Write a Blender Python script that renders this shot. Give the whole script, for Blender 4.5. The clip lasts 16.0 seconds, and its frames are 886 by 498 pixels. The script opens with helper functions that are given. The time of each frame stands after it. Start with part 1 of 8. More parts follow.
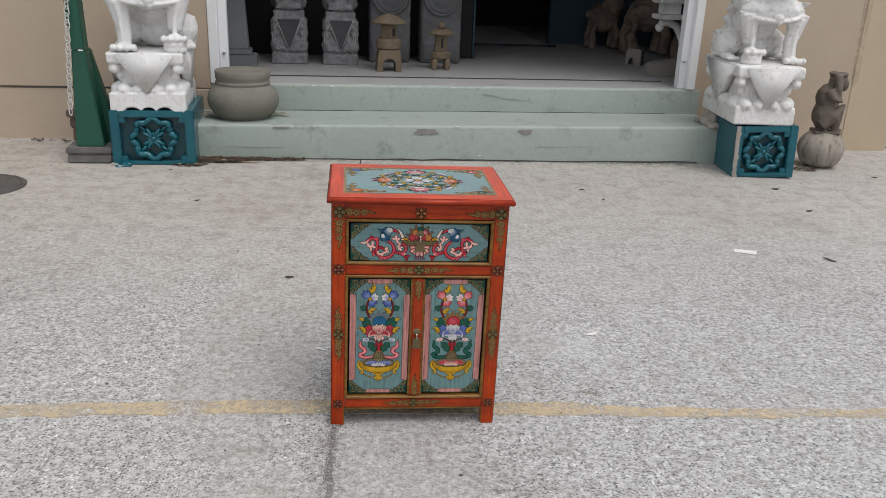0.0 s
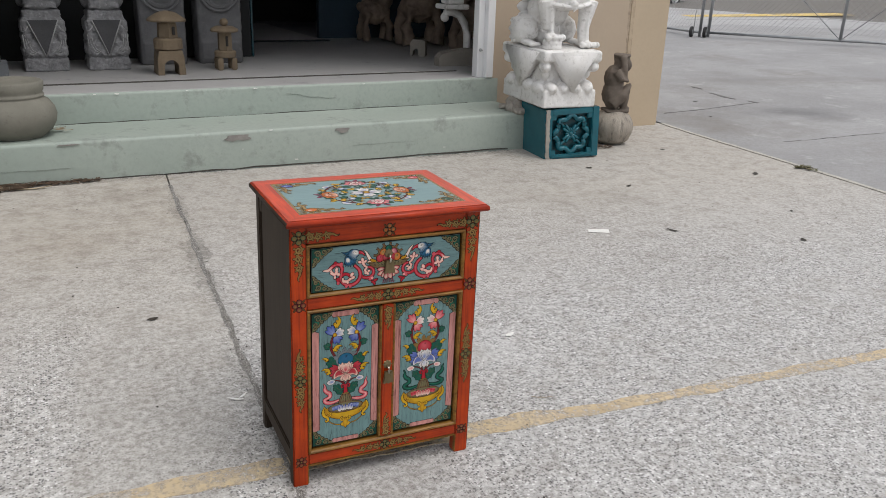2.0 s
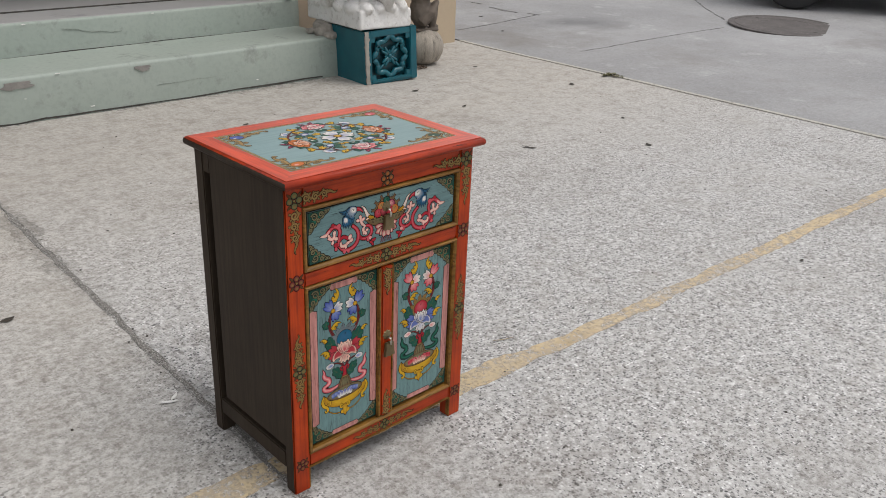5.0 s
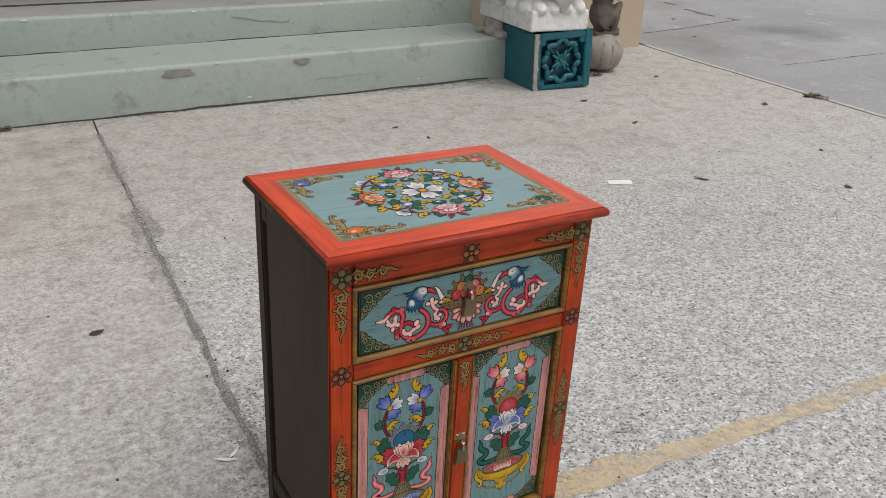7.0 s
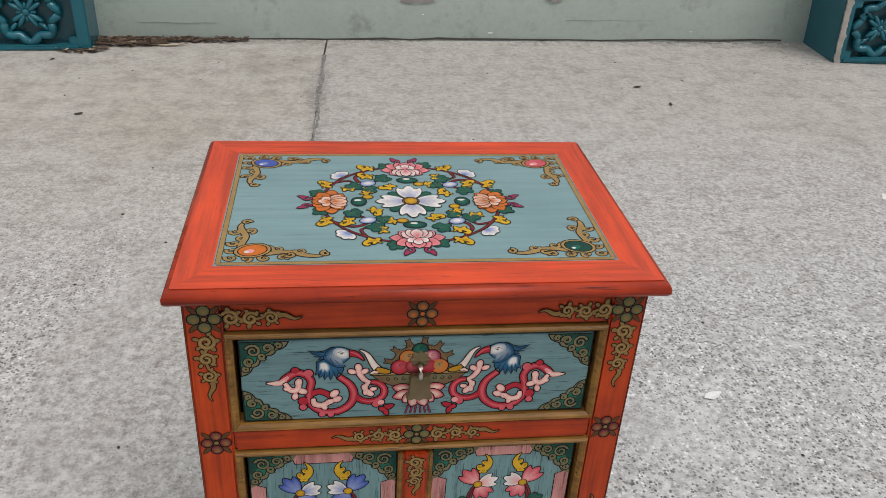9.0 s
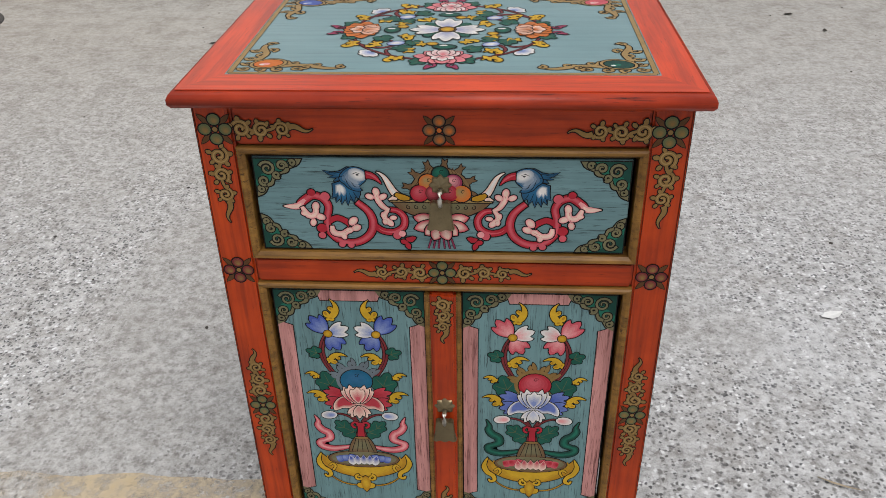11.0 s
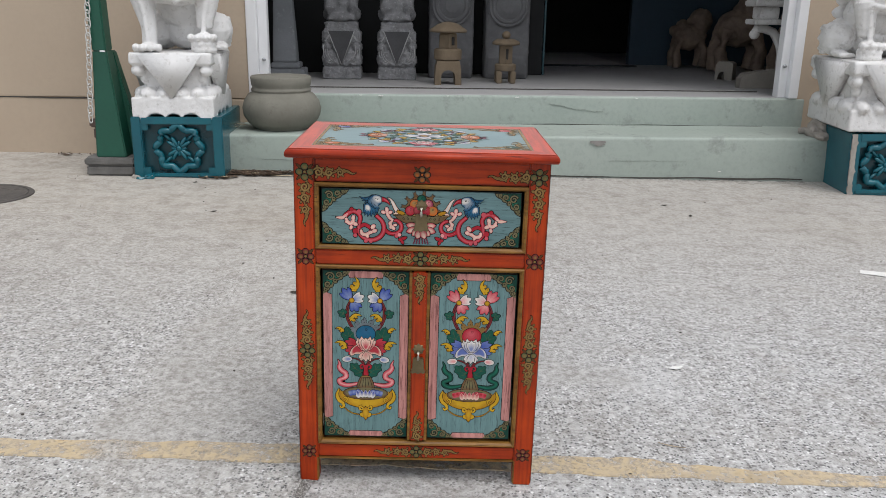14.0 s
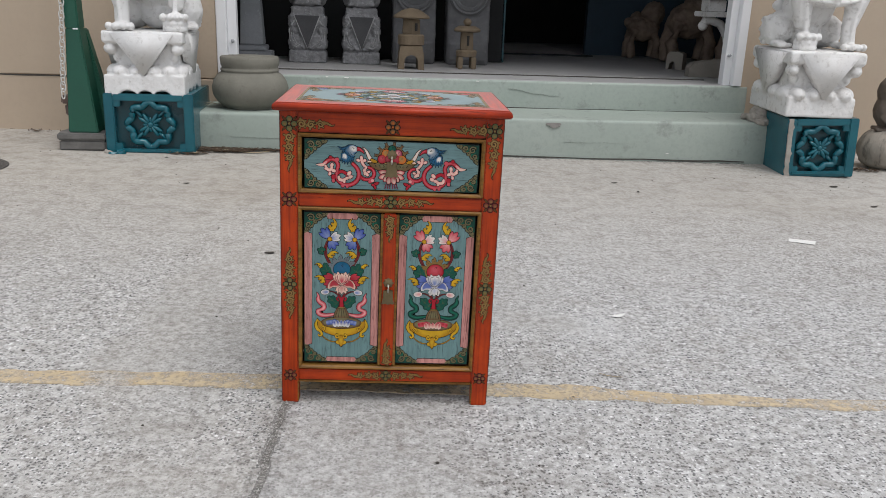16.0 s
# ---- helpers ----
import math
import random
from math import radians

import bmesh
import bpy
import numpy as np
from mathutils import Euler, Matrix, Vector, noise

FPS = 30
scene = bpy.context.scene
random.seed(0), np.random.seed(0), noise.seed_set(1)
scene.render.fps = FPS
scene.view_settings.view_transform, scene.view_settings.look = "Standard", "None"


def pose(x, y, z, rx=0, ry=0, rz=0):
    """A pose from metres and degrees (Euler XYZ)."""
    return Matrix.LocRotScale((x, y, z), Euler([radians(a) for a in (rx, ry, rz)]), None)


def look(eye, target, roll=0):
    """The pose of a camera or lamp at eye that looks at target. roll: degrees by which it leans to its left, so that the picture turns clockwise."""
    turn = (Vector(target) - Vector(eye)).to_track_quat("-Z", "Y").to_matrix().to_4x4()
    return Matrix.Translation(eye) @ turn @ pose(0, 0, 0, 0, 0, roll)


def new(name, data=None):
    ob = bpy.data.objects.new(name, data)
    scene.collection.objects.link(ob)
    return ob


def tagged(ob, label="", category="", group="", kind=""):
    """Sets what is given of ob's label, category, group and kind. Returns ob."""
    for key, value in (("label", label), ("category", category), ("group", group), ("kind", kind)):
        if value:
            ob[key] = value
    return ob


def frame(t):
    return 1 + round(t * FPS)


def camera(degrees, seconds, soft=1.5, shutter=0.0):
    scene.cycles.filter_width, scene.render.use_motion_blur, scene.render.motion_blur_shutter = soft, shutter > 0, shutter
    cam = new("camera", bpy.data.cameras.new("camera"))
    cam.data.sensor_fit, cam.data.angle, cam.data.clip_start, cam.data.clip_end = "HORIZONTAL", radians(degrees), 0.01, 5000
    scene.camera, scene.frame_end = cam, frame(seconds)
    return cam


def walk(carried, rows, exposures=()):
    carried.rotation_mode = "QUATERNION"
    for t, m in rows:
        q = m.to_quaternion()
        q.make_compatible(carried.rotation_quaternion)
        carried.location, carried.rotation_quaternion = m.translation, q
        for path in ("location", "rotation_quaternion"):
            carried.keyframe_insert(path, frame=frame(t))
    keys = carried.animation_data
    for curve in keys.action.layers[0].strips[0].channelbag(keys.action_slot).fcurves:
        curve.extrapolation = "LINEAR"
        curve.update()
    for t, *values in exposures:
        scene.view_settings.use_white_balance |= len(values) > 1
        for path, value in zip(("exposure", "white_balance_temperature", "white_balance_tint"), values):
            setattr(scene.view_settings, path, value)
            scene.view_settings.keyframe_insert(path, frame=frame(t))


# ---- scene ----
cam = camera(56.6, 16.0, soft=0.72)
PATH = [
    (0, (-0.183, 0.179, 1.238), (0.015, 1.801, 0.654), 3.0),
    (0.5, (-0.344, 0.217, 1.236), (-0.042, 1.818, 0.637), 2.4),
    (1, (-0.470, 0.326, 1.213), (-0.013, 1.896, 0.627), 2.3),
    (1.5, (-0.563, 0.453, 1.194), (0.008, 1.990, 0.623), 2.6),
    (2, (-0.648, 0.556, 1.176), (0.067, 2.033, 0.609), 2.6),
    (2.5, (-0.769, 0.655, 1.138), (0.137, 2.023, 0.571), 2.0),
    (3, (-0.872, 0.793, 1.119), (0.097, 2.110, 0.536), 2.3),
    (3.5, (-0.930, 0.887, 1.092), (0.070, 2.171, 0.486), 2.3),
    (3.7, (-0.962, 0.912, 1.088), (0.053, 2.175, 0.464), 2.3),
    (5.8, (-0.863, 1.115, 1.113), (0.275, 2.228, 0.418), 2.5),
    (6, (-0.825, 1.130, 1.113), (0.290, 2.266, 0.421), 2.5),
    (6.5, (-0.729, 1.215, 1.114), (0.262, 2.456, 0.412), 2.4),
    (7, (-0.604, 1.254, 1.123), (0.214, 2.605, 0.400), 3.1),
    (7.5, (-0.424, 1.278, 1.127), (0.222, 2.699, 0.368), 3.8),
    (8, (-0.288, 1.344, 1.099), (0.190, 2.810, 0.301), 4.8),
    (8.2, (-0.235, 1.387, 1.088), (0.199, 2.860, 0.279), 5.0),
    (10.3, (0.012, 1.578, 1.028), (-0.056, 3.046, 0.103), -0.7),
    (10.5, (0.019, 1.550, 1.000), (-0.062, 3.017, 0.075), -0.8),
    (11, (0.049, 1.484, 0.921), (-0.053, 2.952, -0.001), -1.2),
    (11.5, (0.065, 1.408, 0.907), (-0.049, 2.884, 0.002), -0.8),
    (12, (0.044, 1.285, 0.887), (-0.099, 2.811, 0.071), 0.6),
    (12.5, (0.012, 1.119, 0.903), (-0.107, 2.711, 0.220), 1.4),
    (13, (0.019, 0.982, 0.908), (-0.048, 2.621, 0.341), 1.3),
    (13.5, (0.021, 0.856, 0.904), (-0.003, 2.515, 0.395), 1.6),
    (14, (0.019, 0.745, 0.901), (0.044, 2.410, 0.411), 1.7),
    (14.5, (0.001, 0.608, 0.898), (0.069, 2.273, 0.415), 1.6),
    (15, (0.002, 0.548, 0.884), (0.082, 2.213, 0.398), 1.5),
    (15.5, (-0.003, 0.523, 0.866), (0.079, 2.186, 0.375), 1.5),
    (16, (0.004, 0.512, 0.865), (0.113, 2.171, 0.364), 2.8),
]
walk(cam, [(t, look(eye, target, roll)) for t, eye, target, roll in PATH],
     [(0, -0.03, 6430, 10), (1.5, 0.02, 6500, 10), (3, -0.02, 6560, 10), (6, -0.03, 6600, 10), (8, -0.03, 6520, 10), (10.5, 0.01, 6410, 10), (12.5, 0.04, 6330, 10), (13, 0.12, 6340, 10),
      (13.5, 0.13, 6330, 10), (14, 0.11, 6330, 10), (14.5, 0.07, 6340, 10), (15.2, 0.03, 6350, 10), (16, 0.01, 6360, 10)])

# ---- world and light: a bright overcast sky ----
world = bpy.data.worlds.new("overcast_sky")
scene.world = world
world.use_nodes = True
wn, wl = world.node_tree.nodes, world.node_tree.links
wn.clear()
sky = wn.new("ShaderNodeTexSky")
sky.sky_type, sky.sun_disc = "NISHITA", False
sky.sun_elevation, sky.sun_rotation = radians(66), radians(147)
sky.air_density, sky.dust_density, sky.ozone_density = 1.0, 4.0, 1.0
soften = wn.new("ShaderNodeMixRGB")
soften.inputs[0].default_value = 0.72
soften.inputs[2].default_value = (8.6, 8.7, 8.9, 1)
back = wn.new("ShaderNodeBackground")
back.inputs[1].default_value = 0.117
wout = wn.new("ShaderNodeOutputWorld")
wl.new(sky.outputs[0], soften.inputs[1])
wl.new(soften.outputs[0], back.inputs[0])
wl.new(back.outputs[0], wout.inputs[0])
sun = new("sun", bpy.data.lights.new("sun", "SUN"))
sun.data.energy, sun.data.angle, sun.data.color = 1.55, radians(38), (1.0, 0.98, 0.96)
sun.matrix_world = look((1.6, -2.5, 6.6), (0, 0, 0))


# ---- materials ----
def nodes_of(name, rough, metal=0.0):
    m = bpy.data.materials.new(name)
    m.use_nodes = True
    nt = m.node_tree
    b = nt.nodes["Principled BSDF"]
    b.inputs["Roughness"].default_value = rough
    b.inputs["Metallic"].default_value = metal
    return m, nt, b


def noise_node(nt, coord, scale, detail=4.0, rough=0.55, stretch=None):
    n = nt.nodes.new("ShaderNodeTexNoise")
    n.inputs["Scale"].default_value = scale
    n.inputs["Detail"].default_value = detail
    n.inputs["Roughness"].default_value = rough
    if stretch:
        mp = nt.nodes.new("ShaderNodeMapping")
        mp.inputs["Scale"].default_value = stretch
        nt.links.new(coord, mp.inputs[0])
        nt.links.new(mp.outputs[0], n.inputs["Vector"])
    else:
        nt.links.new(coord, n.inputs["Vector"])
    return n.outputs["Fac"]


def ramp(nt, fac, a, b, ca=(0, 0, 0, 1), cb=(1, 1, 1, 1)):
    r = nt.nodes.new("ShaderNodeValToRGB")
    r.color_ramp.elements[0].position, r.color_ramp.elements[1].position = a, b
    r.color_ramp.elements[0].color, r.color_ramp.elements[1].color = ca, cb
    nt.links.new(fac, r.inputs[0])
    return r.outputs[0]


def mix(nt, fac, a, b, mode="MIX"):
    m = nt.nodes.new("ShaderNodeMixRGB")
    m.blend_type = mode
    for i, v in enumerate((fac, a, b)):
        if isinstance(v, (int, float)):
            m.inputs[i].default_value = v
        elif isinstance(v, tuple):
            m.inputs[i].default_value = (*v[:3], 1)
        else:
            nt.links.new(v, m.inputs[i])
    return m.outputs[0]


def coords(nt, kind="Object"):
    return nt.nodes.new("ShaderNodeTexCoord").outputs[kind]


def bump(nt, b, height, strength, dist=0.002):
    n = nt.nodes.new("ShaderNodeBump")
    n.inputs["Strength"].default_value, n.inputs["Distance"].default_value = strength, dist
    nt.links.new(height, n.inputs["Height"])
    nt.links.new(n.outputs[0], b.inputs["Normal"])


def surface(name, base, other, rough=0.6, metal=0.0, big=3.0, fine=60.0, worn=None, wear=(0.62, 0.72), relief=0.3, dist=0.002, grain=0.12, stretch=None):
    """A plain real surface: two tones at a large scale, grain at a fine one, worn patches, relief."""
    m, nt, b = nodes_of(name, rough, metal)
    co = coords(nt)
    large = noise_node(nt, co, big, 5, 0.6, stretch)
    small = noise_node(nt, co, fine, 4, 0.65, stretch)
    col = mix(nt, ramp(nt, large, 0.35, 0.65), base, other)
    dark = tuple(c * (1 - 2.2 * grain) for c in base[:3])
    col = mix(nt, ramp(nt, small, 0.45, 0.68), col, mix(nt, 0.45, col, dark))
    if worn:
        spots = noise_node(nt, co, big * 4.3, 8, 0.7, stretch)
        col = mix(nt, ramp(nt, spots, *wear), col, worn)
    nt.links.new(col, b.inputs["Base Color"])
    r = nt.nodes.new("ShaderNodeMapRange")
    r.inputs["To Min"].default_value, r.inputs["To Max"].default_value = max(0.04, rough - 0.12), min(1, rough + 0.12)
    nt.links.new(large, r.inputs[0])
    nt.links.new(r.outputs[0], b.inputs["Roughness"])
    bump(nt, b, small, relief, dist)
    return m


def math_node(nt, op, a, b=None, clamp=False):
    n = nt.nodes.new("ShaderNodeMath")
    n.operation, n.use_clamp = op, clamp
    for i, v in enumerate((a, b)):
        if v is None:
            continue
        if isinstance(v, (int, float)):
            n.inputs[i].default_value = v
        else:
            nt.links.new(v, n.inputs[i])
    return n.outputs[0]


def grains(nt, co, scale, share, size=(0.30, 0.52)):
    """Separate rounded grains: how much of one lies at a point, and its own random tone."""
    wob = nt.nodes.new("ShaderNodeMixRGB")
    wob.blend_type = "ADD"
    wob.inputs[0].default_value = 1.1 / scale
    n = nt.nodes.new("ShaderNodeTexNoise")
    n.inputs["Scale"].default_value, n.inputs["Detail"].default_value = scale * 1.3, 3.0
    nt.links.new(co, n.inputs["Vector"])
    nt.links.new(co, wob.inputs[1])
    nt.links.new(n.outputs["Color"], wob.inputs[2])
    v = nt.nodes.new("ShaderNodeTexVoronoi")
    v.inputs["Scale"].default_value = scale
    nt.links.new(wob.outputs[0], v.inputs["Vector"])
    sep = nt.nodes.new("ShaderNodeSeparateColor")
    nt.links.new(v.outputs["Color"], sep.inputs[0])
    body = ramp(nt, v.outputs["Distance"], size[0], size[1], (1, 1, 1, 1), (0, 0, 0, 1))
    pick = ramp(nt, sep.outputs[0], 1 - share - 0.04, 1 - share + 0.04)
    return math_node(nt, "MULTIPLY", body, pick), sep.outputs[1], v.outputs["Distance"]


def patch_mask(nt, co, x, y, rx, ry, ang=0.0, rag=0.5, scale=3.0, hard=(0.35, 0.0)):
    """A ragged patch of its own shape lying somewhere on the ground."""
    mp = nt.nodes.new("ShaderNodeMapping")
    mp.vector_type = "TEXTURE"
    mp.inputs["Location"].default_value = (x, y, 0)
    mp.inputs["Rotation"].default_value = (0, 0, radians(ang))
    mp.inputs["Scale"].default_value = (rx, ry, 50)
    nt.links.new(co, mp.inputs[0])
    ln = nt.nodes.new("ShaderNodeVectorMath")
    ln.operation = "LENGTH"
    nt.links.new(mp.outputs[0], ln.inputs[0])
    edge = noise_node(nt, co, scale, 6, 0.62)
    d = math_node(nt, "ADD", ln.outputs["Value"], math_node(nt, "MULTIPLY", math_node(nt, "SUBTRACT", edge, 0.5), 4 * rag))
    return ramp(nt, d, 1.0 - hard[0], 1.0 + hard[1] + 0.02, (1, 1, 1, 1), (0, 0, 0, 1))


def concrete_ground(name, light, dark, pebble, speckle, edge_y, warm, dust=0.0, skins=(), pale=(), tex=1.0):
    """Weathered concrete: exposed aggregate where tyres have worn it, cement skin left in patches, dusty by the steps."""
    m, nt, b = nodes_of(name, 0.88)
    co = coords(nt)
    sep = nt.nodes.new("ShaderNodeSeparateXYZ")
    nt.links.new(co, sep.inputs[0])
    large = noise_node(nt, co, 0.9, 5, 0.6)
    mid = noise_node(nt, co, 6.0, 7, 0.68)
    fine = noise_node(nt, co, 46.0, 8, 0.78)
    sand = noise_node(nt, co, 420.0, 3, 0.6)
    cement = mix(nt, ramp(nt, large, 0.36, 0.64), light, dark)
    cement = mix(nt, ramp(nt, mid, 0.46, 0.70), cement, mix(nt, 0.45, cement, warm))
    cement = mix(nt, ramp(nt, fine, 0.40, 0.66), mix(nt, 0.46 * tex, cement, pebble), mix(nt, 0.54 * tex, cement, (0.10, 0.085, 0.068)))
    # bare aggregate: pale matrix, dark and pale stones, small pits
    bare = mix(nt, ramp(nt, fine, 0.38, 0.64), mix(nt, 0.72, cement, pebble), mix(nt, 0.30, cement, (0.10, 0.10, 0.105)))
    k1, t1, d1 = grains(nt, co, 84.0, 0.29, (0.22, 0.46))
    k2, t2, d2 = grains(nt, co, 150.0, 0.36)
    k3, t3, d3 = grains(nt, co, 120.0, 0.30)
    k4, t4, d4 = grains(nt, co, 62.0, 0.07, (0.16, 0.30))
    stone = lambda tone, lo, hi: ramp(nt, tone, 0.0, 1.0, (*lo, 1), (*hi, 1))
    bare = mix(nt, math_node(nt, "MULTIPLY", k3, 0.86), bare, stone(t3, (0.56, 0.56, 0.555), (0.86, 0.855, 0.845)))
    bare = mix(nt, math_node(nt, "MULTIPLY", k2, 0.92), bare, stone(t2, (0.030, 0.030, 0.033), (0.15, 0.145, 0.14)))
    bare = mix(nt, math_node(nt, "MULTIPLY", k1, 0.86), bare, stone(t1, (0.035, 0.035, 0.038), (0.24, 0.225, 0.21)))
    bare = mix(nt, math_node(nt, "MULTIPLY", k4, 0.75), bare, stone(t4, (0.12, 0.10, 0.09), (0.55, 0.54, 0.53)))
    # where the aggregate is bare: worn more and more away from the steps
    worn = math_node(nt, "ADD", math_node(nt, "MULTIPLY", math_node(nt, "SUBTRACT", large, 0.5), -3.4), sep.outputs[1])
    worn = math_node(nt, "ADD", worn, math_node(nt, "MULTIPLY", math_node(nt, "SUBTRACT", mid, 0.5), -1.6))
    zone = nt.nodes.new("ShaderNodeMapRange")
    zone.inputs["From Min"].default_value, zone.inputs["From Max"].default_value = edge_y + 1.0, edge_y - 0.9
    nt.links.new(worn, zone.inputs[0])
    amount = math_node(nt, "ADD", math_node(nt, "MULTIPLY", zone.outputs[0], speckle), 0.28 * tex, True)
    skin = ramp(nt, noise_node(nt, co, 2.1, 7, 0.66), 0.54, 0.66)
    amount = math_node(nt, "MULTIPLY", amount, math_node(nt, "SUBTRACT", 1.0, math_node(nt, "MULTIPLY", skin, 0.60)))
    for args, keep in skins:
        amount = math_node(nt, "MULTIPLY", amount, math_node(nt, "SUBTRACT", 1.0, math_node(nt, "MULTIPLY", patch_mask(nt, co, *args), keep)))
    col = mix(nt, amount, cement, bare)
    # small dark pits everywhere in the skin
    pit, tp, dp = grains(nt, co, 95.0, 0.13, (0.12, 0.28))
    col = mix(nt, math_node(nt, "MULTIPLY", pit, 0.62 * tex), col, (0.085, 0.075, 0.065))
    for args, colour, strength in pale:
        col = mix(nt, math_node(nt, "MULTIPLY", patch_mask(nt, co, *args), strength), col, colour)
    # stains and pale scuffs with shapes of their own
    stain = noise_node(nt, co, 0.75, 6, 0.62)
    col = mix(nt, ramp(nt, stain, 0.54, 0.72), col, mix(nt, 0.38, col, (0.13, 0.112, 0.09)))
    grime = noise_node(nt, co, 11.0, 8, 0.74)
    col = mix(nt, ramp(nt, grime, 0.50, 0.70), col, mix(nt, 0.42 * tex, col, (0.17, 0.145, 0.115)))
    scuff = noise_node(nt, co, 2.6, 8, 0.74)
    col = mix(nt, ramp(nt, scuff, 0.58, 0.72), col, mix(nt, 0.34, col, (0.64, 0.64, 0.64)))
    # tracked-in dust makes it browner towards the steps
    shore = nt.nodes.new("ShaderNodeMapRange")
    shore.inputs["From Min"].default_value, shore.inputs["From Max"].default_value = 2.9, 4.4
    shore.inputs["To Max"].default_value = dust
    nt.links.new(sep.outputs[1], shore.inputs[0])
    col = mix(nt, shore.outputs[0], col, mix(nt, ramp(nt, grime, 0.40, 0.62), (0.485, 0.445, 0.380), (0.305, 0.268, 0.218)))
    col = mix(nt, ramp(nt, sand, 0.35, 0.70), col, mix(nt, 0.16 * tex, col, (0.08, 0.075, 0.07)))
    nt.links.new(col, b.inputs["Base Color"])
    h = mix(nt, amount, fine, mix(nt, 0.5, d1, d2))
    bump(nt, b, h, 0.6, 0.005)
    return m


def road_paint(name, colour, under, cover=0.80, worn=(0.60, 0.92), gone=()):
    m, nt, b = nodes_of(name, 0.8)
    co = coords(nt)
    n1 = noise_node(nt, co, 26, 8, 0.75)
    n2 = noise_node(nt, co, 2.2, 4, 0.6)
    s = nt.nodes.new("ShaderNodeMath")
    s.operation = "MULTIPLY_ADD"
    nt.links.new(n2, s.inputs[0])
    s.inputs[1].default_value = 0.55
    nt.links.new(n1, s.inputs[2])
    col = mix(nt, ramp(nt, s.outputs[0], 0.58, 0.84), colour, under)
    grit = nt.nodes.new("ShaderNodeTexVoronoi")
    grit.inputs["Scale"].default_value = 150
    nt.links.new(co, grit.inputs["Vector"])
    sc = nt.nodes.new("ShaderNodeSeparateColor")
    nt.links.new(grit.outputs["Color"], sc.inputs[0])
    col = mix(nt, ramp(nt, sc.outputs[0], 0.72, 0.98), col, mix(nt, 0.6, col, under))
    nt.links.new(col, b.inputs["Base Color"])
    # thin paint: the concrete shows through wherever it has worn away
    keep = nt.nodes.new("ShaderNodeMath")
    keep.operation = "MULTIPLY"
    left = ramp(nt, s.outputs[0], worn[0], worn[1], (1, 1, 1, 1), (0, 0, 0, 1))
    grip = ramp(nt, sc.outputs[1], 0.70, 0.98, (cover, cover, cover, 1), (cover * 0.55, cover * 0.55, cover * 0.55, 1))
    nt.links.new(left, keep.inputs[0])
    nt.links.new(grip, keep.inputs[1])
    alpha = keep.outputs[0]
    for args, lost in gone:
        alpha = math_node(nt, "MULTIPLY", alpha, math_node(nt, "SUBTRACT", 1.0, math_node(nt, "MULTIPLY", patch_mask(nt, co, *args), lost)))
    nt.links.new(alpha, b.inputs["Alpha"])
    bump(nt, b, n1, 0.3, 0.003)
    return m


def lacquer(name, base, other, scratch, rough=0.38, along="z", wear=(0.62, 0.72), coat=0.35, spec=0.22, nick=0.64, streaks=0.46, grazing_sheen=0.0):
    """Painted and rubbed wood: brush streaks along the grain, scratches that show the dark ground."""
    m, nt, b = nodes_of(name, rough)
    co = coords(nt)
    st = {"x": (3, 60, 60), "y": (60, 3, 60), "z": (60, 60, 3)}[along]
    streak = noise_node(nt, co, 2.2, 6, 0.6, st)
    blot = noise_node(nt, co, 11, 5, 0.6)
    fine = noise_node(nt, co, 4.5, 8, 0.7, st)
    col = mix(nt, ramp(nt, blot, 0.36, 0.66), base, other)
    col = mix(nt, ramp(nt, streak, 0.42, 0.62), col, mix(nt, streaks, col, scratch))
    col = mix(nt, ramp(nt, fine, *wear), col, scratch)
    st2 = {"x": (6, 100, 100), "y": (100, 6, 100), "z": (100, 100, 6)}[along]
    nicks = noise_node(nt, co, 7.0, 4, 0.6, st2)
    col = mix(nt, ramp(nt, nicks, nick, nick + 0.07), col, mix(nt, 0.75, col, scratch))
    nt.links.new(col, b.inputs["Base Color"])
    b.inputs["Specular IOR Level"].default_value = spec
    b.inputs["Coat Weight"].default_value = coat * 0.25
    b.inputs["Coat Roughness"].default_value = 0.22
    # sheen pales the surface at grazing angles, in place of reflected sky
    b.inputs["Sheen Weight"].default_value, b.inputs["Sheen Roughness"].default_value = grazing_sheen, 0.28
    bump(nt, b, streak, 0.12, 0.001)
    return m


CONC = concrete_ground("worn_concrete", (0.43, 0.422, 0.402), (0.335, 0.325, 0.305), (0.64, 0.632, 0.622), 0.90, 3.5, (0.33, 0.285, 0.235), 0.42,
                       skins=(((-0.02, 1.80, 0.24, 0.55, 0, 0.30, 4.0), 0.60), ((0.35, 2.95, 0.26, 0.36, 20, 0.45, 4.0), 0.45)),
                       pale=(((2.05, 4.25, 0.85, 0.28, 8, 0.55, 3.0, (0.8, 0.2)), (0.52, 0.50, 0.46), 0.30), ((0.62, 2.62, 0.16, 0.22, 0, 0.5, 5.0, (0.8, 0.2)), (0.60, 0.60, 0.60), 0.22)))
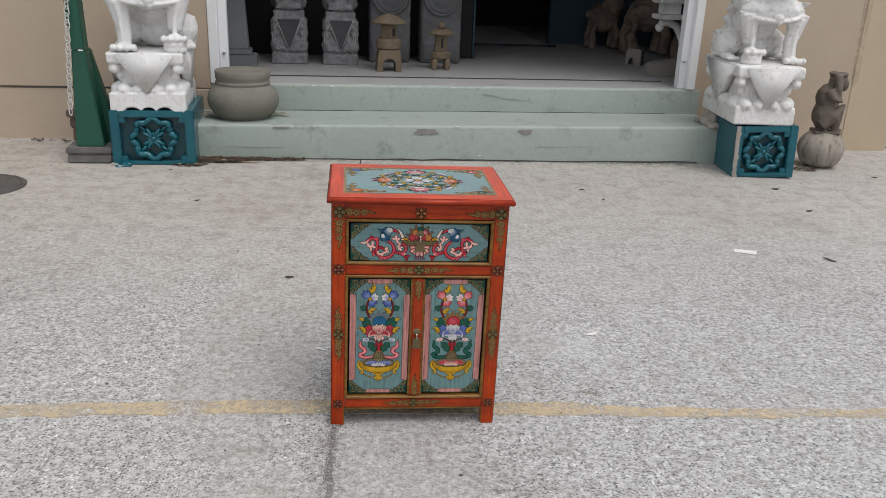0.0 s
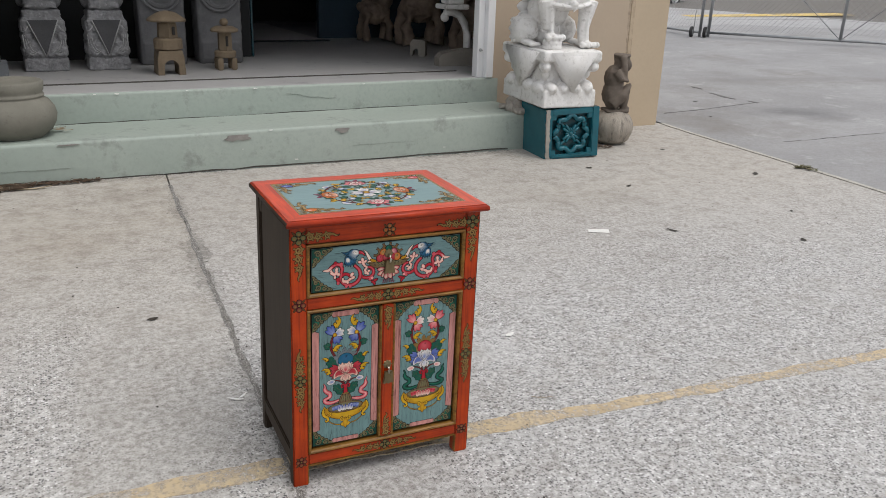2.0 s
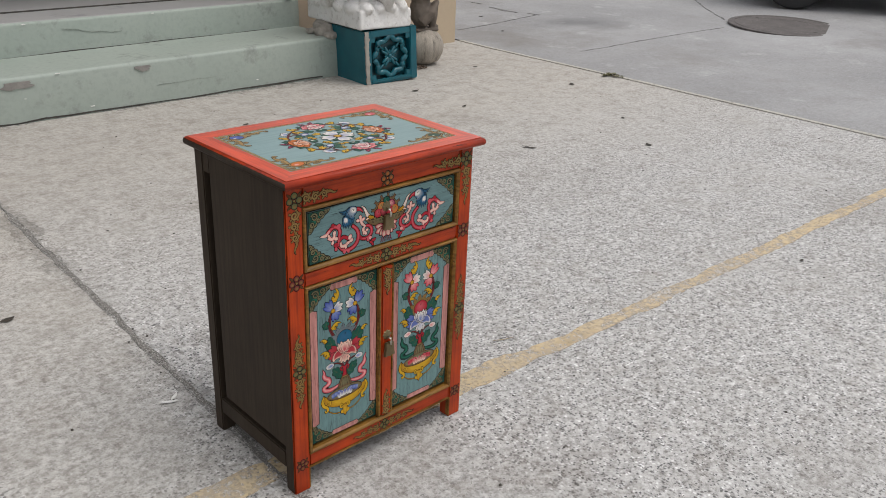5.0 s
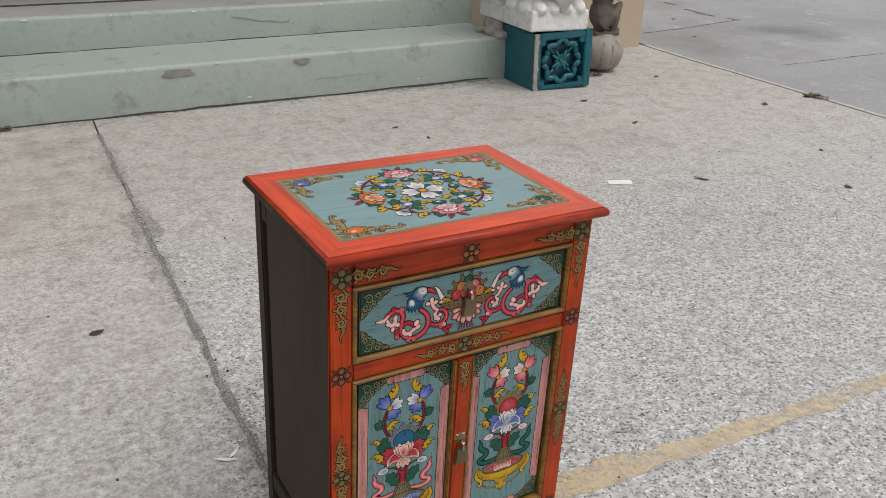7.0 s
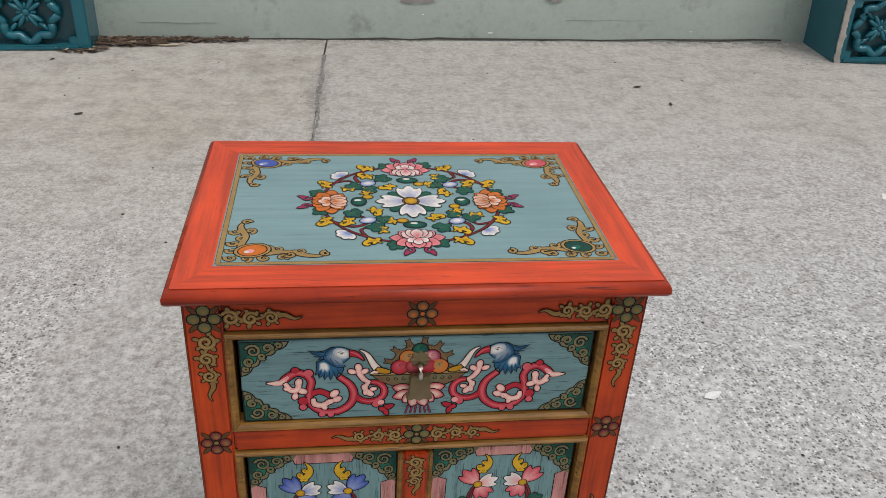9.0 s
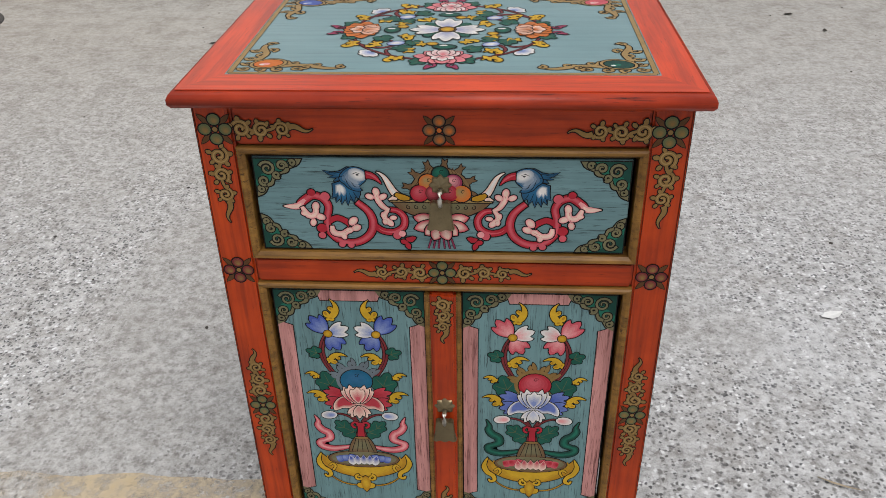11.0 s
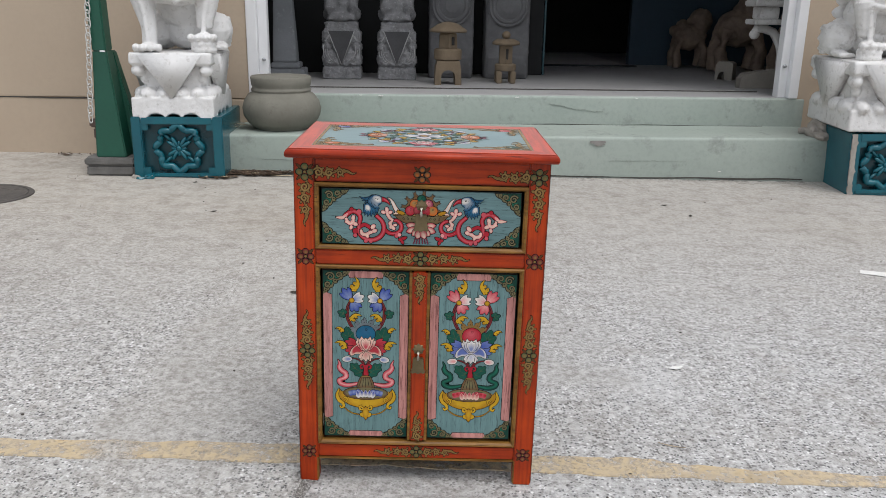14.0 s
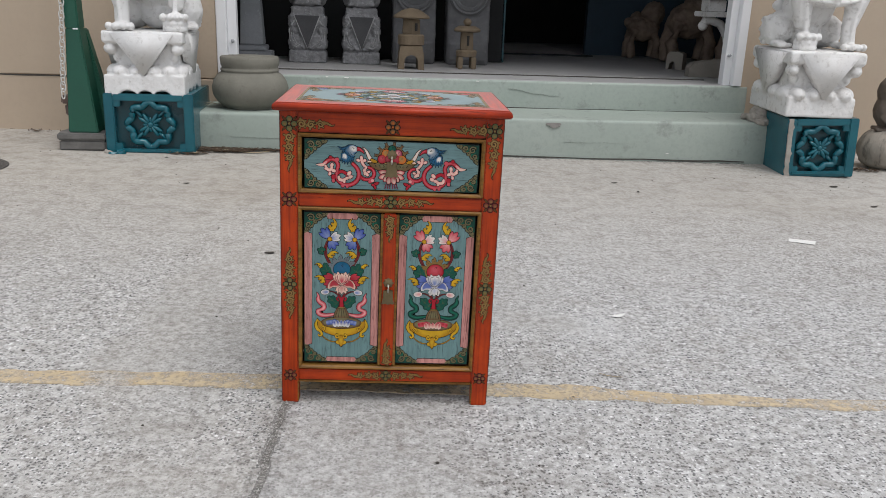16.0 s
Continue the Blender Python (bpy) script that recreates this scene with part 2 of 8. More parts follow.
CONC_L = concrete_ground("worn_concrete_old", (0.43, 0.412, 0.378), (0.310, 0.290, 0.258), (0.64, 0.628, 0.608), 0.88, 3.3, (0.31, 0.26, 0.20), 0.52,
                         skins=(((-0.46, 2.80, 0.27, 0.85, -4, 0.30, 3.5), 0.66), ((-0.40, 1.60, 0.24, 0.50, 0, 0.4, 4.0), 0.55)),
                         pale=(((-0.62, 4.15, 0.34, 0.34, 0, 0.5, 3.0, (0.9, 0.2)), (0.235, 0.185, 0.13), 0.34), ((-0.36, 4.86, 0.20, 0.16, 0, 0.5, 4.0, (0.9, 0.2)), (0.15, 0.135, 0.12), 0.40), ((-1.1, 4.55, 0.75, 0.22, 0, 0.5, 3.0, (0.9, 0.2)), (0.48, 0.455, 0.41), 0.30)))
DRIVE = concrete_ground("smooth_driveway_concrete", (0.33, 0.33, 0.335), (0.25, 0.25, 0.255), (0.42, 0.42, 0.42), 0.12, 3.0, (0.26, 0.25, 0.25),
                        pale=(((5.35, 5.80, 0.62, 0.36, -40, 0.45, 2.5, (0.9, 0.2)), (0.12, 0.12, 0.125), 0.66), ((8.53, 6.50, 0.46, 0.17, -60, 0.35, 2.0, (0.9, 0.2)), (0.12, 0.12, 0.125), 0.62), ((4.25, 5.75, 0.34, 0.50, 0, 0.5, 2.5, (0.9, 0.2)), (0.17, 0.155, 0.14), 0.45), ((6.6, 7.4, 1.6, 0.22, -20, 0.6, 1.5, (0.9, 0.2)), (0.20, 0.20, 0.205), 0.40), ((6.2, 3.9, 0.9, 0.8, 0, 0.6, 1.5, (0.9, 0.3)), (0.40, 0.40, 0.405), 0.35)), tex=0.35)
SUBBASE = surface("dark_gravelly_earth", (0.11, 0.10, 0.09), (0.15, 0.14, 0.125), 0.95, big=2, fine=90, relief=0.6)
YELLOW_LINE = road_paint("worn_yellow_road_paint", (0.64, 0.485, 0.265), (0.58, 0.475, 0.33), 0.74, (0.74, 1.06),
                         gone=(((-0.625, 2.27, 0.075, 0.10, 0, 0.5, 14.0, (0.7, 0.2)), 0.85), ((-1.05, 2.27, 0.30, 0.10, 0, 0.6, 9.0, (0.8, 0.3)), 0.40), ((0.62, 2.20, 0.22, 0.05, 0, 0.7, 9.0, (0.8, 0.3)), 0.35)))
SMEAR = road_paint("brown_cement_smear", (0.27, 0.215, 0.15), (0.36, 0.29, 0.21), 0.34, (0.45, 0.90))
SPILT = road_paint("spilt_step_paint", (0.36, 0.40, 0.39), (0.16, 0.18, 0.19), 0.72, (0.50, 0.76))
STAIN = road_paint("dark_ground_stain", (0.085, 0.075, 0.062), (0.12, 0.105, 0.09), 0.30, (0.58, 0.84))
JOINT_FILL = surface("gritty_joint_filling", (0.24, 0.23, 0.215), (0.13, 0.125, 0.118), 0.95, big=42, fine=220, worn=(0.50, 0.49, 0.47), wear=(0.52, 0.60), relief=0.9, dist=0.004)
WHITE_LINE = road_paint("worn_white_road_paint", (0.62, 0.62, 0.60), (0.33, 0.33, 0.33))
YELLOW_FAR = road_paint("yellow_road_paint", (0.80, 0.52, 0.05), (0.60, 0.46, 0.20), 0.95, (0.80, 1.10))
PALE_JOINT = surface("pale_mortar_edge", (0.47, 0.45, 0.40), (0.36, 0.34, 0.30), 0.9, big=8, fine=90, worn=(0.18, 0.17, 0.15), wear=(0.55, 0.66))
BEIGE = surface("beige_wall_paint", (0.46, 0.372, 0.280), (0.42, 0.335, 0.250), 0.75, big=0.9, fine=34, worn=(0.36, 0.29, 0.21), wear=(0.64, 0.80), relief=0.25, dist=0.003, grain=0.05)
BEIGE_R = surface("ochre_wall_paint", (0.48, 0.385, 0.275), (0.44, 0.35, 0.245), 0.75, big=1.1, fine=34, worn=(0.36, 0.28, 0.19), wear=(0.66, 0.80), relief=0.25, dist=0.003, grain=0.05)
GREEN_STEP = surface("pale_green_step_paint", (0.290, 0.338, 0.298), (0.330, 0.370, 0.330), 0.62, big=1.6, fine=40, worn=(0.18, 0.20, 0.175), wear=(0.56, 0.74), relief=0.2, grain=0.06)
GREY_FLOOR = surface("grey_shop_floor_paint", (0.37, 0.365, 0.36), (0.32, 0.316, 0.312), 0.6, big=1.3, fine=45, worn=(0.20, 0.20, 0.20), wear=(0.58, 0.74), relief=0.15, grain=0.06)
BARE_PATCH = surface("bare_concrete_patch", (0.26, 0.245, 0.225), (0.17, 0.16, 0.148), 0.9, big=14, fine=120, relief=0.6)
CRACK_SOFT = surface("dusty_hairline_crack", (0.18, 0.19, 0.17), (0.25, 0.27, 0.24), 0.95, big=9, fine=140)
CRACK_FAR = surface("dust_filled_crack", (0.085, 0.082, 0.08), (0.15, 0.147, 0.143), 0.95, big=5, fine=140)
CRACK = surface("dirt_in_cracks", (0.05, 0.045, 0.04), (0.08, 0.075, 0.065), 0.95, big=9, fine=140)
WHITE_PAINT = surface("white_gloss_paint", (0.78, 0.78, 0.79), (0.72, 0.72, 0.73), 0.4, big=3, fine=50, worn=(0.60, 0.59, 0.57), wear=(0.70, 0.80), relief=0.08, grain=0.03)
MARBLE = surface("white_carved_marble", (0.75, 0.745, 0.735), (0.65, 0.64, 0.625), 0.62, big=7, fine=70, worn=(0.42, 0.40, 0.375), wear=(0.55, 0.76), relief=0.40, dist=0.004, grain=0.05)
MARBLE_W = surface("weathered_carved_marble", (0.77, 0.76, 0.745), (0.64, 0.625, 0.60), 0.66, big=6, fine=70, worn=(0.34, 0.315, 0.29), wear=(0.53, 0.76), relief=0.45, dist=0.004, grain=0.06)
TEAL = surface("glazed_teal_ceramic", (0.009, 0.112, 0.142), (0.006, 0.082, 0.112), 0.22, big=7, fine=60, worn=(0.03, 0.14, 0.165), wear=(0.62, 0.80), relief=0.12, grain=0.10)
# Teal darkened for the shade in the block's recess; also the door's edge strip.
TEAL_DARK = surface("teal_recess_shade_and_door_edge", (0.005, 0.044, 0.058), (0.007, 0.056, 0.072), 0.3, big=7, fine=60, relief=0.12)
MORTAR = surface("broken_mortar", (0.36, 0.33, 0.29), (0.26, 0.24, 0.21), 0.95, big=20, fine=120, relief=0.8, dist=0.004)
POT = surface("grey_unglazed_pottery", (0.195, 0.187, 0.155), (0.150, 0.144, 0.118), 0.85, big=7, fine=60, worn=(0.11, 0.10, 0.082), wear=(0.58, 0.76), relief=0.55, grain=0.08)
STONE_GREY = surface("dark_grey_carved_stone", (0.255, 0.255, 0.26), (0.15, 0.15, 0.155), 0.85, big=11, fine=60, worn=(0.40, 0.40, 0.395), wear=(0.54, 0.76), relief=0.9, dist=0.008, grain=0.1)
STONE_DIM = surface("dull_grey_drum_stone", (0.135, 0.135, 0.138), (0.095, 0.095, 0.098), 0.85, big=6, fine=80, worn=(0.19, 0.19, 0.188), wear=(0.58, 0.90), relief=0.6, dist=0.004)
CHIPPED = surface("chipped_pale_edge", (0.46, 0.45, 0.43), (0.34, 0.335, 0.32), 0.9, big=12, fine=90, worn=(0.15, 0.145, 0.14), wear=(0.55, 0.66))
STONE_BLACK = surface("near_black_honed_stone", (0.045, 0.045, 0.048), (0.065, 0.065, 0.068), 0.7, big=8, fine=90, relief=0.4)
STONE_BLUE = surface("blue_grey_granite", (0.19, 0.20, 0.215), (0.145, 0.155, 0.165), 0.8, big=5, fine=110, worn=(0.26, 0.27, 0.28), wear=(0.58, 0.72), relief=0.5)
STONE_TAN = surface("tan_lantern_stone", (0.185, 0.140, 0.090), (0.130, 0.098, 0.064), 0.9, big=9, fine=110, worn=(0.12, 0.105, 0.08), wear=(0.58, 0.74), relief=0.7, dist=0.004)
STONE_MONKEY = surface("brown_grey_carved_stone", (0.150, 0.120, 0.096), (0.098, 0.078, 0.062), 0.75, big=9, fine=80, worn=(0.23, 0.20, 0.175), wear=(0.60, 0.78), relief=0.5)
STONE_BALL = surface("weathered_buff_stone", (0.37, 0.330, 0.278), (0.27, 0.238, 0.20), 0.9, big=7, fine=70, worn=(0.12, 0.105, 0.09), wear=(0.51, 0.68), relief=0.9, dist=0.006, stretch=(1, 1, 0.16))
PAVER_RED = surface("brown_red_paving_stone", (0.15, 0.10, 0.085), (0.11, 0.085, 0.075), 0.9, big=9, fine=80, relief=0.5)
PAVER_GREY = surface("grey_paving_stone", (0.155, 0.148, 0.14), (0.10, 0.097, 0.090), 0.9, big=9, fine=80, relief=0.5)
GREEN_METAL = surface("dark_green_painted_metal", (0.006, 0.066, 0.040), (0.008, 0.080, 0.048), 0.45, big=3, fine=60, worn=(0.08, 0.16, 0.12), wear=(0.71, 0.74), relief=0.1, grain=0.05)
GALV = surface("galvanised_steel", (0.42, 0.43, 0.44), (0.34, 0.35, 0.36), 0.42, 0.85, big=9, fine=120, relief=0.1)
CHAIN_WHITE = surface("white_plastic_chain", (0.66, 0.65, 0.62), (0.55, 0.54, 0.51), 0.6, big=9, fine=90)
BLACK_RUBBER = surface("black_rubber", (0.018, 0.018, 0.019), (0.028, 0.028, 0.029), 0.75, big=9, fine=90, relief=0.2)
IRON = surface("cast_iron_cover", (0.11, 0.10, 0.092), (0.075, 0.07, 0.066), 0.75, 0.3, big=6, fine=70, worn=(0.17, 0.15, 0.13), wear=(0.55, 0.72), relief=0.5)
IRON_R = surface("rusty_iron_cover", (0.125, 0.112, 0.108), (0.095, 0.086, 0.083), 0.8, 0.2, big=6, fine=70, worn=(0.19, 0.17, 0.16), wear=(0.55, 0.72), relief=0.5)
# Near-black colour of walls and ceiling holds the shade inside the shop.
SHADE_WALL = surface("shade_black_shop_wall", (0.010, 0.010, 0.011), (0.007, 0.007, 0.008), 0.85, big=1.2, fine=30)
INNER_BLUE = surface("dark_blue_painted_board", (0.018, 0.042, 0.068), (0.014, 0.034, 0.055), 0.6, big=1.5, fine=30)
# Black of door leaf and sill, and of the sheet put in for shade.
BLACK_FRAME_SHADE = surface("black_frame_and_shade", (0.005, 0.0055, 0.006), (0.008, 0.0085, 0.009), 0.75, big=3, fine=50)
# Pale enough to stand in for light on the back room floor.
LIT_FLOOR = surface("lit_floor_pale", (0.58, 0.56, 0.54), (0.50, 0.485, 0.465), 0.8, big=2, fine=50, stretch=(0.2, 1, 1))
DRIFT = surface("brown_weathered_root_wood", (0.21, 0.155, 0.118), (0.10, 0.073, 0.056), 0.75, big=6, fine=60, relief=0.6)
STUB = surface("bleached_wood_block", (0.26, 0.24, 0.205), (0.21, 0.19, 0.165), 0.85, big=6, fine=70, relief=0.5)
LEAF = surface("dry_brown_leaf", (0.12, 0.075, 0.045), (0.07, 0.047, 0.032), 0.85, big=30, fine=200)
LEAF_PALE = surface("dry_pale_leaf", (0.40, 0.33, 0.23), (0.30, 0.24, 0.16), 0.85, big=30, fine=200)
LEAF_DARK = surface("wet_dark_leaf", (0.03, 0.024, 0.018), (0.05, 0.04, 0.03), 0.7, big=30, fine=200)
PAPER = surface("dirty_white_paper", (0.72, 0.71, 0.68), (0.66, 0.65, 0.62), 0.85, big=20, fine=120)
CAR_SILVER = surface("silver_metallic_car_paint", (0.46, 0.47, 0.48), (0.44, 0.45, 0.46), 0.28, 0.55, big=2, fine=200, relief=0.02, grain=0.02)
CAR_DARK = surface("black_car_plastic", (0.014, 0.014, 0.015), (0.02, 0.02, 0.021), 0.6, big=5, fine=90)
CAR_GLASS = surface("tinted_car_glass", (0.012, 0.014, 0.016), (0.014, 0.016, 0.018), 0.08, big=2, fine=40, relief=0.0)
ALLOY = surface("machined_alloy", (0.62, 0.63, 0.65), (0.55, 0.56, 0.58), 0.32, 0.7, big=9, fine=100, relief=0.05)
LENS_RED = surface("red_lamp_lens", (0.35, 0.012, 0.012), (0.30, 0.01, 0.01), 0.15, big=9, fine=100, relief=0.05)
CARPARK = concrete_ground("pale_car_park_asphalt", (0.40, 0.40, 0.405), (0.33, 0.33, 0.335), (0.5, 0.5, 0.5), 0.1, 3.0, (0.34, 0.33, 0.33), tex=0.35)

RED_X = lacquer("red_lacquer_rails", (0.430, 0.045, 0.0050), (0.265, 0.0245, 0.0038), (0.085, 0.010, 0.004), along="x")
RED_Z = lacquer("red_lacquer_stiles", (0.445, 0.0485, 0.0044), (0.290, 0.0270, 0.0038), (0.085, 0.010, 0.004), along="z")
# Reds of the top: lighter than the front's, with its skylight in the colour.
RED_TOP_LIT = lacquer("orange_red_lacquer_top_lit", (0.66, 0.062, 0.011), (0.56, 0.048, 0.009), (0.13, 0.014, 0.006), 0.42, along="x", wear=(0.62, 0.72), spec=0.55, grazing_sheen=0.70)
RED_TOP_LIT_Y = lacquer("orange_red_lacquer_ends_lit", (0.66, 0.062, 0.011), (0.56, 0.048, 0.009), (0.13, 0.014, 0.006), 0.42, along="y", wear=(0.62, 0.72), spec=0.55, grazing_sheen=0.70)
RED_EDGE = lacquer("worn_red_edge", (0.40, 0.037, 0.007), (0.25, 0.021, 0.005), (0.030, 0.005, 0.003), 0.4, along="x", wear=(0.58, 0.70))
BLUE_X = lacquer("blue_grey_paint_along", (0.140, 0.235, 0.240), (0.112, 0.195, 0.200), (0.022, 0.032, 0.034), 0.5, along="x", wear=(0.57, 0.70), coat=0.10, nick=0.585, streaks=0.20)
# Blue of the top field, likewise lightened for the sky above it.
BLUE_TOP_LIT = lacquer("blue_grey_paint_top_lit", (0.185, 0.292, 0.298), (0.160, 0.262, 0.270), (0.105, 0.165, 0.170), 0.44, along="x", wear=(0.60, 0.74), coat=0.15, nick=0.66, spec=0.50, grazing_sheen=0.70, streaks=0.30)
BLUE_Z = lacquer("blue_grey_paint_upright", (0.145, 0.248, 0.248), (0.118, 0.208, 0.210), (0.022, 0.032, 0.034), 0.5, along="z", wear=(0.57, 0.70), coat=0.10, nick=0.585, streaks=0.20)
OLIVE = lacquer("olive_gold_moulding", (0.300, 0.150, 0.032), (0.150, 0.068, 0.014), (0.026, 0.011, 0.005), 0.45, along="x", wear=(0.56, 0.68), spec=0.2)
PINK = lacquer("rubbed_pink_paint", (0.56, 0.265, 0.235), (0.50, 0.225, 0.20), (0.13, 0.045, 0.040), 0.55, along="z", wear=(0.56, 0.66), coat=0.1, nick=0.57)
BROWN_SIDE = lacquer("dark_brown_side", (0.042, 0.031, 0.022), (0.034, 0.025, 0.018), (0.018, 0.013, 0.010), 0.58, along="z", wear=(0.62, 0.76), spec=0.12, coat=0.0)
# Near-black for the shade in gaps, recesses and lantern openings.
GAP_SHADE = surface("recess_shade_black", (0.010, 0.008, 0.007), (0.014, 0.011, 0.009), 0.7, big=9, fine=90)
BRASS = surface("aged_brass", (0.215, 0.165, 0.090), (0.145, 0.112, 0.060), 0.42, 0.8, big=22, fine=140, worn=(0.09, 0.075, 0.045), wear=(0.55, 0.72), relief=0.25)
STEEL_BOW = surface("bright_padlock_bow", (0.55, 0.52, 0.45), (0.45, 0.42, 0.36), 0.3, 0.9, big=22, fine=140)


# ---- mesh helpers ----
def part(name, bm, material, parent=None, label="", smooth=False, m=None):
    """Links a bmesh as one mesh object, under a thing or a part when one is given."""
    me = bpy.data.meshes.new(name)
    bm.normal_update()
    bm.to_mesh(me)
    bm.free()
    me.materials.append(material)
    if smooth:
        me.polygons.foreach_set("use_smooth", [True] * len(me.polygons))
    ob = new(name, me)
    if parent:
        ob.parent = parent
    if m is not None:
        ob.matrix_basis = m
    if label:
        ob["label"] = label
    return ob


def thing(name, m, label, category, group="", kind=""):
    ob = new(name)
    ob.empty_display_size = 0.05
    ob.matrix_basis = m
    return tagged(ob, label, category, group, kind)


def box(x0, x1, y0, y1, z0, z1, bevel=0.0, seg=1, bm=None):
    bm2 = bmesh.new()
    bmesh.ops.create_cube(bm2, size=1.0)
    for v in bm2.verts:
        v.co = Vector(((x0 + x1) / 2 + v.co.x * (x1 - x0), (y0 + y1) / 2 + v.co.y * (y1 - y0), (z0 + z1) / 2 + v.co.z * (z1 - z0)))
    if bevel:
        bmesh.ops.bevel(bm2, geom=bm2.edges[:], offset=bevel, segments=seg, affect="EDGES", clamp_overlap=True)
    return join(bm, bm2)


def join(bm, other):
    """Adds other to bm (or returns other when there is no bm yet)."""
    if bm is None:
        return other
    me = bpy.data.meshes.new("tmp")
    other.to_mesh(me)
    other.free()
    bm.from_mesh(me)
    bpy.data.meshes.remove(me)
    return bm


def lathe(profile, seg=32, centre=(0, 0, 0), bm=None, caps=True):
    bm2 = bmesh.new()
    rings = []
    for r, z in profile:
        ring = []
        for i in range(seg):
            a = 2 * math.pi * i / seg
            ring.append(bm2.verts.new((centre[0] + r * math.cos(a), centre[1] + r * math.sin(a), centre[2] + z)))
        rings.append(ring)
    for a, b in zip(rings, rings[1:]):
        for i in range(seg):
            j = (i + 1) % seg
            bm2.faces.new((a[i], a[j], b[j], b[i]))
    if caps:
        bm2.faces.new(list(reversed(rings[0])))
        bm2.faces.new(rings[-1])
    return join(bm, bm2)


def tube(pts, radius, seg=8, bm=None, closed=False):
    """A round rod along points; radius may be a list."""
    bm2 = bmesh.new()
    pts = [Vector(p) for p in pts]
    n = len(pts)
    rad = radius if isinstance(radius, (list, tuple)) else [radius] * n
    rings = []
    for i, p in enumerate(pts):
        if closed:
            d = pts[(i + 1) % n] - pts[i - 1]
        else:
            d = pts[min(i + 1, n - 1)] - pts[max(i - 1, 0)]
        d.normalize()
        ref = Vector((0, 0, 1)) if abs(d.z) < 0.95 else Vector((0, 1, 0))
        s = d.cross(ref).normalized()
        u = s.cross(d)
        rings.append([bm2.verts.new(p + (s * math.cos(2 * math.pi * k / seg) + u * math.sin(2 * math.pi * k / seg)) * rad[i]) for k in range(seg)])
    pairs = list(zip(rings, rings[1:])) + ([(rings[-1], rings[0])] if closed else [])
    for a, b in pairs:
        for k in range(seg):
            j = (k + 1) % seg
            bm2.faces.new((a[k], a[j], b[j], b[k]))
    if not closed:
        bm2.faces.new(list(reversed(rings[0])))
        bm2.faces.new(rings[-1])
    bmesh.ops.recalc_face_normals(bm2, faces=bm2.faces[:])
    return join(bm, bm2)


def prism(outline, y0, y1, bm=None, axis="y"):
    """A flat outline of (a, b) pairs pushed through a thickness along an axis."""
    bm2 = bmesh.new()
    if axis == "y":
        f = lambda a, b, t: (a, t, b)
    elif axis == "x":
        f = lambda a, b, t: (t, a, b)
    else:
        f = lambda a, b, t: (a, b, t)
    lo = [bm2.verts.new(f(a, b, y0)) for a, b in outline]
    hi = [bm2.verts.new(f(a, b, y1)) for a, b in outline]
    n = len(outline)
    bm2.faces.new(lo)
    bm2.faces.new(list(reversed(hi)))
    for i in range(n):
        j = (i + 1) % n
        bm2.faces.new((lo[j], lo[i], hi[i], hi[j]))
    bmesh.ops.recalc_face_normals(bm2, faces=bm2.faces[:])
    return join(bm, bm2)


def ball(c, r, bm=None, scale=(1, 1, 1), turn=(0, 0, 0), sub=2):
    bm2 = bmesh.new()
    bmesh.ops.create_icosphere(bm2, subdivisions=sub, radius=r)
    m = pose(*c, *turn) @ Matrix.Diagonal((*scale, 1))
    bmesh.ops.transform(bm2, matrix=m, verts=bm2.verts[:])
    return join(bm, bm2)


def melt(ob, voxel, smooth=3, factor=0.5):
    """Fuses joined lumps of carved stone into one skin."""
    r = ob.modifiers.new("fuse", "REMESH")
    r.mode, r.voxel_size, r.use_smooth_shade = "VOXEL", voxel, True
    if smooth:
        s = ob.modifiers.new("ease", "SMOOTH")
        s.factor, s.iterations = factor, smooth
    return ob


# the building's own frame: x along its front, y into it, z up; it stands a little askew to the line of the yard
SHOP = Matrix.Translation((0, 5.746, 0)) @ pose(0, 0, 0, 0, 0, 2.7) @ pose(0, 0, 0, 0, -0.716, 0)


def at_shop(x, y, z=0.0, rz=0.0):
    return SHOP @ pose(x, y, z, 0, 0, rz)


# ---- ground: one sheet under all, slabs poured on it ----
def rise(x):
    """The yard climbs gently past the edge of the forecourt."""
    return 0.045 * max(0.0, x - 3.9)


def build_ground():
    bm = bmesh.new()
    xs = [-400, -60, -12, 3.9, 12, 26, 60, 400]
    ys = [-400, -40, -4, 6, 30, 90, 400]
    hs = lambda x: -0.030 + (rise(min(x, 26)) if x > 3.9 else 0)
    grid = [[bm.verts.new((x, y, hs(x))) for x in xs] for y in ys]
    for a, b in zip(grid, grid[1:]):
        for i in range(len(xs) - 1):
            bm.faces.new((a[i], a[i + 1], b[i + 1], b[i]))
    tagged(part("ground", bm, SUBBASE), "dark packed earth under the paved yard", "ground", kind="structure")


def slab(name, outline, material, label, z=0.0, thick=0.04, lift=None):
    bm = bmesh.new()
    top = [bm.verts.new((x, y, z + (lift(x) if lift else 0))) for x, y in outline]
    low = [bm.verts.new((v.co.x, v.co.y, v.co.z - thick)) for v in top]
    bm.faces.new(top)
    n = len(top)
    for i in range(n):
        j = (i + 1) % n
        bm.faces.new((low[i], low[j], top[j], top[i]))
    return tagged(part(name, bm, material), label, "pavement", kind="structure")


build_ground()
JOINT = [(-0.30, -4.0), (-0.232, 1.70), (-0.20, 2.70), (-0.165, 3.80), (-0.125, 5.02), (-0.10, 5.5)]
EDGE = [(3.45, -4.0), (3.70, 2.2), (3.75, 3.2), (3.83, 4.4), (3.88, 5.55), (3.92, 5.95)]
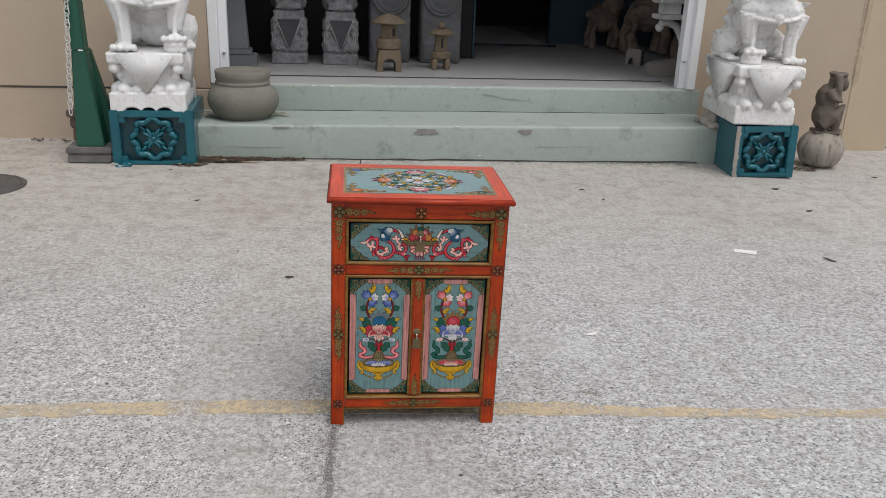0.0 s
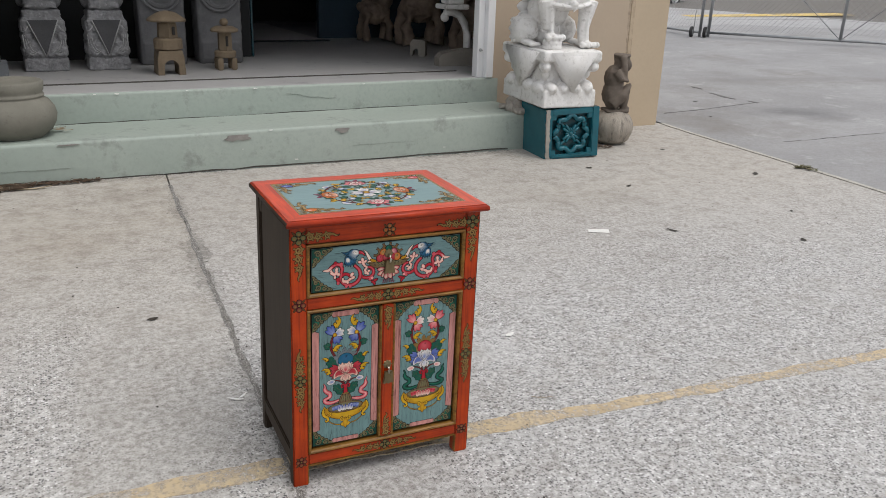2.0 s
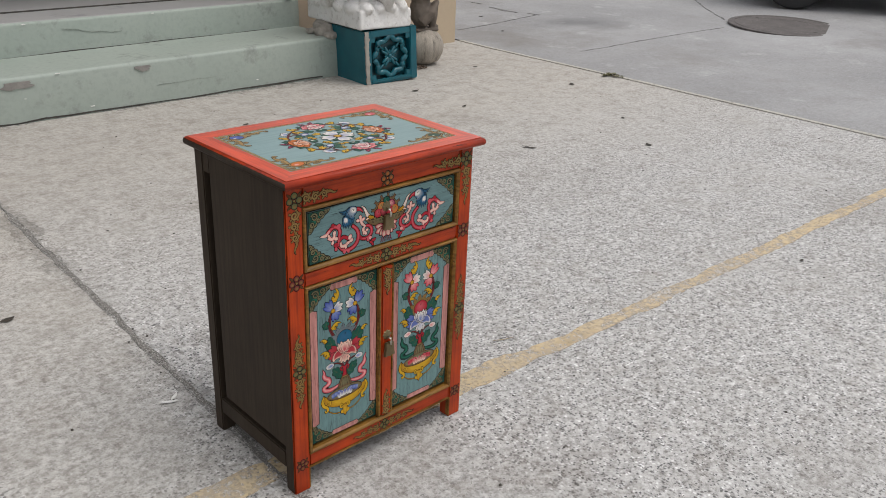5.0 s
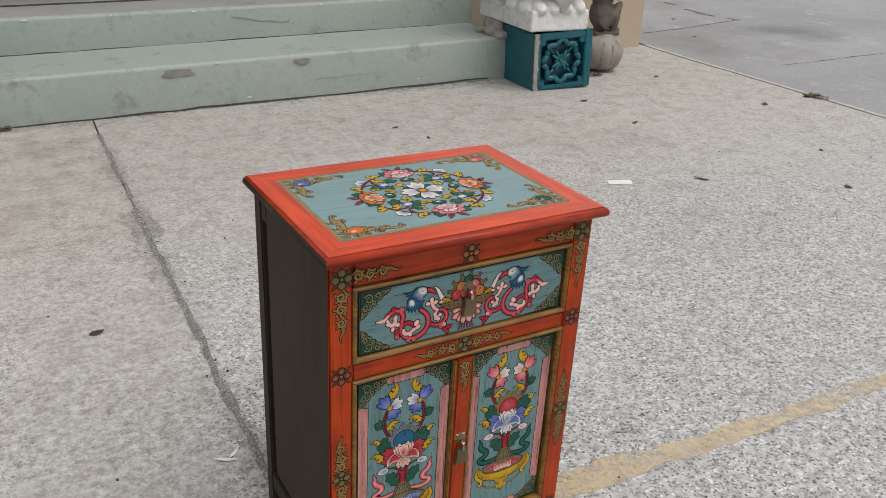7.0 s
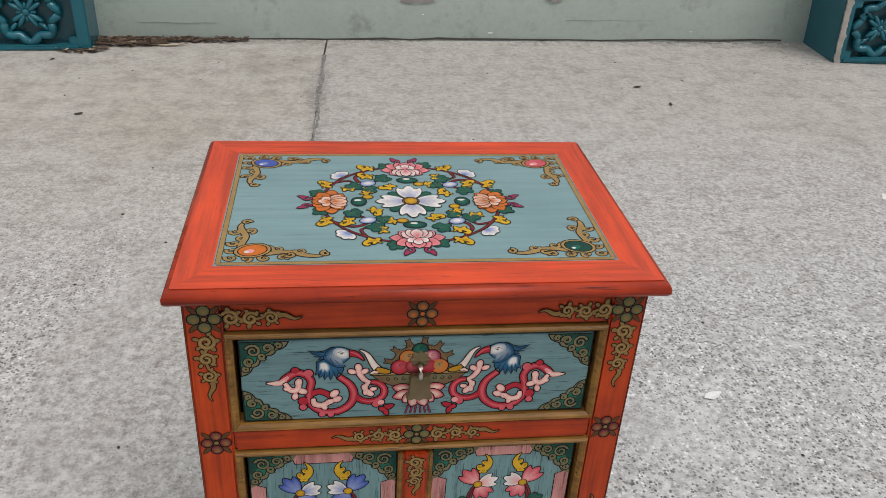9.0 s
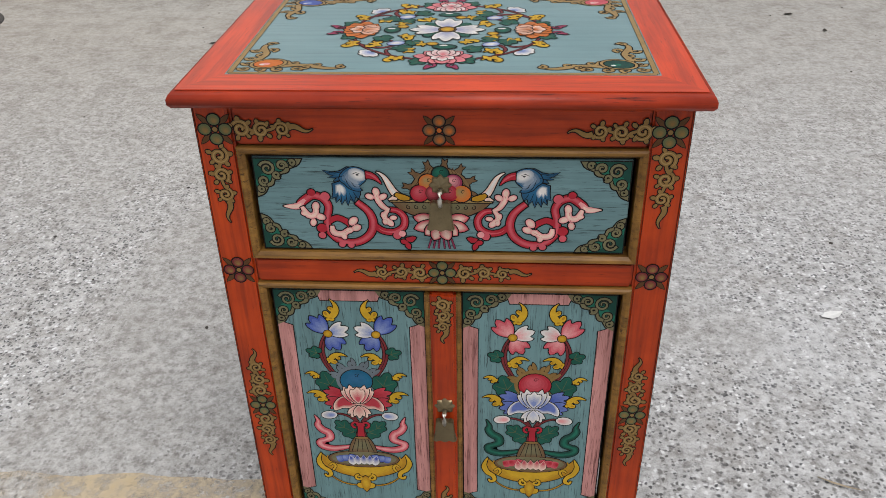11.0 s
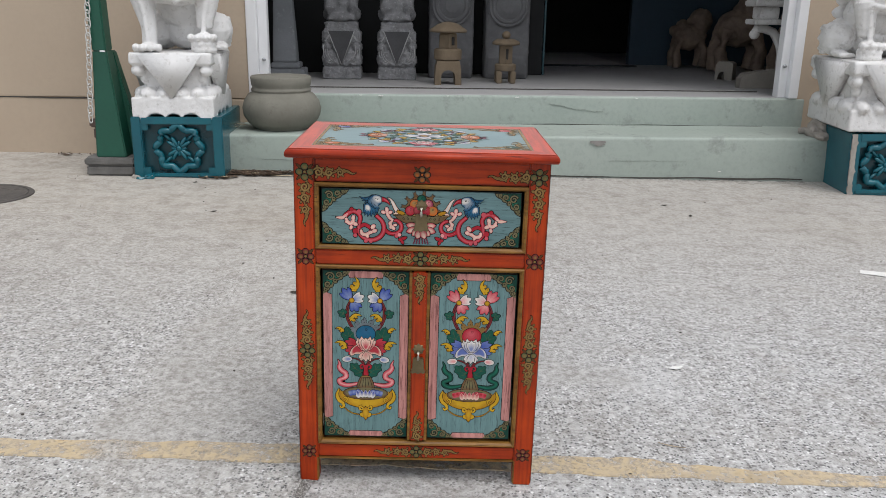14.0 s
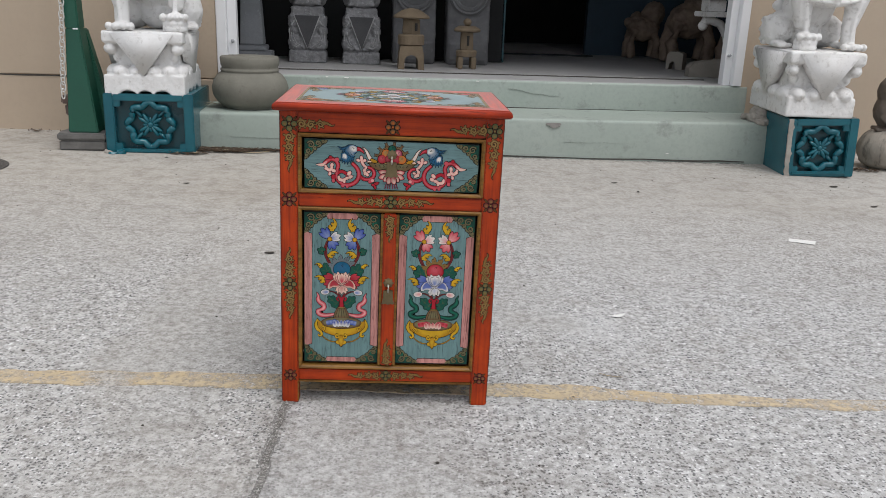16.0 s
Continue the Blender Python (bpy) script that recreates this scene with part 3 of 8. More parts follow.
slab("pavement_west", [(-9, -4)] + [(x - 0.004, y) for x, y in JOINT] + [(-0.1, 6.2), (-9, 6.2)], CONC_L, "old weathered concrete slab with bare aggregate")
slab("pavement_east", [(x + 0.004, y) for x, y in JOINT[:1]] + EDGE + [(3.92, 6.2), (-0.09, 6.2)] + [(x + 0.004, y) for x, y in reversed(JOINT[1:])], CONC, "weathered grey concrete slab with bare aggregate")
DR = [(x + 0.035, y) for x, y in EDGE]
slab("driveway", DR + [(4.0, 13.0), (11.2, 13.0), (14.5, 9.0), (14.5, -4.0)], DRIVE, "smooth grey concrete driveway sloping up to the gate", z=0.0, lift=rise)
slab("car_park", [(4.0, 13.0), (4.0, 60), (60, 60), (60, -4), (14.5, -4), (14.5, 9.0), (11.2, 13.0)], CARPARK, "pale asphalt car park beyond the gate", z=0.0, lift=lambda x: rise(min(x, 26)))


def strip(name, pts, width, material, label, z=0.002, thick=0.002, wob=0.0, lift=None, cat="road marking", kind="structure", parent=None):
    """A painted line or a run of mortar that follows points on the ground, with an uneven edge."""
    bm = bmesh.new()
    fine = []
    for (x0, y0), (x1, y1) in zip(pts, pts[1:]):
        n = max(1, int(math.hypot(x1 - x0, y1 - y0) / (0.022 if wob > 0.008 else 0.06)))
        fine += [(x0 + (x1 - x0) * k / n, y0 + (y1 - y0) * k / n) for k in range(n)]
    fine.append(pts[-1])
    rows = []
    for i, (x, y) in enumerate(fine):
        a, b = fine[max(0, i - 1)], fine[min(len(fine) - 1, i + 1)]
        d = Vector((b[0] - a[0], b[1] - a[1], 0)).normalized()
        s = Vector((-d.y, d.x, 0))
        wide = width(x) if callable(width) else width
        w1 = wide / 2 + wob * (noise.noise((x * 9, y * 9, 1.3)) + 0.5 * noise.noise((x * 38, y * 38, 4.1)))
        w2 = wide / 2 + wob * (noise.noise((x * 9, y * 9, 7.7)) + 0.5 * noise.noise((x * 38, y * 38, 2.6)))
        zz = z + (lift(x) if lift else 0)
        rows.append([bm.verts.new((x - s.x * w1, y - s.y * w1, zz - thick)), bm.verts.new((x - s.x * w1, y - s.y * w1, zz)), bm.verts.new((x + s.x * w2, y + s.y * w2, zz)), bm.verts.new((x + s.x * w2, y + s.y * w2, zz - thick))])
    for a, b in zip(rows, rows[1:]):
        for k in range(3):
            bm.faces.new((a[k], b[k], b[k + 1], a[k + 1]))
    bmesh.ops.recalc_face_normals(bm, faces=bm.faces[:])
    return tagged(part(name, bm, material, parent), label, cat, kind=kind)


strip("yellow_line", [(-4.5, 2.24), (-1.04, 2.268), (-0.44, 2.270), (0.36, 2.247), (0.76, 2.216), (1.30, 2.196), (2.20, 2.168), (3.68, 2.120)], lambda x: 0.070 - 0.018 * min(1.0, max(0.0, (x - 0.35) / 0.35)), YELLOW_LINE, "faded yellow parking line worn through to concrete", wob=0.013)
strip("joint_filling", JOINT[:-1], 0.019, JOINT_FILL, "gritty filling in the joint between two slabs", z=0.0015, thick=0.01, wob=0.012, cat="joint")
strip("joint_stain", JOINT[1:-1], 0.085, STAIN, "dark grime soaked in along the slab joint", z=0.0008, thick=0.0004, wob=0.05, cat="stain")
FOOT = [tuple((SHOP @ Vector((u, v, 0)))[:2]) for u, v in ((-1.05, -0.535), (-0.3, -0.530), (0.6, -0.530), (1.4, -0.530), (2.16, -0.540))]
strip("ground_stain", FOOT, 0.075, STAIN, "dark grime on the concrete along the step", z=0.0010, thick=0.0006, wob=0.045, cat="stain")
strip("spilt_paint", [tuple((SHOP @ Vector((u, v, 0)))[:2]) for u, v in ((-1.05, -0.502), (-0.3, -0.500), (0.6, -0.501), (1.4, -0.500), (2.16, -0.503))], 0.030, SPILT, "blue-grey paint spilt along the foot of the step", z=0.0016, thick=0.0008, wob=0.014, cat="stain")
strip("mortar_edge", [(x + 0.017, y) for x, y in EDGE], 0.036, PALE_JOINT, "pale mortar strip along the edge of the forecourt", z=0.006, thick=0.02, wob=0.006, cat="kerb")


# ---- the shop front ----
def wall(name, x0, x1, y0, y1, z0, z1, material, label, bevel=0.004):
    return tagged(part(name, box(x0, x1, y0, y1, z0, z1, bevel), material, m=SHOP.copy()), label, "wall", kind="structure")


TOP = 3.3
wall("wall_front_west", -6.0, -1.078, 0.0, 0.20, 0.358, TOP, BEIGE, "beige painted masonry wall beside the doorway")
wall("wall_base_west", -6.0, -1.078, -0.008, 0.20, -0.12, 0.352, BEIGE, "beige painted wall base below a cracked ledge")
wall("wall_front_east", 2.252, 3.474, 0.0, 0.20, -0.12, TOP, BEIGE, "beige painted masonry wall beside the doorway")
wall("wall_pier_east", 3.474, 3.855, -0.003, 0.30, -0.12, TOP, BEIGE_R, "ochre painted corner pier of the shop wall")
wall("wall_side_east", 3.655, 3.855, 0.30, 5.2, -0.3, TOP, BEIGE_R, "ochre painted side wall of the shop")
wall("wall_lintel", -1.078, 2.252, 0.0, 0.20, 2.55, TOP, BEIGE, "beige painted wall over the doorway")
# inner walls, coloured near black for the shade in the room
wall("wall_back", -6.0, 3.855, 5.2, 5.4, -0.1, TOP, SHADE_WALL, "back wall of the shop, coloured near black for its shade")
wall("wall_inner_west", -3.0, -2.85, 0.2, 5.2, 0.0, TOP, SHADE_WALL, "inner side wall of the shop, coloured near black for its shade")
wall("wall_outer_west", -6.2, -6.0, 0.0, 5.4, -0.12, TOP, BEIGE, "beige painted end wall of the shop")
# unseen ceiling, added and blackened to keep the room dark
tagged(part("ceiling", box(-6.2, 3.855, 0.0, 5.4, TOP, TOP + 0.15), SHADE_WALL, m=SHOP.copy()), "unseen near-black ceiling added to keep the shop dark", "ceiling", kind="structure")
tagged(part("floor", box(-2.85, 3.655, 0.345, 5.2, 0.25, 0.390, 0.004), GREY_FLOOR, m=SHOP.copy()), "grey painted concrete shop floor", "floor", kind="structure")
tagged(part("wall_cement_stain", prism([(3.440, TOP), (3.440, 1.3), (3.446, 0.9), (3.456, 0.62), (3.462, 0.50), (3.480, 0.43), (3.510, 0.47), (3.506, 0.7), (3.508, 0.9), (3.504, 1.3), (3.500, TOP)], -0.0065, -0.0005), SMEAR, m=SHOP.copy()), "dark cement smear down the wall joint", "stain", kind="structure")

steps = thing("front_steps", SHOP.copy(), "two pale green painted concrete steps with chipped edges", "steps", kind="structure")


def worn_step(x0, x1, y0, y1, z0, z1, lip):
    """A cast step with a rounded, slightly wavy front edge."""
    bm = bmesh.new()
    n = 60
    prof = [(y1, z1), (y0 + lip, z1), (y0 + lip * 0.35, z1 - lip * 0.12), (y0 + lip * 0.08, z1 - lip * 0.5), (y0, z1 - lip), (y0 - 0.004, (z0 + z1) / 2), (y0, z0)]
    rows = []
    for i in range(n + 1):
        x = x0 + (x1 - x0) * i / n
        w = 0.004 * noise.noise((x * 2.1, z1 * 9, 0.4))
        rows.append([bm.verts.new((x, y + (w if k else 0), z + (0.35 * w if 0 < k < 5 else 0))) for k, (y, z) in enumerate(prof)])
    for a, b in zip(rows, rows[1:]):
        for k in range(len(prof) - 1):
            bm.faces.new((a[k], a[k + 1], b[k + 1], b[k]))
    for row, flip in ((rows[0], True), (rows[-1], False)):
        extra = [row[0], bm.verts.new((row[0].co.x, y1, z0))]
        loop = row + [extra[1]]
        bm.faces.new(loop if not flip else list(reversed(loop)))
    bmesh.ops.recalc_face_normals(bm, faces=bm.faces[:])
    return bm


def thin_line(x0, x1, y, z):
    """A broken pale edge lying on the floor."""
    bm = bmesh.new()
    rng = random.Random(31)
    x = x0
    while x < x1:
        w = rng.uniform(0.05, 0.35)
        bm = box(x, min(x1, x + w), y - rng.uniform(0.001, 0.004), y + 0.003, z - 0.004, z + rng.uniform(0, 0.0015), 0.0, 1, bm)
        x += w + rng.choice((0.003, 0.005, 0.01, 0.04))
    return bm


part("lower_step", worn_step(-1.30, 2.28, -0.485, 0.0, -0.06, 0.221, 0.020), GREEN_STEP, steps, smooth=True)
part("upper_step", worn_step(-1.078, 2.30, -0.004, 0.345, 0.15, 0.393, 0.016), GREEN_STEP, steps, smooth=True)
part("threshold_strip", box(-1.018, 2.192, 0.014, 0.342, 0.385, 0.3955, 0.002), GREY_FLOOR, steps, "grey painted tread of the upper step")
part("floor_gap", box(-1.0, 2.15, 0.3462, 0.3520, 0.385, 0.4025, 0.0), CRACK, steps, "dark gap between step and shop floor")
part("chipped_line", thin_line(-1.0, 2.15, 0.3565, 0.4035), CHIPPED, steps, "pale chipped paint along the floor edge")


def ragged(cx, cz, w, h, seed, y, thick=0.002, n=26, drop=0.6):
    """A chipped patch with a ragged outline on an upright face."""
    rng = random.Random(seed)
    pts = []
    for i in range(n):
        a = 2 * math.pi * i / n
        r = 1 + rng.uniform(-0.28, 0.28)
        zz = math.sin(a)
        pts.append((cx + w * r * math.cos(a), cz + h * (0.45 * min(1.0, zz * 2.5) + 0.06 * (r - 1) if zz > 0 else zz * r * 1.25 * drop)))
    return prism(pts, y - thick, y + 0.003)


def thin_crack(pts, width, y, seed=1):
    """A hairline crack on an upright face."""
    rng = random.Random(seed)
    fine = []
    for (a, b), (c, d) in zip(pts, pts[1:]):
        for k in range(8):
            f = k / 8
            fine.append((a + (c - a) * f + rng.uniform(-1, 1) * 0.004, b + (d - b) * f + rng.uniform(-1, 1) * 0.003))
    up = [(a, b + width * rng.uniform(0.3, 1)) for a, b in fine]
    dn = [(a, b - width * rng.uniform(0.3, 1)) for a, b in reversed(fine)]
    return prism(up + dn, y - 0.0015, y + 0.003)


part("bare_patch", ragged(0.275, 0.190, 0.075, 0.020, 4, -0.4905, drop=1.0), BARE_PATCH, steps, "bare concrete where paint has flaked")
part("bare_patch", ragged(0.915, 0.192, 0.045, 0.016, 9, -0.4905, drop=1.0), BARE_PATCH, steps)
part("bare_patch", ragged(-0.62, 0.205, 0.05, 0.006, 12, -0.4905), BARE_PATCH, steps)
part("hairline_crack", thin_crack([(0.72, 0.345), (0.80, 0.335), (0.86, 0.315), (0.93, 0.312), (1.0, 0.300), (1.06, 0.308)], 0.0007, -0.009, 3), CRACK_SOFT, steps)
part("hairline_crack", thin_crack([(0.98, 0.085), (1.2, 0.088), (1.45, 0.084)], 0.0003, -0.4905, 5), CRACK_SOFT, steps)
part("hairline_crack", thin_crack([(-0.95, 0.085), (-0.75, 0.080), (-0.6, 0.083)], 0.0004, -0.4905, 6), CRACK_SOFT, steps)
part("foot_gap", thin_crack([(-1.1, 0.010), (0.0, 0.006), (1.0, -0.005), (2.27, -0.017)], 0.006, -0.4905, 8), CRACK, steps)
part("tread_gap", thin_crack([(-0.9, 0.223), (0.0, 0.2225), (1.0, 0.2225), (2.2, 0.223)], 0.0025, -0.009, 11), CRACK, steps)
tagged(part("wall_crack", thin_crack([(-5.9, 0.356), (-4, 0.354), (-2.6, 0.357), (-1.09, 0.353)], 0.0050, -0.0095, 21), CRACK, m=SHOP.copy()), "dark crack along the ledge of the wall", "crack", kind="structure")


# ---- doorway: white jambs and what stands inside ----
def jamb(name, x0, x1, mirror):
    t = thing(name, SHOP.copy(), "white painted timber door jamb with a steel bolt", "door frame", kind="structure")
    part("post", box(x0, x1, -0.012, 0.10, 0.393, 2.55, 0.004), WHITE_PAINT, t)
    xi = x1 if not mirror else x0
    part("stop_board", box(min(xi, xi + (-0.050 if mirror else 0.055)), max(xi, xi + (-0.050 if mirror else 0.055)), 0.03, 0.105, 0.393, 2.55, 0.004), WHITE_PAINT, t)
    xb = xi + (-0.030 if mirror else 0.030)
    part("bolt", lathe([(0.011, 0), (0.011, 0.012), (0.006, 0.016), (0.006, 0.03)], 12), GALV, t, m=pose(xb, 0.032, 0.585, 90))
    return t


jamb("door_frame_west", -1.078, -1.018, False)
jamb("door_frame_east", 2.192, 2.252, True)

for cx, cz, w, sd, y in ((-0.42, 0.388, 0.010, 3, -0.012), (-0.30, 0.386, 0.014, 5, -0.012), (0.10, 0.388, 0.008, 7, -0.012), (0.52, 0.385, 0.012, 9, -0.012), (1.25, 0.386, 0.009, 11, -0.012), (0.30, 0.115, 0.006, 13, -0.4905), (0.62, 0.030, 0.010, 15, -0.4905), (1.62, 0.030, 0.008, 17, -0.4905), (0.47, 0.215, 0.012, 19, -0.4905)):
    part("paint_chip", ragged(cx, cz, w, w * 0.35, sd, y, 0.001, 10), PAPER, steps)


# ---- the painted cabinet ----
CAB = thing("painted_cabinet", pose(0, 2.17, 0), "red lacquered wooden cabinet painted with blue flower panels", "cabinet")
HW, DEP, HT = 0.226, 0.310, 0.660  # half width, depth and height of the carcass and top


def bar(name, x0, x1, y0, y1, z0, z1, material, label="", bevel=0.0025, parent=None):
    return part(name, box(x0, x1, y0, y1, z0, z1, bevel, 2), material, parent or CAB, label)


def top_board():
    """A board with a rounded nose on the front and ends."""
    bm = bmesh.new()
    x1, y0, y1 = 0.2380, -0.0225, 0.328
    prof = [(0.008, 0.6435), (0.0025, 0.6450), (0.0, 0.6485), (0.0, 0.6535), (0.0020, 0.6575), (0.0050, 0.6593), (0.0080, 0.660)]
    loops = []
    for inset, z in prof:
        loops.append([bm.verts.new(c) for c in ((-x1 + inset, y0 + inset, z), (x1 - inset, y0 + inset, z), (x1 - inset, y1 - inset * 0.4, z), (-x1 + inset, y1 - inset * 0.4, z))])
    for a, b in zip(loops, loops[1:]):
        for i in range(4):
            j = (i + 1) % 4
            bm.faces.new((a[i], a[j], b[j], b[i]))
    bm.faces.new(list(reversed(loops[0])))
    bm.faces.new(loops[-1])
    return bm


TOPB = part("top_board", top_board(), RED_EDGE, CAB, "orange-red top board with a dark rubbed rounded edge")
TOPB.data.materials.append(BROWN_SIDE)
TOPB.data.polygons.foreach_set("use_smooth", [abs(poly.normal.z) < 0.98 for poly in TOPB.data.polygons])
for poly in TOPB.data.polygons:
    if abs(poly.normal.x) > 0.55 and poly.center.z < 0.656:
        poly.material_index = 1
# painted frame and field of the top
TX, TY0, TY1, ZT = 0.1935, 0.0265, 0.281, 0.6602
part("top_border", prism([(-0.231, -0.0155), (0.231, -0.0155), (TX + 0.004, TY0 - 0.004), (-TX - 0.004, TY0 - 0.004)], ZT, ZT + 0.0006, axis="z"), RED_TOP_LIT, TOPB)
part("top_border", prism([(-0.231, 0.324), (-TX - 0.004, TY1 + 0.004), (TX + 0.004, TY1 + 0.004), (0.231, 0.324)], ZT, ZT + 0.0006, axis="z"), RED_TOP_LIT, TOPB)
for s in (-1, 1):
    part("top_border", prism([(s * 0.231, -0.0155), (s * 0.231, 0.324), (s * (TX + 0.004), TY1 + 0.004), (s * (TX + 0.004), TY0 - 0.004)], ZT, ZT + 0.0006, axis="z"), RED_TOP_LIT_Y, TOPB)
part("top_field", box(-TX - 0.004, TX + 0.004, TY0 - 0.004, TY1 + 0.004, ZT - 0.004, ZT + 0.0003), BLUE_TOP_LIT, TOPB, "blue-grey painted field")

for s in (-1, 1):
    xa, xb = sorted((s * HW, s * 0.190))
    bar("front_stile", xa, xb, 0.0, 0.030, 0.0, 0.6435, RED_Z)
    bar("back_post", *sorted((s * HW, s * 0.194)), DEP - 0.030, DEP, 0.0, 0.6435, BROWN_SIDE)
    # side: a rail above, a rail below and a sunk board between front edge and back post
    xo, xi = s * (HW - 0.0005), s * (HW - 0.020)
    bar("side_rail", *sorted((s * (HW - 0.0016), xi)), DEP - 0.0515, DEP - 0.0305, 0.600, 0.6435, BROWN_SIDE, bevel=0.001)
    bar("side_rail", *sorted((xo, xi)), 0.0305, DEP - 0.0305, 0.050, 0.088, BROWN_SIDE)
    bar("side_panel", *sorted((s * (HW - 0.0016), s * (HW - 0.016))), 0.0305, DEP - 0.052, 0.100, 0.6435, BROWN_SIDE, bevel=0.0012)
    # strips blackened for the shade in the side recesses
    bar("side_recess", *sorted((s * (HW - 0.013), s * (HW - 0.022))), DEP - 0.0515, DEP - 0.0305, 0.090, 0.598, GAP_SHADE)
    bar("side_recess", *sorted((s * (HW - 0.012), s * (HW - 0.022))), 0.0305, DEP - 0.052, 0.0885, 0.0995, GAP_SHADE, bevel=0.0005)
    bar("side_edge", *sorted((s * (HW + 0.0008), s * (HW - 0.003))), 0.0012, 0.0298, 0.002, 0.643, BROWN_SIDE, "dark brown side of the corner post")
bar("back_board", -0.194, 0.194, DEP - 0.012, DEP - 0.004, 0.05, 0.63, BROWN_SIDE)
bar("bottom_board", -0.19, 0.19, 0.03, DEP - 0.03, 0.070, 0.082, BROWN_SIDE)
bar("top_rail", -0.1895, 0.1895, 0.001, 0.028, 0.600, 0.6435, RED_X)
bar("middle_rail", -0.1895, 0.1895, 0.001, 0.028, 0.447, 0.476, RED_X)
bar("bottom_rail", -0.1895, 0.1895, 0.001, 0.028, 0.054, 0.083, RED_X)
bar("apron_bead", -0.1895, 0.1895, -0.0005, 0.012, 0.050, 0.0545, OLIVE, bevel=0.0015)
for s in (-1, 1):
    bar("leg_bead", *sorted((s * 0.1895, s * 0.1935)), -0.0008, 0.010, 0.004, 0.052, OLIVE, bevel=0.001)


def moulding(name, x0, x1, z0, z1, w, parent, y0=-0.0035, y1=0.020):
    """A mitred raised bead round an opening."""
    bm = bmesh.new()
    prof = [(0.0, y1), (0.0, y0 + 0.002), (w * 0.25, y0), (w * 0.6, y0 + 0.0008), (w, y0 + 0.004), (w, y1)]
    loops = []
    for d, y in prof:
        loops.append([bm.verts.new((a, y, b)) for a, b in ((x0 + d, z0 + d), (x1 - d, z0 + d), (x1 - d, z1 - d), (x0 + d, z1 - d))])
    for a, b in zip(loops, loops[1:]):
        for i in range(4):
            j = (i + 1) % 4
            bm.faces.new((a[i], a[j], b[j], b[i]))
    bmesh.ops.recalc_face_normals(bm, faces=bm.faces[:])
    return part(name, bm, OLIVE, parent)


# black drawer body shows as a shadow line round its blue face
DRAWER = bar("drawer", -0.1785, 0.1785, 0.006, 0.030, 0.4855, 0.5875, GAP_SHADE, "drawer front painted blue-grey with flowers", bevel=0.001)
part("drawer_face", box(-0.1779, 0.1779, 0.003, 0.0065, 0.4862, 0.5869, 0.0008), BLUE_X, DRAWER)
moulding("drawer_moulding", -0.190, 0.190, 0.4765, 0.5985, 0.0075, CAB)
moulding("door_moulding", -0.190, 0.190, 0.0835, 0.4465, 0.0075, CAB)
DOORS = []
for s in (-1, 1):
    # black door body shows as a shadow line round its face
    d = bar("door", *sorted((s * 0.0193, s * 0.1795)), 0.009, 0.028, 0.0945, 0.4365, GAP_SHADE, "cabinet door painted with a flower vase", bevel=0.001)
    DOORS.append(d)
    x0, x1 = sorted((s * 0.0203, s * 0.1775))
    part("door_face", box(x0, x1, 0.006, 0.0095, 0.0985, 0.4335, 0.0008), BLUE_Z, d)
# the closing strip fixed to one door covers the gap between both
STRIP = bar("closing_strip", -0.0135, 0.0135, -0.004, 0.008, 0.0945, 0.4375, RED_Z, "red strip that covers the gap between the doors")
for s in (-1, 1):
    part("strip_bead", box(*sorted((s * 0.0137, s * 0.0190)), -0.003, 0.008, 0.0945, 0.4365, 0.0015, 2), OLIVE, STRIP)


# ---- brushwork on the cabinet: each motif is a thin film of paint with a dark contour ----
def paint(name, c, worn=0.67):
    d = tuple(v * 0.78 for v in c)
    m = surface("paint_" + name, c, d, 0.55, big=60, fine=420, worn=tuple(v * 0.35 for v in c), wear=(worn, worn + 0.06), relief=0.1, dist=0.0005, grain=0.10)
    m.node_tree.nodes["Principled BSDF"].inputs["Specular IOR Level"].default_value = 0.15
    # sheen washes the inks out at grazing angles, like reflected sky
    m.node_tree.nodes["Principled BSDF"].inputs["Sheen Weight"].default_value = 0.40 if max(c) > 0.05 else 0.0
    m.node_tree.nodes["Principled BSDF"].inputs["Sheen Roughness"].default_value = 0.28
    return m


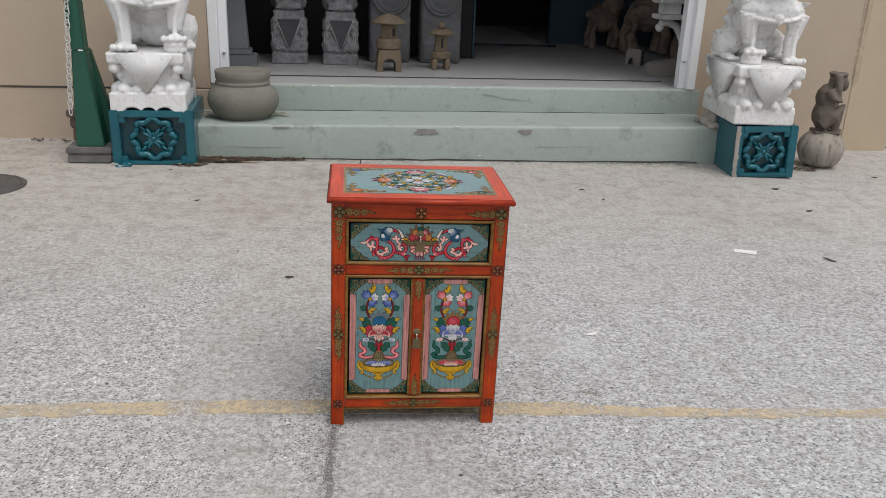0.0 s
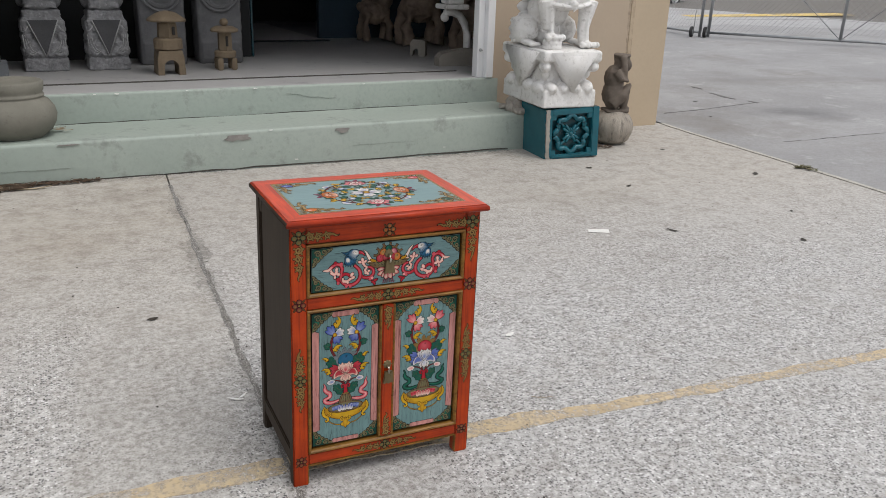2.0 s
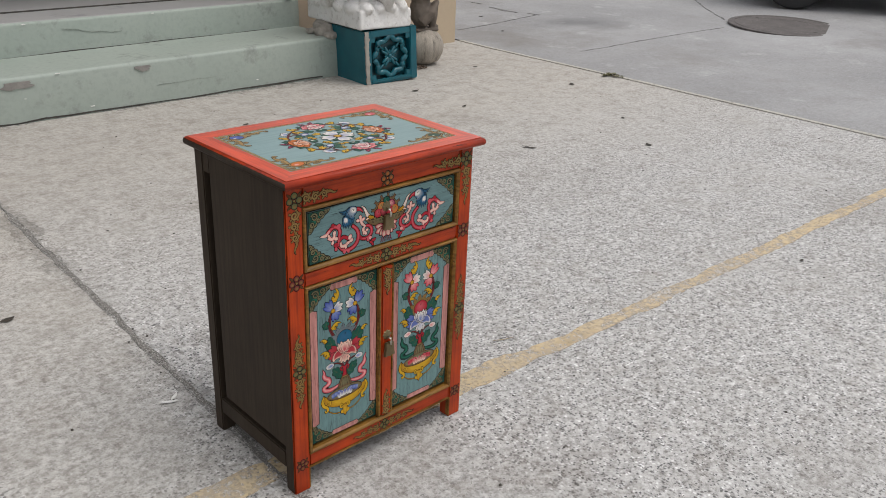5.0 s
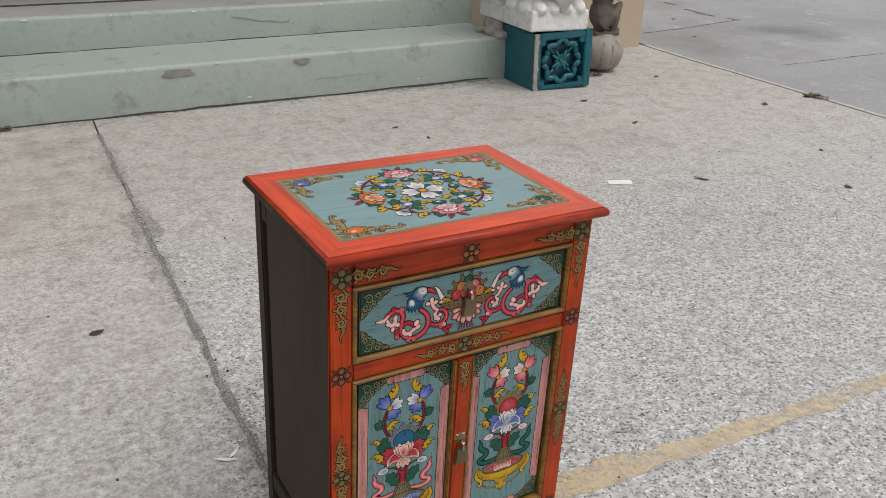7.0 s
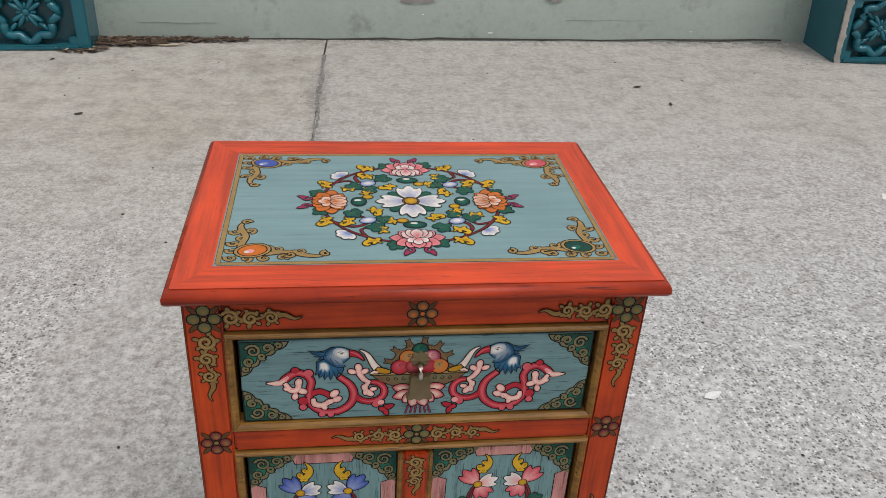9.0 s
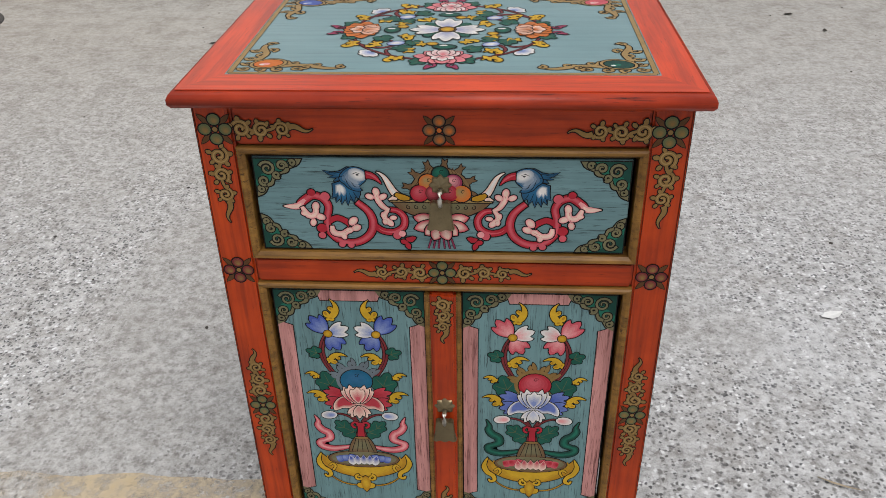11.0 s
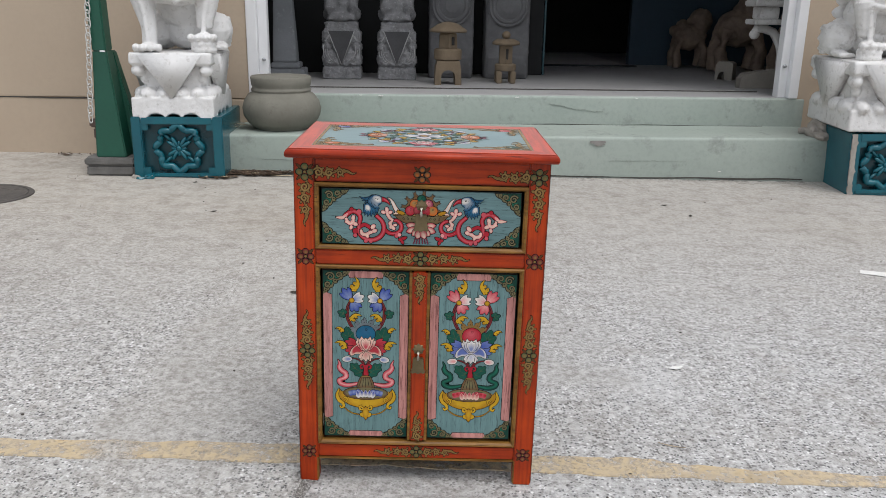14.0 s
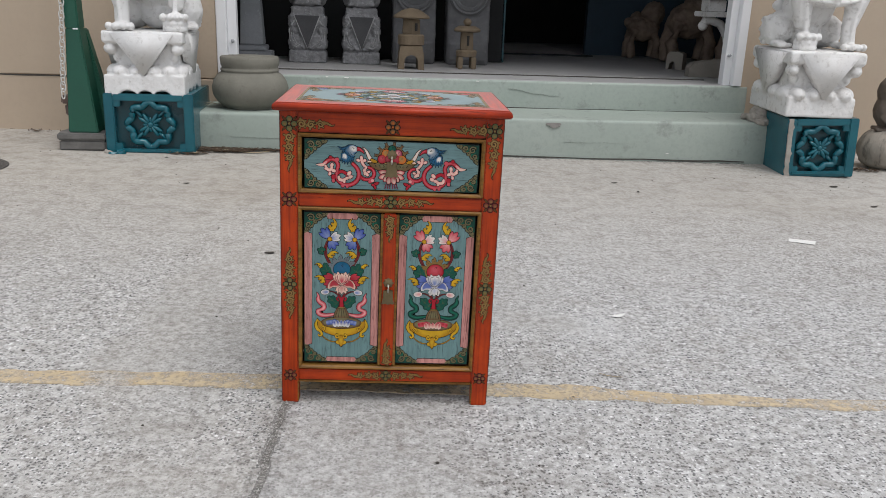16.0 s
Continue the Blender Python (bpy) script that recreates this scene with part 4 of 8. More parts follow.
INKS = {
    "line": paint("black_brown", (0.006, 0.0045, 0.004)),
    "gold": paint("olive_gold", (0.220, 0.128, 0.040)),
    "ochre": paint("ochre_gold", (0.31, 0.20, 0.075)),
    "sage": paint("sage", (0.165, 0.145, 0.075)),
    "shade": paint("brown_shade", (0.095, 0.042, 0.014)),
    "yellow": paint("yellow", (0.54, 0.32, 0.018)),
    "amber": paint("amber", (0.40, 0.20, 0.012)),
    "blue": paint("blue", (0.060, 0.095, 0.33)),
    "sky": paint("pale_blue", (0.22, 0.27, 0.47)),
    "white": paint("white", (0.66, 0.62, 0.57)),
    "cream": paint("cream", (0.72, 0.50, 0.40)),
    "pink": paint("pink", (0.70, 0.30, 0.29)),
    "rose": paint("rose", (0.52, 0.085, 0.105)),
    "red": paint("crimson", (0.36, 0.018, 0.030)),
    "wine": paint("wine", (0.155, 0.022, 0.024)),
    "green": paint("green", (0.014, 0.125, 0.080)),
    "deep": paint("dark_green", (0.010, 0.055, 0.040)),
    "moss": paint("moss", (0.10, 0.115, 0.050)),
    "teal": paint("teal_blue", (0.012, 0.105, 0.19)),
    "navy": paint("steel_blue", (0.025, 0.11, 0.21)),
    "orange": paint("orange", (0.52, 0.135, 0.022)),
    "brown": paint("brown", (0.15, 0.085, 0.040)),
    "leaf": paint("bottle_green", (0.012, 0.085, 0.058)),
    "pinkstrip": PINK,
    "pinker": paint("deep_pink", (0.62, 0.20, 0.21)),
    "plum": paint("plum", (0.26, 0.030, 0.075)),
}
INK_RGB = {}
for ink_name, ink_mat in INKS.items():
    ramp_in = [n for n in ink_mat.node_tree.nodes if n.type == "MIX_RGB"]
    INK_RGB[ink_name] = tuple(ramp_in[0].inputs[1].default_value)[:3]


def blend(a, b, f):
    """The ink that a brush gives between two inks, mixed once and kept."""
    key = "%s_to_%s_%d" % (a, b, round(f * 100))
    if key not in INKS:
        INK_RGB[key] = tuple(u + (v - u) * f for u, v in zip(INK_RGB[a], INK_RGB[b]))
        INKS[key] = paint(key, INK_RGB[key])
    return key


class Motif:
    """Flat shapes in metres on a panel; add() also lays the dark contour under each."""

    def __init__(self, plane):
        self.plane, self.shapes = plane, []

    def add(self, pts, ink, layer=1, contour=0.00115):
        area = sum(a[0] * b[1] - b[0] * a[1] for a, b in zip(pts, pts[1:] + pts[:1]))
        if area < 0:
            pts = pts[::-1]
        if contour:
            self.shapes.append((grow(pts, contour), "line", layer - 0.5))
        self.shapes.append((pts, ink, layer))
        return self

    def shade(self, pts, outer, inner, focus, layer=1, contour=0.00135, steps=4, core=0.25):
        """A shape brushed from one ink at its rim to another round a focus."""
        self.add(pts, outer, layer, contour)
        for k in range(1, steps + 1):
            f = 1 - (1 - core) * k / (steps + 0.5)
            self.add([(focus[0] + (a - focus[0]) * f, focus[1] + (b - focus[1]) * f) for a, b in pts], blend(outer, inner, k / steps), layer + 0.05 * k, 0)
        return self

    def inked(self, a, b):
        self.shapes = [(p, b if i == a else i, l) for p, i, l in self.shapes]
        return self

    def put(self, name, parent, label=""):
        verts, faces, mats = [], [], []
        used = sorted({s[1] for s in self.shapes}, key=list(INKS).index)
        for i, (pts, ink, layer) in enumerate(self.shapes):
            base = len(verts)
            verts += [self.plane(a, b, 0.00030 + 0.00005 * layer + 0.0000004 * i) for a, b in pts]
            faces.append(list(range(base, base + len(pts))))
            mats.append(used.index(ink))
        me = bpy.data.meshes.new(name)
        me.from_pydata(verts, [], faces)
        for ink in used:
            me.materials.append(INKS[ink])
        me.polygons.foreach_set("material_index", mats)
        me.update()
        ob = new(name, me)
        ob.parent = parent
        if label:
            ob["label"] = label
        return ob


def grow(pts, d):
    out, n = [], len(pts)
    for i in range(n):
        (ax, ay), (bx, by), (cx, cy) = pts[i - 1], pts[i], pts[(i + 1) % n]
        e1, e2 = Vector((by - ay, ax - bx)), Vector((cy - by, bx - cx))
        if e1.length > 1e-9:
            e1.normalize()
        if e2.length > 1e-9:
            e2.normalize()
        m = e1 + e2
        if m.length > 1e-6:
            m = m.normalized() * min(1.6, 1 / max(0.5, m.length / 2))
        out.append((bx + m.x * d, by + m.y * d))
    return out


def front(y):
    return lambda a, b, h: (a, y - h, b)


def upper(z):
    return lambda a, b, h: (a, b, z + h)


def move(pts, x=0.0, y=0.0, ang=0.0, s=1.0, flip=False):
    c, d = math.cos(radians(ang)), math.sin(radians(ang))
    out = []
    for a, b in pts:
        if flip:
            a = -a
        out.append((x + s * (a * c - b * d), y + s * (a * d + b * c)))
    return out


def oval(x, y, rx, ry=None, ang=0, n=18):
    ry = ry or rx
    return move([(rx * math.cos(2 * math.pi * i / n), ry * math.sin(2 * math.pi * i / n)) for i in range(n)], x, y, ang)


def petal(x, y, length, width, ang, n=9, point=0.80):
    """A petal from its root (x, y) outwards."""
    side = []
    for i in range(n + 1):
        t = i / n
        w = math.sin(math.pi * min(1, t ** point)) ** 0.72 * width / 2
        side.append((t * length, w))
    pts = side + [(a, -b) for a, b in side[-2:0:-1]]
    return move(pts, x, y, ang)


def stroke(pts, widths):
    n = len(pts)
    if not isinstance(widths, (list, tuple)):
        widths = [widths] * n
    else:
        k = len(widths)
        full = []
        for i in range(n):
            f = i / (n - 1) * (k - 1)
            j = min(int(f), k - 2)
            full.append(widths[j] + (widths[j + 1] - widths[j]) * (f - j))
        widths = full
    lft, rgt = [], []
    for i, (x, y) in enumerate(pts):
        a, b = pts[max(0, i - 1)], pts[min(n - 1, i + 1)]
        d = Vector((b[0] - a[0], b[1] - a[1]))
        d = d.normalized() if d.length > 1e-9 else Vector((1, 0))
        w = widths[i] / 2
        lft.append((x - d.y * w, y + d.x * w))
        rgt.append((x + d.y * w, y - d.x * w))
    return lft + rgt[::-1]


def curl(x, y, r0, r1, a0, turn, n=22):
    """A spiral from radius r0 at angle a0 to radius r1, turning by turn degrees."""
    return [(x + (r0 + (r1 - r0) * i / n) * math.cos(radians(a0 + turn * i / n)), y + (r0 + (r1 - r0) * i / n) * math.sin(radians(a0 + turn * i / n))) for i in range(n + 1)]


def bez(p0, p1, p2, p3, n=14):
    out = []
    for i in range(n + 1):
        t = i / n
        u = 1 - t
        out.append(tuple(u ** 3 * p0[k] + 3 * u * u * t * p1[k] + 3 * u * t * t * p2[k] + t ** 3 * p3[k] for k in (0, 1)))
    return out


def lobed(x, y, r, ang, lobes=3, depth=0.28, n=26, squash=0.8):
    """A leaf or blossom with a lobed far edge, its root at (x, y)."""
    pts = []
    for i in range(n + 1):
        t = -1 + 2 * i / n
        a = t * 1.15
        rr = r * (1 - depth * abs(math.sin(lobes * math.pi * (t + 1) / 2 + (0 if lobes % 2 else math.pi / 2)) < 0.35) * 0.6) * (0.72 + 0.28 * math.cos(a * 1.2))
        pts.append((rr * math.cos(a), squash * rr * math.sin(a)))
    return move([(0, 0)] + pts, x, y, ang)


def smooth(pts, n=6):
    """A curve through all the points."""
    out = []
    for i in range(len(pts) - 1):
        p0, p1, p2, p3 = pts[max(0, i - 1)], pts[i], pts[i + 1], pts[min(len(pts) - 1, i + 2)]
        for k in range(n):
            t = k / n
            out.append(tuple(0.5 * (2 * p1[j] + (p2[j] - p0[j]) * t + (2 * p0[j] - 5 * p1[j] + 4 * p2[j] - p3[j]) * t * t + (3 * p1[j] - p0[j] - 3 * p2[j] + p3[j]) * t ** 3) for j in (0, 1)))
    return out + [pts[-1]]


def lobes_leaf(m, x, y, s, ang, ink="leaf", hi="moss", layer=3):
    """A rounded leaf of five lobes with pale veins."""
    for da, r in ((-100, 0.62), (100, 0.62), (-52, 0.80), (52, 0.80), (0, 1.0)):
        c, d = math.cos(radians(ang + da)), math.sin(radians(ang + da))
        m.add(oval(x + 0.55 * s * r * c, y + 0.55 * s * r * d, 0.48 * s * r, 0.30 * s, ang + da, 10), ink, layer, 0.0009)
    for da, r in ((-52, 0.75), (52, 0.75), (0, 0.95)):
        c, d = math.cos(radians(ang + da)), math.sin(radians(ang + da))
        m.add(stroke([(x, y), (x + 0.85 * s * r * c, y + 0.85 * s * r * d)], [0.0006, 0.0012, 0.0004]), hi, layer + 0.4, 0)
    return m


def comma_leaf(m, x, y, s, ang, ink, light=None, flip=False, layer=3):
    """The curling leaf that fills Tibetan borders: a tapering hook with side lobes."""
    f = -1 if flip else 1
    body = bez((0, 0), (0.30, 0.42 * f), (0.85, 0.40 * f), (0.98, -0.05 * f)) + bez((0.98, -0.05 * f), (0.95, -0.28 * f), (0.70, -0.26 * f), (0.70, -0.08 * f), 8)[1:]
    m.add(move(petal(0.30, 0.24 * f, 0.46, 0.30, 118 * f), x, y, ang, s), ink, layer)
    m.add(move(petal(0.60, 0.30 * f, 0.40, 0.28, 62 * f), x, y, ang, s), ink, layer)
    m.add(move(petal(0.34, 0.16 * f, 0.34, 0.24, -62 * f), x, y, ang, s), ink, layer)
    m.add(move(stroke(body, [0.06, 0.30, 0.34, 0.24, 0.10]), x, y, ang, s), ink, layer + 0.2)
    if light:
        m.add(move(stroke(body[1:12], [0.03, 0.10, 0.03]), x, y, ang, s), light, layer + 1, 0)
    return m


def gold_scroll(m, x, y, length, ang, curls=3, width=0.016, flip=False, ink="gold"):
    """A run of linked spiral bands with small lobes that ends in a wavy flame, as on the red rails."""
    step = length / (curls + 1.0)
    for k in range(curls):
        f = (1 if k % 2 else -1) * (-1 if flip else 1)
        cx, r = step * (k + 0.5), width * (0.50 - 0.045 * k)
        band = curl(cx, 0.06 * r * f, r * 0.86, r * 0.14, 180 * (f < 0) + 150 * f, -560 * f, 30)
        m.add(move(stroke(band, [r * 0.34, r * 0.42, r * 0.36, r * 0.26]), x, y, ang), ink, 2, 0.0009)
        m.add(move(stroke(band, [0.0004, r * 0.14, r * 0.12, 0.0004]), x, y, ang), "ochre", 2.6, 0)
        for da, q in ((40, 0.30), (100, 0.34), (160, 0.28), (250, 0.30), (310, 0.26)):
            px, py = cx + r * 1.08 * math.cos(radians(da)), r * (0.06 + 1.0 * math.sin(radians(da))) * f
            m.add(move(oval(px, py, r * q, r * q * 0.74, da * f, 9), x, y, ang), ink, 1.9, 0.0009)
        if k:
            link = bez((cx - step, -0.5 * r * f), (cx - step * 0.7, 0.2 * r * f), (cx - step * 0.4, -0.2 * r * f), (cx - 0.6 * r, 0.5 * r * f), 8)
            m.add(move(stroke(link, [r * 0.2, r * 0.36, r * 0.2]), x, y, ang), ink, 1.8, 0.0009)
    e = step * curls
    tip = bez((e - 0.003, 0.002), (e + step * 0.35, 0.0075), (e + step * 0.5, -0.0065), (e + step * 1.0, 0.0008))
    m.add(move(stroke(tip, [0.0052, 0.0044, 0.0030, 0.0005]), x, y, ang), ink, 2, 0.0010)
    return m


def lobed_petal(x, y, length, width, ang, notch=0.20):
    """A broad petal whose far edge is cut into three pointed lobes; its root lies at (x, y)."""
    half = [(0.0, 0.02), (0.14, 0.20), (0.38, 0.42), (0.66, 0.50), (0.84, 0.44), (0.80 - notch * 0.3, 0.24), (0.92, 0.14), (1.02, 0.0)]
    line = smooth([(a * length, b * width) for a, b in half], 3)
    return move(line + [(a, -b) for a, b in line[-2:0:-1]], x, y, ang)


def hook_leaf(m, x, y, length, ang, ink="yellow", low="amber", flip=False, layer=3):
    """A yellow leaf: a hooked, tapering blade with two rounded lobes at its root."""
    f = -1 if flip else 1
    spine = bez((0.0, 0.0), (0.40, 0.34 * f), (0.82, 0.30 * f), (1.0, -0.12 * f), 12)
    for dw, k, lay in ((0.0, low, layer), (0.35, ink, layer + 0.3)):
        m.add(move(stroke(spine, [w * (1 - dw) for w in (0.10, 0.28, 0.25, 0.15, 0.02)]), x, y, ang, length), k if dw else ink, lay, 0.0010 if dw == 0 else 0)
    for a, b, r, t in ((0.26, -0.08, 0.17, -40), (0.56, 0.03, 0.14, -60), (0.10, 0.17, 0.12, 80)):
        m.add(move(oval(a, b * f, r, r * 0.72, t * f, 10), x, y, ang, length), ink, layer, 0.0010)
        m.add(move(oval(a + 0.03, (b - 0.03) * f, r * 0.55, r * 0.36, t * f, 8), x, y, ang, length), low, layer + 0.4, 0)
    return m


def rosette(m, x, y, r, inks, ang=45):
    for k in range(4):
        a = radians(ang + 90 * k)
        m.add(petal(x + 0.35 * r * math.cos(a + math.pi / 4), y + 0.35 * r * math.sin(a + math.pi / 4), r * 1.0, r * 0.32, ang + 45 + 90 * k, 6), "shade", 1.5, 0.0006)
    for k in range(4):
        a = radians(ang + 90 * k)
        cx, cy = x + r * 0.62 * math.cos(a), y + r * 0.62 * math.sin(a)
        m.shade(oval(cx, cy, r * 0.37, r * 0.35, 0, 14), inks[0], inks[1], (cx + r * 0.05, cy - r * 0.14), 3, 0.0012, 3, 0.15)
    m.add(oval(x, y, r * 0.16, None, 0, 8), inks[1], 5)
    return m


# rails and stiles
YR = front(-0.0002)
GREENISH, ORANGISH, REDDISH = ("moss", "gold"), ("brown", "orange"), ("wine", "gold")


def rail_paint():
    for s in (-1, 1):
        f = s < 0
        rosette(Motif(YR), s * 0.2065, 0.6165, 0.0155, GREENISH, 0).put("painted_rosette", CAB, "green and gold painted rosette")
        gold_scroll(Motif(YR), s * 0.192, 0.6165, 0.076, 0 if f else 180, 3, 0.019, f).put("painted_scroll", CAB, "gold painted scroll")
        gold_scroll(Motif(YR), s * 0.2075, 0.600, 0.082, -90, 3, 0.020, f).put("painted_scroll", CAB)
        rosette(Motif(YR), s * 0.2075, 0.4615, 0.0150, REDDISH, 0).put("painted_rosette", CAB, "dark red painted rosette")
        rosette(Motif(YR), s * 0.2075, 0.277, 0.0140, GREENISH, 0).put("painted_rosette", CAB)
        gold_scroll(Motif(YR), s * 0.2075, 0.290, 0.068, 90, 3, 0.019, f).put("painted_scroll", CAB)
        gold_scroll(Motif(YR), s * 0.2075, 0.264, 0.066, -90, 3, 0.019, f).put("painted_scroll", CAB)
        rosette(Motif(YR), s * 0.2075, 0.0665, 0.0130, REDDISH, 0).put("painted_rosette", CAB)
        gold_scroll(Motif(front(0.0008)), s * 0.013, 0.4615, 0.076, 180 if f else 0, 3, 0.017, f).put("painted_scroll", CAB)
        gold_scroll(Motif(front(0.0008)), s * 0.012, 0.0685, 0.070, 180 if f else 0, 3, 0.016, f).put("painted_scroll", CAB)
    rosette(Motif(front(0.0008)), 0, 0.6165, 0.0145, ORANGISH, 0).put("painted_rosette", CAB, "orange painted rosette")
    rosette(Motif(front(0.0008)), 0, 0.4615, 0.0135, GREENISH, 0).put("painted_rosette", CAB)
    rosette(Motif(front(0.0008)), 0, 0.0685, 0.0125, GREENISH, 0).put("painted_rosette", CAB)
    gold_scroll(Motif(front(-0.0042)), 0, 0.432, 0.056, -90, 3, 0.017).put("painted_scroll", STRIP)
    gold_scroll(Motif(front(-0.0042)), 0, 0.098, 0.060, 90, 3, 0.017).put("painted_scroll", STRIP)


rail_paint()


def spandrel(m, x, y, w, h, sx, sy):
    """A dark green corner with a scalloped edge and gold scrolls; sx, sy point into the panel."""
    edge = []
    for i in range(25):
        t = i / 24
        a = t * math.pi / 2
        r = 1 - 0.36 * math.sin(2 * a) ** 0.8 + 0.07 * abs(math.sin(5 * math.pi * t))
        edge.append((w * r * math.cos(a), h * r * math.sin(a)))
    place = lambda pts: [(x + sx * a, y + sy * b) for a, b in pts]
    m.add(place([(0, 0)] + edge), "sage", 1, 0.0013)
    m.add(place([(0.0, 0.0)] + [(a * 0.86, b * 0.86) for a, b in edge]), "green", 2, 0.0009)
    m.add(place([(0.0, 0.0)] + [(a * 0.55, b * 0.55) for a, b in edge]), "deep", 3, 0)
    for cx, cy, r, a0, tr in ((0.27, 0.25, 0.19, 200, 560), (0.58, 0.17, 0.125, 20, -520), (0.17, 0.58, 0.125, 70, 520), (0.80, 0.10, 0.075, 200, 430), (0.10, 0.80, 0.075, 250, -430), (0.45, 0.42, 0.09, 45, 480)):
        q = min(w, h)
        m.add(place(stroke(curl(cx * w, cy * h, r * q, 0.03 * q, a0, tr, 18), [0.0026, 0.0024, 0.0010])), "sage", 4, 0.0010)
    return m


def lotus(m, x, y, outer, mid, tip, layer=5):
    """A lotus from the side: dark back petals, two broad wings with a pale rim, a scalloped cup and a hanging lip."""
    for sgn in (-1, 1):
        for i, (dx, dy, l, w, a) in enumerate(((0.012, 0.010, 0.027, 0.017, 14), (0.013, 0.001, 0.025, 0.018, -8))):
            ang = a if sgn > 0 else 180 - a
            px, py = x + sgn * dx, y + dy
            m.shade(lobed_petal(px, py, l, w, ang), blend(outer, mid, 0.35), outer, (px + 0.004 * sgn, py), layer + 0.6 * i, 0.0010, 3, 0.2)
        wing = smooth([(x, y + 0.002), (x + sgn * 0.010, y + 0.010), (x + sgn * 0.022, y + 0.006), (x + sgn * 0.0285, y - 0.004), (x + sgn * 0.0275, y - 0.0125), (x + sgn * 0.018, y - 0.0085), (x + sgn * 0.008, y - 0.0085), (x, y - 0.004)], 4)
        m.shade(wing, tip, blend(outer, mid, 0.30), (x + sgn * 0.015, y + 0.004), layer + 1.6, 0.0010, 4, 0.62)
    for i, (dx, w, h) in enumerate(((-0.0135, 0.0120, 0.0255), (0.0135, 0.0120, 0.0255), (-0.0072, 0.0135, 0.0275), (0.0072, 0.0135, 0.0275), (0.0, 0.0165, 0.0240))):
        root = (x + dx * 0.45, y - 0.001)
        m.shade(lobed_petal(*root, h, w, 90 - dx * 1500, -0.1), tip, blend(mid, outer, 0.15), (root[0] + 0.3 * dx, root[1] + 0.004), layer + 3.0 + 0.6 * i, 0.0009, 4, 0.25)
    for i, dx in enumerate((-0.0075, 0.0075, 0.0)):
        m.shade(lobed_petal(x + dx * 0.2, y - 0.004, 0.0195, 0.0135, -90 + dx * 3000, 0.1), tip, blend(tip, mid, 0.55), (x + dx * 0.3, y - 0.007), layer + 6.2 + 0.6 * i, 0.0009, 3, 0.3)
    return m


def tri_flower(m, x, y, sgn, petal_ink, pale, layer=4):
    """Three broad petals, each with three lobes, the inner one pale, round a yellow eye."""
    hi = "sky" if petal_ink == "blue" else "pink"
    for i, (a, l, w, ink, root) in enumerate(((52, 0.0285, 0.0220, petal_ink, hi), (-118, 0.0240, 0.0225, petal_ink, hi), (158, 0.0240, 0.0200, pale, hi))):
        ang = a if sgn > 0 else 180 - a
        c, d = math.cos(radians(ang)), math.sin(radians(ang))
        m.shade(lobed_petal(x, y, l, w, ang), ink, root, (x + 0.10 * l * c, y + 0.10 * l * d), layer + 0.7 * i, 0.0010, 4, 0.2)
    m.shade(oval(x, y, 0.0046), "amber", "yellow", (x, y), layer + 3, 0.0008, 2)
    return m


